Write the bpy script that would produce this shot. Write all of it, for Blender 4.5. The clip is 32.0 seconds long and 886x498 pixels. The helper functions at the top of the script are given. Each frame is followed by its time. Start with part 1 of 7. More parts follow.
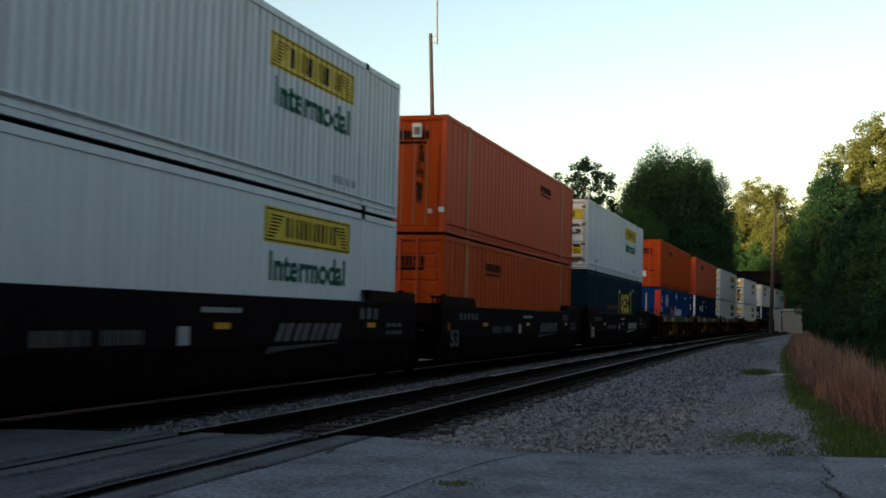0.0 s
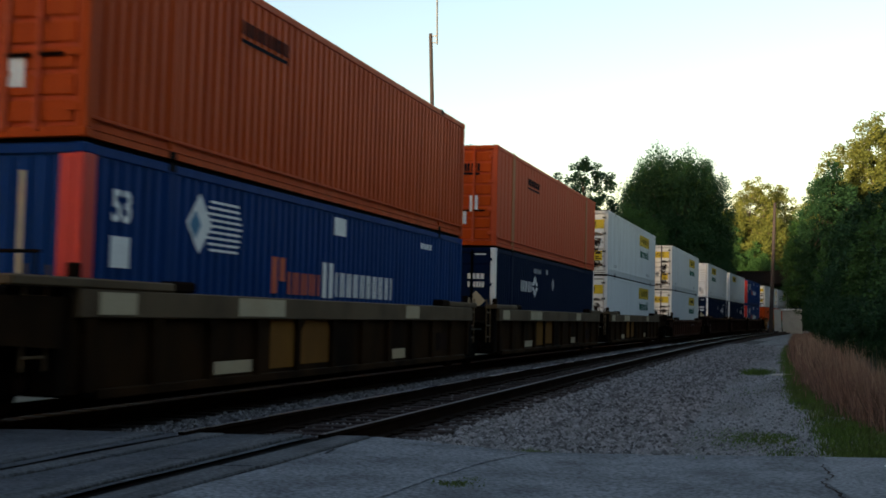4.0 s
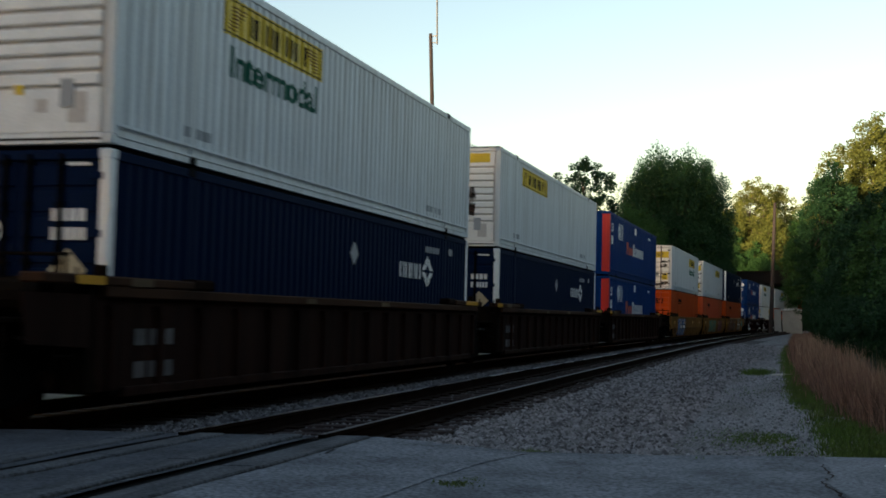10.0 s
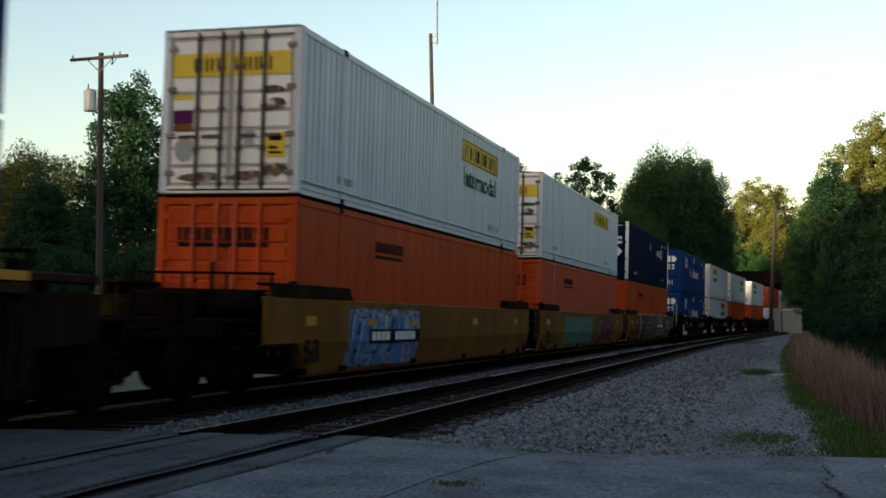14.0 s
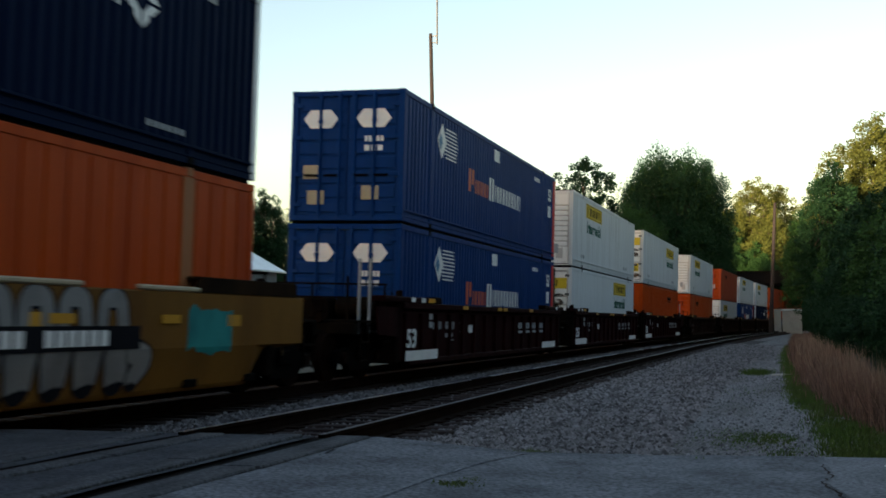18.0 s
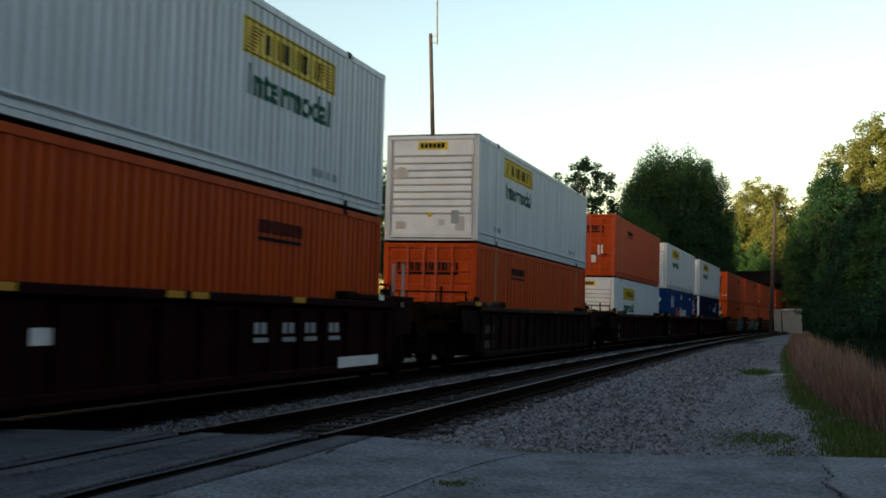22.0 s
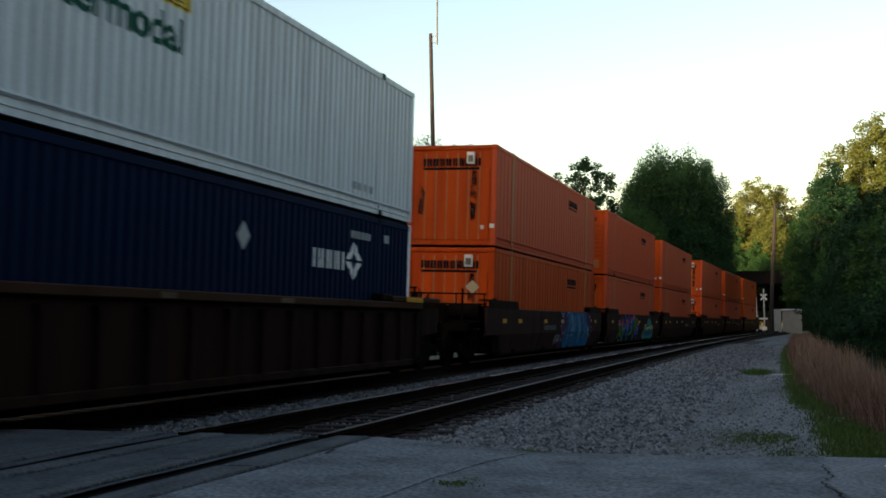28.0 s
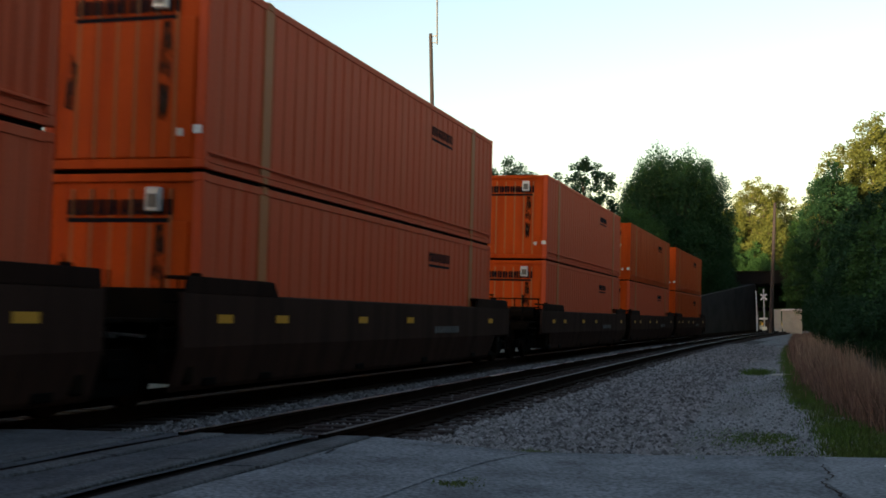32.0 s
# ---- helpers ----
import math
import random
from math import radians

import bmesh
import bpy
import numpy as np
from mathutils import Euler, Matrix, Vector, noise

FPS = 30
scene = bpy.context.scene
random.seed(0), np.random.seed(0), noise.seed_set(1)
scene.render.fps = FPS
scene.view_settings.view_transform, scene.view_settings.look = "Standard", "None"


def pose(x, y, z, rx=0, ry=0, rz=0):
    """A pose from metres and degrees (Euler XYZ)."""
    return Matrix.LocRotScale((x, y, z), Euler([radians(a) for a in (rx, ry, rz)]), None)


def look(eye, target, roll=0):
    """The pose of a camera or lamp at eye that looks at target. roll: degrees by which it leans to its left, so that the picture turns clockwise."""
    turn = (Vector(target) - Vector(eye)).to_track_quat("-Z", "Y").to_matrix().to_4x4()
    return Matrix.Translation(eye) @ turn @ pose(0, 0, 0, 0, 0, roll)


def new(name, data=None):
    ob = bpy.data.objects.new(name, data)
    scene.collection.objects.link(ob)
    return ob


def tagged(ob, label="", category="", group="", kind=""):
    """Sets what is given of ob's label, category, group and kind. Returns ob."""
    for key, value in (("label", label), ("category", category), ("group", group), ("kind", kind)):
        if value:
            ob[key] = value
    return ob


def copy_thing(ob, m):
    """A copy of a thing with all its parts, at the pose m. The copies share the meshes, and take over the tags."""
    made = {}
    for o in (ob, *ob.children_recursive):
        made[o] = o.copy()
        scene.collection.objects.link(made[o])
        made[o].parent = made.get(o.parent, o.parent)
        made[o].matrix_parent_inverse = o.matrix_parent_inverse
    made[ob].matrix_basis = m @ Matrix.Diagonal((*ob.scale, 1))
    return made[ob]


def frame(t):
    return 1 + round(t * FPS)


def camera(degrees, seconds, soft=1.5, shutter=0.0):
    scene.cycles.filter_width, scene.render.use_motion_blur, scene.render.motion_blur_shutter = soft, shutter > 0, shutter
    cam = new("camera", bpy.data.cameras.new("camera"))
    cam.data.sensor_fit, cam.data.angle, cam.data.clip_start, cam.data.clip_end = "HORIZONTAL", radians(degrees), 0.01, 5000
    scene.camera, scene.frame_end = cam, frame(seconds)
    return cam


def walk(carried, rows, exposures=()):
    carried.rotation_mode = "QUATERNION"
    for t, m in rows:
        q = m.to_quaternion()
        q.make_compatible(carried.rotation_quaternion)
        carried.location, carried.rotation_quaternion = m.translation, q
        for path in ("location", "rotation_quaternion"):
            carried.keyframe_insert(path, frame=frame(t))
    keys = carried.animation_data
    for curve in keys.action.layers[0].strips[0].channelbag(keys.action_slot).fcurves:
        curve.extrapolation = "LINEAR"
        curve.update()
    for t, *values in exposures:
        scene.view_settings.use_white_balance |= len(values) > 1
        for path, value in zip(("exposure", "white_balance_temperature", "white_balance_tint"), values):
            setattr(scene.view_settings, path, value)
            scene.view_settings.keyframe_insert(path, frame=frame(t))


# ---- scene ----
DUR = 32.0
cam = camera(2 * math.degrees(math.atan(784 / 2035.3)), DUR, soft=1.7, shutter=0.3)
EYE = Vector((0.0, 0.0, 0.992))
YAW, PITCH = radians(-16.433), radians(3.844)
AIM = EYE + Vector((math.sin(YAW) * math.cos(PITCH), math.cos(YAW) * math.cos(PITCH), math.sin(PITCH)))
walk(cam, [(0.0, look(EYE, AIM, -0.544)), (DUR, look(EYE, AIM, -0.544))], 
     exposures=[(t, e, 6650, 16) for t, e in ((0.0, 1.83), (3.0, 1.93), (6.5, 1.95), (8.2, 1.77), (10.0, 1.83), (12.0, 1.95), (14.0, 1.85), (17.0, 1.96), (20.0, 1.93), (23.0, 1.83), (25.5, 1.89), (28.0, 1.95), (DUR, 1.97))])

# ---- light: clear evening sky, the sun low behind the woods ----
SUN_EL, SUN_AZ = radians(3.4), radians(205.0)      # azimuth clockwise from +y
world = bpy.data.worlds.new("evening_sky")
scene.world = world
world.use_nodes = True
wn, wl = world.node_tree.nodes, world.node_tree.links
sky = wn.new("ShaderNodeTexSky")
sky.sky_type, sky.sun_disc = "NISHITA", False
sky.sun_elevation, sky.sun_rotation = SUN_EL, SUN_AZ
sky.air_density, sky.dust_density, sky.ozone_density = 1.0, 0.8, 1.2
wl.new(sky.outputs["Color"], wn["Background"].inputs["Color"])
wn["Background"].inputs["Strength"].default_value = 0.15
sun = new("sun", bpy.data.lights.new("sun", "SUN"))
sun.data.energy, sun.data.angle, sun.data.color = 2.6, radians(0.6), (1.0, 0.80, 0.50)
sun_from = Vector((math.sin(SUN_AZ) * math.cos(SUN_EL), math.cos(SUN_AZ) * math.cos(SUN_EL), math.sin(SUN_EL)))
sun.matrix_world = look(sun_from * 300, (0, 0, 0))


# ---- materials ----
def material(name, colour, rough=0.6, metal=0.0, second=None, amount=0.35, scale=1.0, stretch=(1, 1, 1), bump=0.1,
             fine=40.0, islands=0.0, randoms=0.0, spec=0.3, grain_by=0.08):
    """A surface of two colours mixed by noise, with fine grain, relief and a changing gloss."""
    m = bpy.data.materials.new(name)
    m.use_nodes = True
    n, l = m.node_tree.nodes, m.node_tree.links
    b = n["Principled BSDF"]
    tc, mp = n.new("ShaderNodeTexCoord"), n.new("ShaderNodeMapping")
    mp.inputs["Scale"].default_value = stretch
    l.new(tc.outputs["Object"], mp.inputs["Vector"])
    big, small = n.new("ShaderNodeTexNoise"), n.new("ShaderNodeTexNoise")
    big.inputs["Scale"].default_value, big.inputs["Detail"].default_value = scale, 6
    small.inputs["Scale"].default_value, small.inputs["Detail"].default_value = fine, 3
    l.new(mp.outputs["Vector"], big.inputs["Vector"])
    l.new(tc.outputs["Object"], small.inputs["Vector"])
    ramp = n.new("ShaderNodeValToRGB")
    ramp.color_ramp.elements[0].position, ramp.color_ramp.elements[1].position = 0.42, 0.72
    l.new(big.outputs["Fac"], ramp.inputs["Fac"])
    fac = n.new("ShaderNodeMath")
    fac.operation = "MULTIPLY"
    fac.inputs[1].default_value = amount
    l.new(ramp.outputs["Color"], fac.inputs[0])
    mix = n.new("ShaderNodeMix")
    mix.data_type = "RGBA"
    second = second or tuple(c * 0.5 for c in colour)
    mix.inputs["A"].default_value, mix.inputs["B"].default_value = (*colour, 1), (*second, 1)
    l.new(fac.outputs[0], mix.inputs["Factor"])
    hsv = n.new("ShaderNodeHueSaturation")
    l.new(mix.outputs["Result"], hsv.inputs["Color"])
    grain = n.new("ShaderNodeMapRange")
    grain.inputs["From Min"].default_value, grain.inputs["From Max"].default_value = 0.33, 0.67
    grain.inputs["To Min"].default_value, grain.inputs["To Max"].default_value = 1 - grain_by, 1 + grain_by
    l.new(small.outputs["Fac"], grain.inputs["Value"])
    value = grain.outputs["Result"]
    if islands or randoms:
        src = n.new("ShaderNodeNewGeometry").outputs["Random Per Island"] if islands else n.new("ShaderNodeObjectInfo").outputs["Random"]
        rng = n.new("ShaderNodeMapRange")
        w = islands or randoms
        rng.inputs["To Min"].default_value, rng.inputs["To Max"].default_value = 1 - w, 1 + w
        l.new(src, rng.inputs["Value"])
        mul = n.new("ShaderNodeMath")
        mul.operation = "MULTIPLY"
        l.new(value, mul.inputs[0])
        l.new(rng.outputs["Result"], mul.inputs[1])
        value = mul.outputs[0]
    l.new(value, hsv.inputs["Value"])
    l.new(hsv.outputs["Color"], b.inputs["Base Color"])
    rr = n.new("ShaderNodeMapRange")
    rr.inputs["To Min"].default_value, rr.inputs["To Max"].default_value = max(0.05, rough - 0.12), min(1, rough + 0.12)
    l.new(big.outputs["Fac"], rr.inputs["Value"])
    l.new(rr.outputs["Result"], b.inputs["Roughness"])
    b.inputs["Metallic"].default_value = metal
    b.inputs["Specular IOR Level"].default_value = spec
    if bump:
        bp = n.new("ShaderNodeBump")
        bp.inputs["Strength"].default_value, bp.inputs["Distance"].default_value = bump, 0.02
        l.new(small.outputs["Fac"], bp.inputs["Height"])
        l.new(bp.outputs["Normal"], b.inputs["Normal"])
    return m


STREAK = (2.2, 2.2, 0.25)
WHITE = material("white_container_paint", (0.62, 0.64, 0.645), 0.5, second=(0.37, 0.355, 0.33), amount=0.55, scale=1.8, stretch=(2.6, 2.6, 0.16), bump=0.04)
# weathered end white, raised and warmed to carry the evening glow on the ends
WHITE_GLOW_END = material("weathered_white_paint", (0.78, 0.75, 0.70), 0.55, second=(0.52, 0.42, 0.33), amount=0.6, scale=1.1, stretch=STREAK, bump=0.05)
WHITE_LOW = material("bright_white_container_paint", (0.6216, 0.6468, 0.6552), 0.5, second=(0.462, 0.4704, 0.462), amount=0.4, scale=1.6, stretch=STREAK, bump=0.03)
CLEAN_WHITE = material("white_paint", (0.76, 0.755, 0.735), 0.5, amount=0.25, scale=2.0)
ORANGE = material("orange_container_paint", (0.465, 0.05952, 0.00558), 0.5, second=(0.2697, 0.02976, 0.00558), amount=0.6, scale=1.3, stretch=STREAK, bump=0.04, spec=0.06)
ORANGE_DULL = material("faded_orange_paint", (0.5, 0.068, 0.021), 0.6, second=(0.47, 0.105, 0.05), amount=0.8, scale=1.5, stretch=(3.2, 3.2, 0.14), bump=0.04, spec=0.07)
ORANGE_POST = material("sun_bleached_orange_paint", (0.36, 0.12, 0.038), 0.6, second=(0.26, 0.13, 0.07), amount=0.6, scale=2.0, stretch=STREAK, spec=0.15)
NAVY = material("navy_container_paint", (0.00162, 0.00855, 0.0324), 0.7, second=(0.0045, 0.01125, 0.0279), amount=0.5, scale=1.4, stretch=STREAK, bump=0.03, spec=0.035)
TEAL = material("dark_teal_container_paint", (0.0028, 0.018, 0.034), 0.5, second=(0.006, 0.02, 0.032), amount=0.4, scale=1.4, stretch=STREAK, bump=0.03, spec=0.05)
BLUE = material("blue_container_paint", (0.0022, 0.034, 0.142), 0.5, second=(0.003, 0.021, 0.08), amount=0.5, scale=1.4, stretch=STREAK, bump=0.03, spec=0.04)
RED = material("red_paint", (0.6, 0.032, 0.022), 0.5, second=(0.38, 0.03, 0.02))
ORANGE_RED = material("orange_red_lettering", (0.55, 0.09, 0.03), 0.5, amount=0.3)
YELLOW = material("yellow_sign_paint", (0.68, 0.46, 0.02), 0.5, second=(0.45, 0.30, 0.03), amount=0.4, scale=2.0)
GREEN = material("green_lettering", (0.002, 0.08, 0.052), 0.5, amount=0.3, spec=0.05)
INK = material("dark_lettering", (0.008, 0.008, 0.011), 0.85, amount=0.3, spec=0.05)
GREY_INK = material("faded_grey_lettering", (0.30, 0.31, 0.32), 0.6, amount=0.4)
DIM_INK = material("dim_grey_lettering", (0.075, 0.072, 0.075), 0.7, amount=0.6, scale=3)
# bogie black: kept near zero, the shade under the wagons included
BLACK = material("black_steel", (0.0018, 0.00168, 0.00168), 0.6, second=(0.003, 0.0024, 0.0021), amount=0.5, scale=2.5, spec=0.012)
STEEL = material("grimy_galvanised_steel", (0.14, 0.14, 0.135), 0.5, metal=0.6, second=(0.06, 0.045, 0.035), amount=0.6, scale=4)
SHINY = material("polished_rail_steel", (0.75, 0.75, 0.78), 0.28, metal=1.0, second=(0.45, 0.42, 0.4), amount=0.4, scale=2, stretch=(3, 0.2, 3))
DOOR_BAR = material("rusting_grey_bar", (0.075, 0.056, 0.048), 0.6, second=(0.035, 0.022, 0.018), amount=0.7, scale=4)
RUST_CHORD = material("rust_brown_chord_paint", (0.045, 0.0216, 0.0126), 0.65, second=(0.018, 0.0099, 0.0072), amount=0.8, scale=0.9, stretch=(1, 1, 1), spec=0.02)
# running gear and wagon sides: colours held near black to include deep shade
SHADED_STEEL = material("soot_caked_steel", (0.0054, 0.00408, 0.0033), 0.8, second=(0.018, 0.0108, 0.0054), amount=0.5, scale=1.6, spec=0.012)
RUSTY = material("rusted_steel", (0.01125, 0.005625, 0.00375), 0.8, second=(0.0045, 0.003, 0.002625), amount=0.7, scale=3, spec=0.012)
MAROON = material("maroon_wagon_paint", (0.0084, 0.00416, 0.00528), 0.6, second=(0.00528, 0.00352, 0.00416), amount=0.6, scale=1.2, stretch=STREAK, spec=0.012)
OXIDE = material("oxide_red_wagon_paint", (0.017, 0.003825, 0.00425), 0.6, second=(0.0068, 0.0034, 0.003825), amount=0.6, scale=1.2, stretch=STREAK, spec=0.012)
TAN = material("dirty_tan_wagon_paint", (0.0255, 0.01275, 0.00525), 0.65, second=(0.00525, 0.003375, 0.002625), amount=0.9, scale=0.9, stretch=(1.2, 1.2, 0.5), spec=0.012)
TAN_CHORD = material("pale_tan_wagon_paint", (0.104, 0.068, 0.036), 0.65, second=(0.032, 0.0176, 0.0096), amount=0.8, scale=0.7, stretch=(1, 1, 1), spec=0.12)
RUST_SIDE = material("rust_brown_wagon_paint", (0.042, 0.019, 0.013), 0.65, second=(0.012, 0.007, 0.006), amount=0.8, scale=1.1, stretch=STREAK, spec=0.015)
RUST_TOP = material("worn_rust_chord_paint", (0.085, 0.043, 0.026), 0.65, second=(0.03, 0.015, 0.01), amount=0.8, scale=0.9, spec=0.03)
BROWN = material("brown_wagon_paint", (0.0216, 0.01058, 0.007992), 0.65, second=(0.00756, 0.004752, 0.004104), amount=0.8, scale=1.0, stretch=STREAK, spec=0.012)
MUSTARD = material("mustard_wagon_paint", (0.19, 0.088, 0.018), 0.6, second=(0.085, 0.036, 0.012), amount=0.8, scale=0.7, stretch=(1, 1, 0.5), spec=0.03)
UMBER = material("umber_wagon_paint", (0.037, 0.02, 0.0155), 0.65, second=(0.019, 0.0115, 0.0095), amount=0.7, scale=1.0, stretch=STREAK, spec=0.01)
PATCH = material("cream_repair_patch", (0.42, 0.34, 0.22), 0.6, second=(0.25, 0.16, 0.08))
MARKER = material("amber_reflector", (0.55, 0.26, 0.02), 0.35, amount=0.2)
ALU = material("brushed_aluminium_box", (0.55, 0.56, 0.56), 0.4, metal=0.3, amount=0.3)
TIE = material("creosoted_tie_wood", (0.026, 0.019, 0.018), 0.85, second=(0.06, 0.05, 0.048), amount=0.6, scale=3, stretch=(0.6, 6, 6), bump=0.5, randoms=0.35, spec=0.04)
STONE = material("granite_ballast", (0.1814, 0.1782, 0.1836), 0.85, second=(0.0756, 0.07236, 0.07344), amount=0.7, scale=9, bump=0.3, islands=0.75)
BED = material("dust_between_ballast", (0.05, 0.048, 0.048), 0.95, second=(0.025, 0.023, 0.022), amount=0.8, scale=3, bump=0.8, fine=30, grain_by=0.4)
ASPHALT = material("worn_asphalt", (0.1476, 0.1573, 0.1755), 0.9, second=(0.06655, 0.0726, 0.08349), amount=0.9, scale=1.7, bump=0.6, fine=26, grain_by=0.5)
ASPHALT_NEW = material("pale_concrete_panel", (0.1793, 0.1896, 0.2088), 0.9, second=(0.1025, 0.1089, 0.1204), amount=0.8, scale=1.2, bump=0.5, fine=24, grain_by=0.45)
GRAVEL = material("packed_gravel", (0.1904, 0.1904, 0.1926), 0.95, second=(0.0952, 0.08736, 0.0784), amount=0.9, scale=0.8, stretch=(1.6, 0.35, 1), bump=1.0, fine=28, grain_by=0.5)
SOIL = material("bare_soil_and_litter", (0.06, 0.052, 0.04), 0.95, second=(0.03, 0.036, 0.018), amount=0.9, scale=0.25, bump=0.8, fine=12)
BARK = material("bark", (0.075, 0.055, 0.042), 0.9, second=(0.04, 0.03, 0.025), amount=0.7, scale=4, stretch=(3, 3, 0.6), bump=0.6)
POLE = material("weathered_pole_wood", (0.045, 0.034, 0.032), 0.85, second=(0.028, 0.021, 0.02), amount=0.6, scale=3, stretch=(5, 5, 0.4), bump=0.3)
LEAF_DARK = material("dark_green_leaves", (0.01815, 0.0506, 0.0209), 0.6, second=(0.01045, 0.0286, 0.01265), amount=0.6, scale=0.4, bump=0, islands=0.18, spec=0.06)
LEAF_FRESH = material("fresh_green_leaves", (0.037, 0.09, 0.026), 0.6, second=(0.022, 0.052, 0.016), amount=0.6, scale=0.35, bump=0, islands=0.2, spec=0.06)
LEAF_PALE = material("pale_yellow_green_leaves", (0.1086, 0.1214, 0.0276), 0.6, second=(0.05704, 0.0782, 0.0184), amount=0.5, scale=0.35, bump=0, islands=0.22, spec=0.08)
GRASS = material("green_grass", (0.062, 0.115, 0.018), 0.7, second=(0.10, 0.1, 0.035), amount=0.6, scale=0.8, bump=0, islands=0.3, spec=0.2)
STRAW = material("dry_tall_grass", (0.215, 0.13, 0.095), 0.8, second=(0.1, 0.06, 0.052), amount=0.7, scale=0.9, bump=0, islands=0.6, spec=0.2)
STALK = material("pale_dry_stalks", (0.32, 0.225, 0.16), 0.8, second=(0.17, 0.1, 0.07), amount=0.6, scale=0.8, bump=0, islands=0.5, spec=0.2)
DARK_ASPHALT = material("oil_darkened_asphalt", (0.054, 0.06, 0.073), 0.9, second=(0.021, 0.024, 0.03), amount=0.9, scale=1.4, bump=0.6, fine=26, grain_by=0.5)
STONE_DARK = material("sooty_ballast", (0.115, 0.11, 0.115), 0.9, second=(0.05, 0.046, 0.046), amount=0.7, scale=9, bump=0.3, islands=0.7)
WORN_HEAD = material("dull_rail_head_steel", (0.11, 0.1, 0.1), 0.5, second=(0.05, 0.04, 0.036), amount=0.6, scale=2, stretch=(3, 0.2, 3), metal=0.3)
# darker white for grimy marks and for the shade in door and nose grooves
DIRT_SHADE_WHITE = material("grimy_white_door_paint", (0.5, 0.46, 0.42), 0.6, second=(0.3, 0.24, 0.19), amount=0.7, scale=2.0, stretch=STREAK)
CROSSING = material("oily_crossing_concrete", (0.068, 0.073, 0.083), 0.9, second=(0.022, 0.025, 0.03), amount=0.9, scale=2.2, stretch=(2.5, 0.5, 1), bump=0.5, fine=24, grain_by=0.5)
CABINET = material("painted_shed_metal", (0.36, 0.34, 0.3), 0.5, second=(0.25, 0.23, 0.2), amount=0.5, scale=1.5)
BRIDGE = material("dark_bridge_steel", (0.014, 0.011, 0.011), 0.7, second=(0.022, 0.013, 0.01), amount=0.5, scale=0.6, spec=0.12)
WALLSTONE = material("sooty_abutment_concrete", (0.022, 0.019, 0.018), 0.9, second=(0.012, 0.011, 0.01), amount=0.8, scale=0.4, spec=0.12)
SHED_WALL = material("shed_siding", (0.16, 0.17, 0.18), 0.7, second=(0.09, 0.09, 0.10))
TIN = material("bright_tin_roof", (0.60, 0.63, 0.65), 0.35, metal=0.4, second=(0.4, 0.36, 0.33))
G_BLUE = material("graffiti_blue", (0.025, 0.16, 0.30), 0.5, amount=0.4, scale=3)


def swirl(name, colours, scale=1.0):
    """Spray paint: flat colours in curling bands."""
    m = bpy.data.materials.new(name)
    m.use_nodes = True
    n, l = m.node_tree.nodes, m.node_tree.links
    b = n["Principled BSDF"]
    b.inputs["Roughness"].default_value, b.inputs["Specular IOR Level"].default_value = 0.55, 0.1
    tc, mp, tex, ramp = n.new("ShaderNodeTexCoord"), n.new("ShaderNodeMapping"), n.new("ShaderNodeTexNoise"), n.new("ShaderNodeValToRGB")
    mp.inputs["Scale"].default_value = (1, 1.5, 0.9)
    tex.inputs["Scale"].default_value, tex.inputs["Detail"].default_value, tex.inputs["Distortion"].default_value = scale, 1.2, 2.2
    l.new(tc.outputs["Object"], mp.inputs["Vector"])
    l.new(mp.outputs["Vector"], tex.inputs["Vector"])
    l.new(tex.outputs["Fac"], ramp.inputs["Fac"])
    cr = ramp.color_ramp
    k = len(colours)
    while len(cr.elements) < k:
        cr.elements.new(0.5)
    for i, c in enumerate(colours):
        cr.elements[i].position, cr.elements[i].color = 0.28 + 0.42 * i / k, (*c, 1)
    cr.interpolation = "CONSTANT"
    l.new(ramp.outputs["Color"], b.inputs["Base Color"])
    return m


def stain(name, colour):
    """Dirt that thins out in patches."""
    m = material(name, colour, 0.8, amount=0.4, scale=5, spec=0.05)
    n, l = m.node_tree.nodes, m.node_tree.links
    tc, tex, ramp = n.new("ShaderNodeTexCoord"), n.new("ShaderNodeTexNoise"), n.new("ShaderNodeValToRGB")
    tex.inputs["Scale"].default_value, tex.inputs["Detail"].default_value = 4.5, 5
    ramp.color_ramp.elements[0].position, ramp.color_ramp.elements[1].position = 0.34, 0.68
    l.new(tc.outputs["Object"], tex.inputs["Vector"])
    l.new(tex.outputs["Fac"], ramp.inputs["Fac"])
    l.new(ramp.outputs["Color"], n["Principled BSDF"].inputs["Alpha"])
    return m


P_GREEN = material("lime_spray_paint", (0.04675, 0.1955, 0.0085), 0.6, second=(0.0255, 0.1105, 0.017), amount=0.6, scale=2, spec=0.05)
P_BLUE = material("cobalt_spray_paint", (0.0176, 0.08, 0.368), 0.6, second=(0.048, 0.128, 0.288), amount=0.6, scale=2, spec=0.05)
P_PINK = material("pink_spray_paint", (0.68, 0.1, 0.19), 0.6, second=(0.3, 0.04, 0.12), amount=0.5, scale=2, spec=0.05)
P_PLUM = material("plum_spray_paint", (0.075, 0.01, 0.07), 0.6, second=(0.035, 0.008, 0.04), amount=0.6, scale=2, spec=0.05)
P_AZURE = material("azure_spray_paint", (0.00576, 0.108, 0.2376), 0.6, second=(0.00576, 0.0396, 0.0864), amount=0.7, scale=1.4, spec=0.05)
P_AQUA = material("aqua_spray_paint", (0.02, 0.24, 0.23), 0.6, second=(0.012, 0.09, 0.11), amount=0.7, scale=1.4, spec=0.05)
P_ICE = material("ice_blue_spray_paint", (0.07, 0.19, 0.44), 0.6, second=(0.03, 0.08, 0.2), amount=0.7, scale=1.4, spec=0.05)
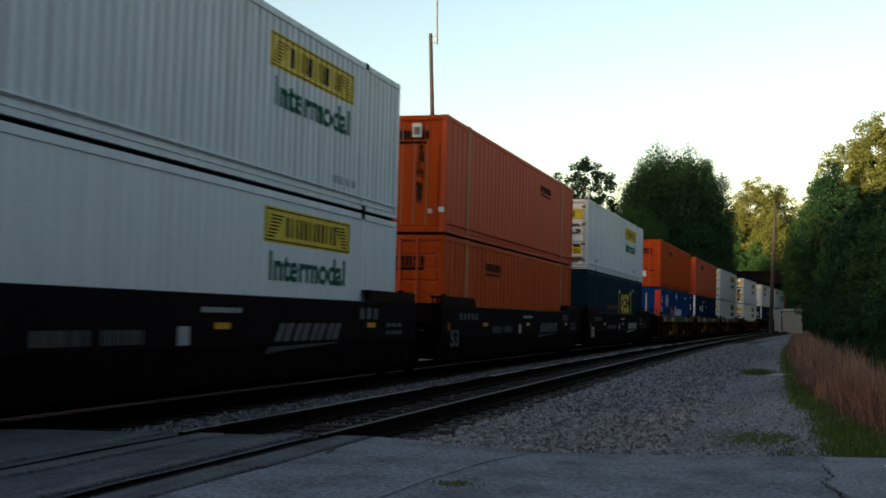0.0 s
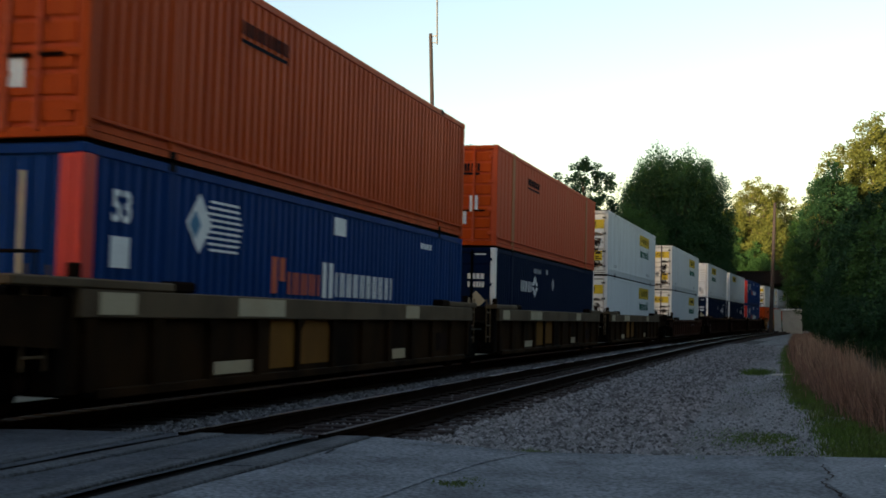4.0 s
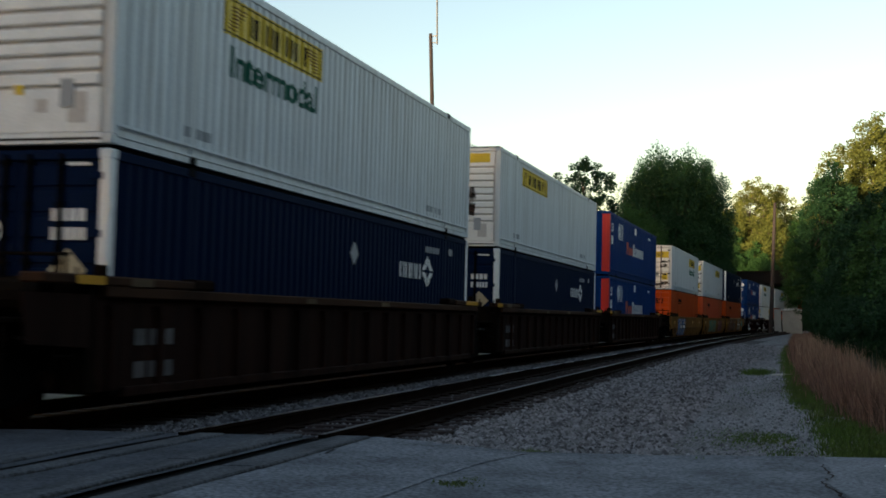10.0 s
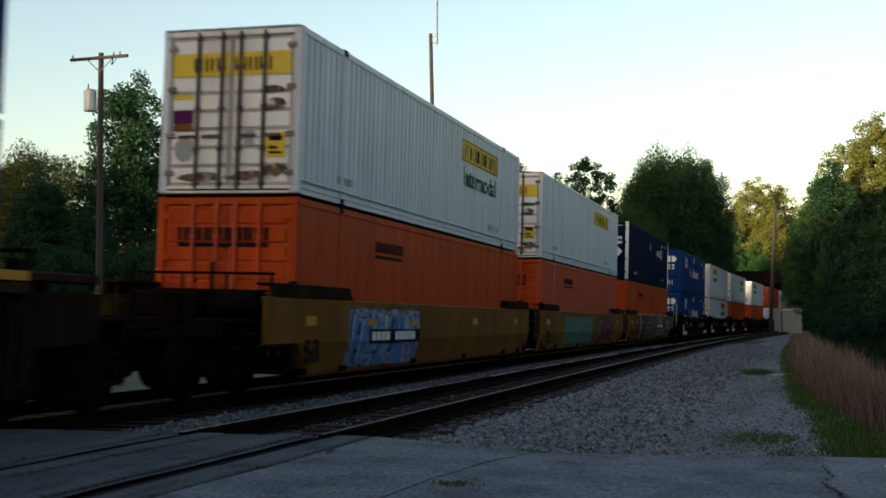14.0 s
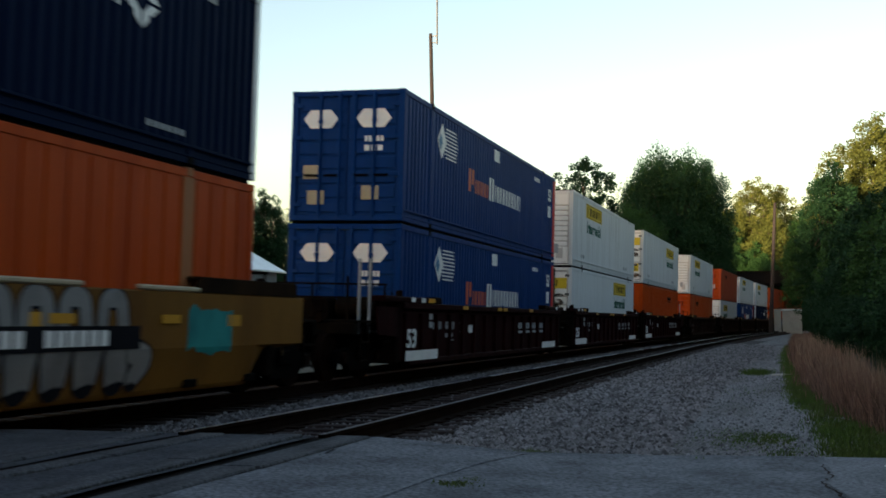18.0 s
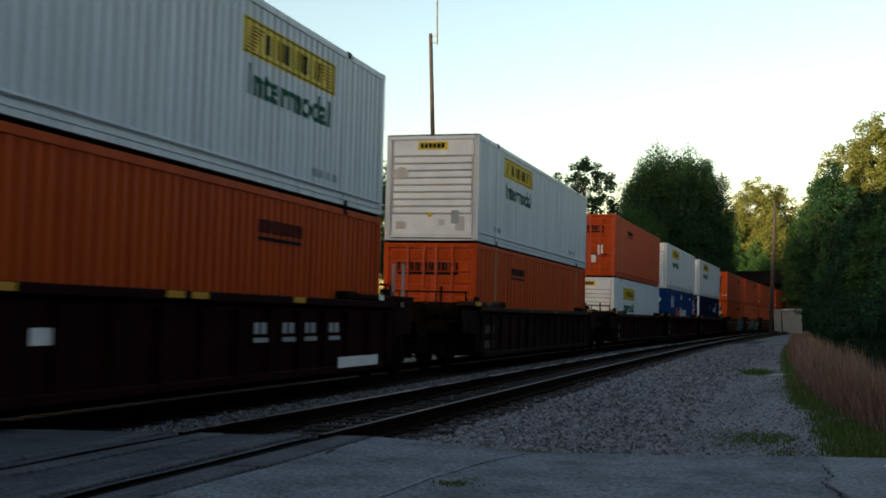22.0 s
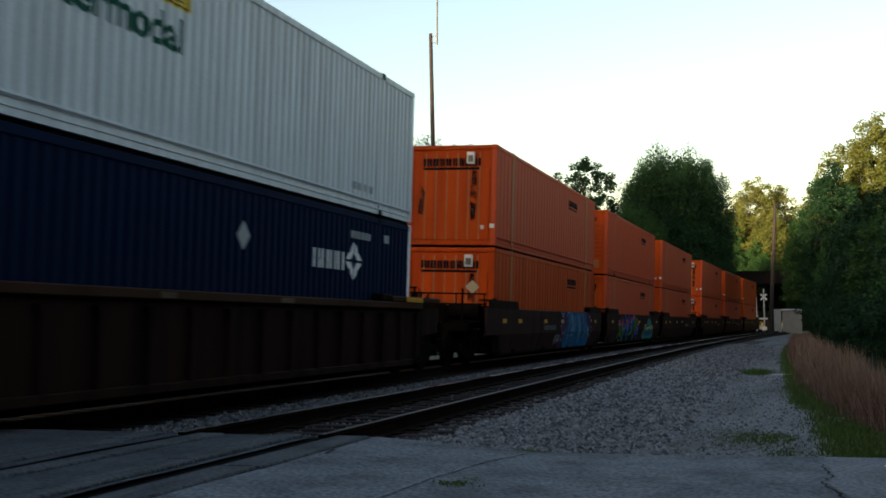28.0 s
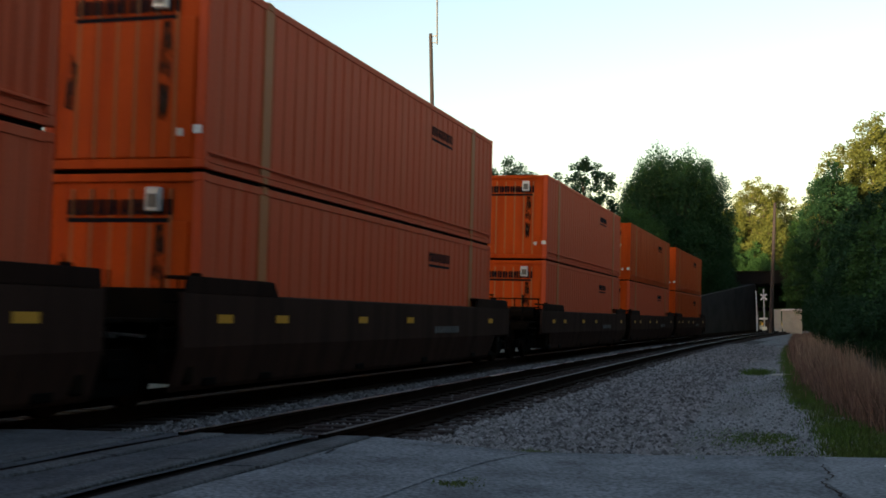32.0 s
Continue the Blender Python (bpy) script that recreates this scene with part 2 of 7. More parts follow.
P_SLATE = material("slate_blue_spray_paint", (0.09, 0.13, 0.17), 0.6, second=(0.04, 0.07, 0.13), amount=0.7, scale=1.6, spec=0.05)
P_DEEP = material("deep_blue_spray_paint", (0.008, 0.03, 0.075), 0.6, second=(0.005, 0.015, 0.04), amount=0.6, scale=2, spec=0.05)
P_BONE = material("bone_white_spray_paint", (0.24, 0.23, 0.22), 0.6, second=(0.13, 0.115, 0.11), amount=0.7, scale=1.6, spec=0.05)
PALE_ROSE = material("pale_rose_spray_outline", (0.24, 0.13, 0.15), 0.6, amount=0.4, spec=0.05)
PALE_LINE = material("pale_spray_outline", (0.25, 0.36, 0.43), 0.6, amount=0.3, spec=0.05)
GRIMY_STREAK = stain("brown_door_grime", (0.20, 0.115, 0.065))
STAIN = stain("rust_and_soot_stain", (0.055, 0.028, 0.02))
S_BLUE = swirl("blue_spray_paint", [(0.01, 0.04, 0.09), (0.012, 0.10, 0.19), (0.015, 0.13, 0.24), (0.10, 0.26, 0.36), (0.012, 0.11, 0.21), (0.015, 0.06, 0.13)], 0.8)
S_ICE = swirl("pale_blue_spray_paint", [(0.03, 0.07, 0.17), (0.06, 0.13, 0.30), (0.30, 0.34, 0.40), (0.05, 0.11, 0.27), (0.22, 0.24, 0.31), (0.14, 0.06, 0.07)], 1.2)
S_PINK = swirl("pink_spray_paint", [(0.09, 0.008, 0.03), (0.30, 0.12, 0.15), (0.14, 0.012, 0.05), (0.02, 0.01, 0.015), (0.28, 0.12, 0.14)], 1.0)
S_RED = swirl("dark_red_spray_paint", [(0.06, 0.006, 0.012), (0.09, 0.008, 0.018), (0.02, 0.006, 0.01), (0.10, 0.02, 0.03)], 0.9)
S_GREY = swirl("grey_spray_paint", [(0.03, 0.03, 0.033), (0.10, 0.09, 0.085), (0.05, 0.045, 0.045), (0.14, 0.11, 0.09)], 1.5)
S_WHITE = swirl("white_spray_paint", [(0.03, 0.03, 0.03), (0.26, 0.25, 0.23), (0.06, 0.06, 0.06), (0.24, 0.22, 0.2)], 1.5)
S_TEAL = swirl("teal_and_yellow_spray_paint", [(0.02, 0.15, 0.16), (0.02, 0.20, 0.20), (0.17, 0.15, 0.03), (0.015, 0.12, 0.13), (0.02, 0.18, 0.2)], 1.2)


# ---- building blocks ----
class Mesh:
    """Collects faces and turns them into one mesh."""

    def __init__(self):
        self.v, self.f, self.fine = [], [], False

    def add(self, verts, faces):
        k = len(self.v)
        self.v.extend(verts)
        self.f.extend(tuple(i + k for i in f) for f in faces)
        return self

    def box(self, x0, x1, y0, y1, z0, z1, b=0.0):
        """A box, its edges chamfered by b."""
        if b <= 0:
            vs = [(x, y, z) for x in (x0, x1) for y in (y0, y1) for z in (z0, z1)]
            return self.add(vs, [(0, 1, 3, 2), (4, 6, 7, 5), (0, 4, 5, 1), (2, 3, 7, 6), (0, 2, 6, 4), (1, 5, 7, 3)])
        c, h = ((x0 + x1) / 2, (y0 + y1) / 2, (z0 + z1) / 2), (abs(x1 - x0) / 2, abs(y1 - y0) / 2, abs(z1 - z0) / 2)
        vs, idx = [], {}
        for sx in (-1, 1):
            for sy in (-1, 1):
                for sz in (-1, 1):
                    s = (sx, sy, sz)
                    for a in range(3):
                        idx[(s, a)] = len(vs)
                        vs.append(tuple(c[i] + s[i] * (h[i] if i == a else h[i] - b) for i in range(3)))
        fs = []
        for a in range(3):
            u, w = (a + 1) % 3, (a + 2) % 3
            for sa in (-1, 1):
                q = []
                for su, sw in ((-1, -1), (1, -1), (1, 1), (-1, 1)):
                    s = [0, 0, 0]
                    s[a], s[u], s[w] = sa, su, sw
                    q.append(idx[(tuple(s), a)])
                fs.append(tuple(q if sa > 0 else reversed(q)))
            for su in (-1, 1):
                for sw in (-1, 1):
                    s0, s1 = [0, 0, 0], [0, 0, 0]
                    s0[a], s1[a] = -1, 1
                    s0[u] = s1[u] = su
                    s0[w] = s1[w] = sw
                    q = [idx[(tuple(s0), u)], idx[(tuple(s1), u)], idx[(tuple(s1), w)], idx[(tuple(s0), w)]]
                    fs.append(tuple(q if su * sw < 0 else reversed(q)))
        for sx in (-1, 1):
            for sy in (-1, 1):
                for sz in (-1, 1):
                    q = [idx[((sx, sy, sz), a)] for a in range(3)]
                    fs.append(tuple(q if sx * sy * sz > 0 else reversed(q)))
        return self.add(vs, fs)

    def tube(self, p, q, r, r2=None, n=8, caps=True):
        p, q = Vector(p), Vector(q)
        r2 = r if r2 is None else r2
        d = (q - p).normalized()
        a = d.orthogonal().normalized()
        b = d.cross(a)
        ring = lambda o, s: [tuple(o + (a * math.cos(2 * math.pi * i / n) + b * math.sin(2 * math.pi * i / n)) * s) for i in range(n)]
        fs = [(i, (i + 1) % n, n + (i + 1) % n, n + i) for i in range(n)]
        if caps:
            fs += [tuple(reversed(range(n))), tuple(range(n, 2 * n))]
        return self.add(ring(p, r) + ring(q, r2), fs)

    def plate(self, pts, x, t=0.006, sign=1):
        """A flat plate in a plane of constant x, from (y, z) points, t thick towards sign."""
        n = len(pts)
        vs = [(x, y, z) for y, z in pts] + [(x + sign * t, y, z) for y, z in pts]
        return self.add(vs, [tuple(range(n)), tuple(reversed(range(n, 2 * n)))] + [(i, n + i, n + (i + 1) % n, (i + 1) % n) for i in range(n)])

    def endplate(self, pts, y, t=0.006):
        """A flat plate in a plane of constant y, from (x, z) points, t thick towards -y."""
        n = len(pts)
        vs = [(x, y, z) for x, z in pts] + [(x, y - t, z) for x, z in pts]
        return self.add(vs, [tuple(range(n)), tuple(reversed(range(n, 2 * n)))] + [(i, n + i, n + (i + 1) % n, (i + 1) % n) for i in range(n)])

    def done(self, name):
        me = bpy.data.meshes.new(name)
        me.from_pydata(self.v, [], self.f)
        bm = bmesh.new()
        bm.from_mesh(me)
        bmesh.ops.recalc_face_normals(bm, faces=bm.faces)
        bm.to_mesh(me)
        bm.free()
        return me

    def raw(self, name):
        me = bpy.data.meshes.new(name)
        me.from_pydata(self.v, [], self.f)
        return me


def part(name, m, mat, parent=None, label="", at=None):
    """One mesh object, under a thing or a part."""
    me = m if isinstance(m, bpy.types.Mesh) else m.done(name)
    if not me.materials:
        me.materials.append(mat)
    ob = new(name, me)
    if parent is not None:
        ob.parent = parent
    if at is not None:
        ob.matrix_basis = at
    return tagged(ob, label, kind="stuff" if not isinstance(m, bpy.types.Mesh) and m.fine else "")


def lettering(text, height, stretch=1.0):
    """Flat letters as a mesh: x along the line from 0, y up, and its width."""
    cu = bpy.data.curves.new("letters", "FONT")
    cu.body, cu.size, cu.extrude, cu.offset = text, 1.0, 0.004, 0.024
    ob = bpy.data.objects.new("letters", cu)
    scene.collection.objects.link(ob)
    bpy.context.view_layer.update()
    me = bpy.data.meshes.new_from_object(ob.evaluated_get(bpy.context.evaluated_depsgraph_get()))
    bpy.data.objects.remove(ob)
    xs, ys = [v.co.x for v in me.vertices], [v.co.y for v in me.vertices]
    k = height / (max(ys) - min(ys))
    x0, y0 = min(xs), min(ys)
    for v in me.vertices:
        v.co = Vector(((v.co.x - x0) * k * stretch, (v.co.y - y0) * k, v.co.z))
    me.materials.clear()
    return me, (max(xs) - x0) * k * stretch


# ---- the line of the railway ----
TRAIN_X, NEAR_X, LEAN = -9.077, -5.037, 2.109
CURVE_FROM, RADIUS = 17.57, 1942.5


def bend(y):
    return max(0.0, y - CURVE_FROM) ** 2 / (2 * RADIUS)


def rolled(t):
    """Metres that the train has come forward at t seconds."""
    return 14.2143 * t - 0.0189 * (t - 16) ** 2 / 2


def on_line(y0, y1, z):
    """The pose of a rigid body that spans y0 to y1 on the train's track, its base z above the rails."""
    x0, x1 = TRAIN_X + bend(y0), TRAIN_X + bend(y1)
    turn = -math.degrees(math.atan2(x1 - x0, y1 - y0))
    la = radians(LEAN)
    return pose((x0 + x1) / 2 + z * math.sin(la), (y0 + y1) / 2, z * math.cos(la), 0, LEAN, turn)


# ---- ground ----


def edge_of_road(x):
    """How far the paved road reaches, by x."""
    k = min(1.0, max(0.0, (x + 3.3) / 1.0))
    m = min(1.0, max(0.0, (x + 2.3) / 1.4))
    return 10.5 - 0.22 * k + 0.75 * m + 0.04 * math.sin(2.3 * x)


def ground_z(x, y):
    u = x - bend(y) - NEAR_X
    if u > -6.4:
        far = abs(u) if u > -2 else abs(u + 4.04)
        bed = -0.27 if far < 1.7 else -0.27 - min(0.10, (far - 1.7) * 0.08)
    else:
        bed = -0.4
    ramp = -0.06 if u < 1.3 else -0.06 - 0.16 * min(1.0, (u - 1.3) / 2.6)
    if u < -5.6:
        ramp = -0.06 - 0.34 * min(1.0, (-5.6 - u) / 4)
    w = min(1.0, max(0.0, (edge_of_road(x) - y) / 0.25))
    z = bed * (1 - w) + ramp * w
    if u > 2.5 and w < 1:
        z += 0.035 * noise.noise((x * 0.7, y * 0.4, 0)) * (1 - w)
    bank = x - 0.6 - bend(y) * 0.3
    if bank > 0.4 and y > 11:
        z += min(1.2, (bank - 0.4) * 0.08)
    return z - 0.10 * min(1.0, max(0.0, (y - 60) / 80))


def sheet(name, xs, ys, zf, mat, keep=lambda x, y: True):
    m = Mesh()
    idx = {}
    for j, y in enumerate(ys):
        for i, x in enumerate(xs):
            idx[(i, j)] = len(m.v)
            m.v.append((x, y, zf(x, y)))
    for j in range(len(ys) - 1):
        for i in range(len(xs) - 1):
            if keep((xs[i] + xs[i + 1]) / 2, (ys[j] + ys[j + 1]) / 2):
                m.f.append((idx[(i, j)], idx[(i + 1, j)], idx[(i + 1, j + 1)], idx[(i, j + 1)]))
    return part(name, m.raw(name), mat)


def span(*stops):
    out = []
    for a, b, n in stops:
        out += [a + (b - a) * i / n for i in range(n)]
    return out + [stops[-1][1]]


XS = span((-900, -60, 12), (-60, -16, 16), (-16, 6, 110), (6, 60, 30), (60, 900, 12))
YS = span((-900, -20, 12), (-20, 6, 26), (6, 24, 120), (24, 60, 72), (60, 200, 90), (200, 900, 14))
ground = sheet("ground", XS, YS, lambda x, y: ground_z(x, y) - (0.05 if edge_of_road(x) > y else 0.0), GRAVEL)
ground.data.materials.append(SOIL)
ground.data.materials.append(BED)
for f in ground.data.polygons:
    if f.center.x - bend(min(300, max(0, f.center.y))) < -10.9 or f.center.x > 1.4 + 0.35 * bend(min(300, max(0, f.center.y))):
        f.material_index = 1
    elif 10 < f.center.y < 90 and -3.0 < f.center.x - bend(f.center.y) - NEAR_X < 2.5 + 0.35 * noise.noise((f.center.y * 0.9, 0, 0)):
        f.material_index = 2
tagged(ground, "packed grey gravel and soil running to the woods", "ground", kind="structure")

road = Mesh()
rx = span((-16, 8, 120))
ry = span((-14, 0, 14), (0, 1, 40))
for x in rx:
    for s in ry:
        y = s if s <= 0 else s * (edge_of_road(x) + 0.05 * noise.noise((x * 2.5, 3, 0)))
        road.v.append((x, y, ground_z(x, min(y, edge_of_road(x) - 0.3)) + 0.012 * noise.noise((x * 0.8, y * 0.8, 5))))
k = len(ry)
road.f = [(i * k + j, (i + 1) * k + j, (i + 1) * k + j + 1, i * k + j + 1) for i in range(len(rx) - 1) for j in range(k - 1)
          if not any(abs((rx[i] + rx[i + 1]) / 2 - c) < 0.11 for c in (NEAR_X - 0.7, NEAR_X + 0.7))]
# left of the near rail the road gets the darker asphalt
lane = Mesh()
lane.v = list(road.v)
lane.f = [q for q in road.f if road.v[q[0]][0] < NEAR_X + 1.1]
road.f = [q for q in road.f if road.v[q[0]][0] >= NEAR_X + 1.1]
tagged(part("crossing_road", lane.raw("crossing_road"), DARK_ASPHALT), "oil-darkened asphalt between and beside the rails", "road", kind="structure")
tagged(part("road", road.raw("road"), ASPHALT), "worn grey asphalt road with cracks at the level crossing", "road", kind="structure")


# ---- tracks ----
def rail_sweep(dx, x_line, z, y0, y1, profile, roll=0.0):
    m = Mesh()
    ys = span((y0, y1, int((y1 - y0) / 2.5)))
    n = len(profile)
    la = radians(roll)
    for y in ys:
        for px, pz in profile:
            w, h = px + dx, pz
            m.v.append((x_line + bend(y) + w * math.cos(la) + h * math.sin(la), y, z + h * math.cos(la) - w * math.sin(la)))
    for j in range(len(ys) - 1):
        for i in range(n):
            m.f.append((j * n + i, j * n + (i + 1) % n, (j + 1) * n + (i + 1) % n, (j + 1) * n + i))
    return m


RAIL = [(-0.036, 0.0), (0.036, 0.0), (0.036, -0.035), (0.009, -0.05), (0.009, -0.145), (0.07, -0.165), (0.07, -0.175), (-0.07, -0.175),
        (-0.07, -0.165), (-0.009, -0.145), (-0.009, -0.05), (-0.036, -0.035)]
HEAD = [(-0.03, 0.003), (0.03, 0.003), (0.03, -0.004), (-0.03, -0.004)]
for name, x_line, z, roll, what in (("track_1", NEAR_X, -0.035, 0.0, "empty railway track with rusty rails on weathered ties"),
                                    ("track_2", TRAIN_X, 0.0, LEAN, "railway track under the freight train")):
    track = tagged(new(name), what, "railway track", kind="structure")
    for dx in (-0.7525, 0.7525):
        start = 10.35 if name == "track_1" else -60
        rail = part("rail", rail_sweep(dx, x_line, z, start, 330, RAIL, roll), RUSTY, track)
        # heads under the train take the dark rail colour, which holds its shade
        part("rail_head", rail_sweep(dx, x_line, z, start, 330, HEAD, roll), (SHINY if dx < 0 else WORN_HEAD) if name == "track_1" else RUSTY, rail, "worn running surface")
        if name == "track_1":
            part("crossing_rail", rail_sweep(dx, x_line, z - 0.035, -60, 10.35, RAIL, roll), BLACK, track, "dirty rail sunk in the crossing")
TIE_MESH = Mesh().box(-1.3, 1.3, -0.115, 0.115, -0.18, 0.0, 0.012).done("tie")
TIE_MESH.materials.append(TIE)
PLATE_MESH = Mesh().box(-0.18, 0.18, -0.1, 0.1, 0.0, 0.02, 0.004).done("tie_plate")
PLATE_MESH.materials.append(RUSTY)
rng = random.Random(3)
near_track, train_track = bpy.data.objects["track_1"], bpy.data.objects["track_2"]
y = 10.75
count = 0
while y < 150:
    t = part("tie", TIE_MESH, TIE, near_track, at=pose(NEAR_X + bend(y) + rng.uniform(-0.07, 0.07), y, -0.212, 0, 0, rng.uniform(-1.2, 1.2)))
    if y < 45:
        for dx in (-0.7525, 0.7525):
            part("tie_plate", PLATE_MESH, RUSTY, t, at=pose(dx, 0, 0.0))
    y += 0.53 + rng.uniform(-0.03, 0.03)
rest = Mesh()
y = -20.0
while y < 260:
    if not 5 < y < 10.6:
        rest.box(TRAIN_X + bend(y) - 1.3, TRAIN_X + bend(y) + 1.3, y - 0.115, y + 0.115, -0.36, -0.215)
    y += 0.53
tagged(part("tie_row", rest, TIE, train_track), kind="stuff")

# dark sheet on the greasy bed: the train's shade put in as colour
shade_sheet = Mesh()
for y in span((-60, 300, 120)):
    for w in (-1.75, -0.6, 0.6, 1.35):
        shade_sheet.v.append((TRAIN_X + bend(y) + w, y, -0.222 + 0.01 * noise.noise((w, y, 0)) if abs(w) < 1 else -0.262))
shade_sheet.f = [(4 * i + k, 4 * i + k + 1, 4 * i + k + 5, 4 * i + k + 4) for i in range(120) for k in range(3)]
part("oily_bed", shade_sheet.raw("oily_bed"), RUSTY, train_track, "oil-blackened ballast between the rails")

# crossing: flangeway strips, timber edge and pale panel bands beside the rails
crossing = tagged(new("crossing_surface"), "worn asphalt and rubber crossing strips along the rails", "level crossing", kind="structure")
for dx in (-0.7525, 0.7525):
    for k, w in ((-0.115, 0.075), (0.10, 0.06)):
        part("flangeway_strip", Mesh().box(NEAR_X + dx + k - w, NEAR_X + dx + k + w, -14, 10.42, -0.2, -0.085, 0.01), BLACK, crossing, "dark rubber flangeway")
for i, (a, b) in enumerate(((-1.22, -0.93), (-0.57, -0.30), (0.28, 0.56), (0.91, 1.24))):
    y = -13.6
    rg = random.Random(i)
    while y < 10.2:
        n = min(10.38, y + rg.uniform(1.6, 2.6))
        part("edge_panel", Mesh().box(NEAR_X + a + rg.uniform(-0.02, 0.02), NEAR_X + b + rg.uniform(-0.02, 0.02), y, n - 0.02, -0.14, -0.036 + rg.uniform(-0.006, 0.004), 0.012), CROSSING, crossing)
        y = n

# cracks, a paler patch and a seam in the asphalt
def strip(name, pts, width, mat, label, lift=0.006):
    m = Mesh()
    rg = random.Random(len(pts))
    line = []
    for (x0, y0), (x1, y1) in zip(pts, pts[1:]):
        n = max(2, int(math.hypot(x1 - x0, y1 - y0) / 0.08))
        line += [(x0 + (x1 - x0) * i / n + rg.uniform(-0.02, 0.02), y0 + (y1 - y0) * i / n + rg.uniform(-0.02, 0.02)) for i in range(n)]
    for x, y in line:
        w = width * rg.uniform(0.4, 1.3)
        z = ground_z(x, y) + lift + 0.012 * noise.noise((x * 0.8, y * 0.8, 5))
        m.v += [(x - w, y - w * 0.5, z), (x + w, y + w * 0.5, z)]
    m.f = [(2 * i, 2 * i + 1, 2 * i + 3, 2 * i + 2) for i in range(len(line) - 1)]
    return tagged(part(name, m.raw(name), mat), label, "road crack", kind="structure")


strip("crack", [(0.28, 10.4), (0.33, 9.6), (0.24, 9.2), (0.36, 8.6), (0.45, 8.0), (0.5, 6.5)], 0.011, TIE, "dark crack in the asphalt")
strip("seam", [(-2.25, 10.15), (-2.45, 9.2), (-2.55, 8.2), (-2.6, 7.0)], 0.03, ASPHALT_NEW, "pale seam in the asphalt")
strip("crack", [(-3.9, 8.6), (-3.7, 8.9), (-3.75, 9.4)], 0.012, BLACK, "short crack in the asphalt")
patch = Mesh()
pts = [(0.31, 10.95), (0.35, 9.6), (0.28, 9.2), (0.40, 8.6), (0.50, 8.0), (0.55, 6.0)]
for x, y in pts:
    for k in range(9):
        xx = x + (4.0 - x) * k / 8
        patch.v.append((xx, y, ground_z(xx, min(y, 10.6)) + 0.008 + 0.012 * noise.noise((xx * 0.8, y * 0.8, 5))))
patch.f = [(i * 9 + k, i * 9 + k + 1, (i + 1) * 9 + k + 1, (i + 1) * 9 + k) for i in range(len(pts) - 1) for k in range(8)]
tagged(part("paved_patch", patch.raw("paved_patch"), ASPHALT_NEW), "paler patch of asphalt", "pavement", kind="structure")


# ---- ballast stones ----
def stone(m, x, y, z, r, rg):
    a = rg.uniform(0, 6.28)
    ca, sa = math.cos(a), math.sin(a)
    sx, sy, sz = r * rg.uniform(0.7, 1.3), r * rg.uniform(0.6, 1.0), r * rg.uniform(0.5, 0.9)
    vs = []
    for px, py, pz in ((1, 0, 0), (0.2, 0.9, 0.1), (-0.9, 0.3, -0.1), (-0.3, -0.9, 0.1), (0.6, -0.6, -0.1), (0.15, 0.1, 0.95), (-0.25, -0.2, 0.75)):
        px, py, pz = (px + rg.uniform(-0.2, 0.2)) * sx, (py + rg.uniform(-0.2, 0.2)) * sy, pz * sz
        vs.append((x + px * ca - py * sa, y + px * sa + py * ca, z + pz))
    m.add(vs, [(0, 1, 5), (1, 2, 5), (2, 6, 5), (2, 3, 6), (3, 4, 6), (4, 5, 6), (4, 0, 5)])


rng = random.Random(11)
# the second mesh takes the darker stones within and between the tracks
ballast, sooty = Mesh(), Mesh()
for i in range(64000):
    y = 10.7 + 62 * rng.random() ** 1.7
    k = rng.random()
    if k < 0.60:
        u = 1.1 + 2.7 * rng.random() ** 1.35
    elif k < 0.78:
        u = rng.uniform(-1.2, 1.2)
    else:
        u = rng.uniform(-2.9, -1.0)
    x = NEAR_X + u + bend(y)
    if y < edge_of_road(x) + 0.05 + (0.2 * rng.random() if u > 1 else 0):
        continue
    r = rng.uniform(0.025, 0.058) * (1 + 0.006 * y)
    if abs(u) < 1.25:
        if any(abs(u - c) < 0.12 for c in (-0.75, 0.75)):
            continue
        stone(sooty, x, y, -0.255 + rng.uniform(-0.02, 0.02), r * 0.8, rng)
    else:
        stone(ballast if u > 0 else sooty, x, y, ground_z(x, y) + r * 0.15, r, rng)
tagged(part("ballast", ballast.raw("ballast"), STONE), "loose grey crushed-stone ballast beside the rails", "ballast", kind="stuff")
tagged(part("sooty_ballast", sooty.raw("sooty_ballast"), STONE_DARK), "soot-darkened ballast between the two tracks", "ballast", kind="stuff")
pebbles = Mesh()
for i in range(30000):
    y = 10.6 + 55 * rng.random() ** 1.8
    x = rng.uniform(-3.2, 0.9) + bend(y) * 0.9
    if y < edge_of_road(x) - 0.15 * rng.random():
        continue
    stone(pebbles, x, y, ground_z(x, y), (0.007 + 0.024 * rng.random() ** 2.5) * (1 + 0.012 * y), rng)
tagged(part("path_gravel", pebbles.raw("path_gravel"), STONE), "small loose stones scattered over the gravel path", "gravel", kind="stuff")

# ---- containers ----
HALF, WIDE, TALL = 8.077, 1.295, 2.825
LETTERS = {t: lettering(t, h, s) for t, h, s in (("Intermodal", 0.47, 1.0), ("53", 0.40, 0.9), ("251", 0.36, 0.9))}
FACE = Matrix(((0, 0, 1, 0), (1, 0, 0, 0), (0, 1, 0, 0), (0, 0, 0, 1)))      # letters onto the side that faces +x
FRONT = Matrix(((1, 0, 0, 0), (0, 0, -1, 0), (0, 1, 0, 0), (0, 0, 0, 1)))    # letters onto an end that faces -y


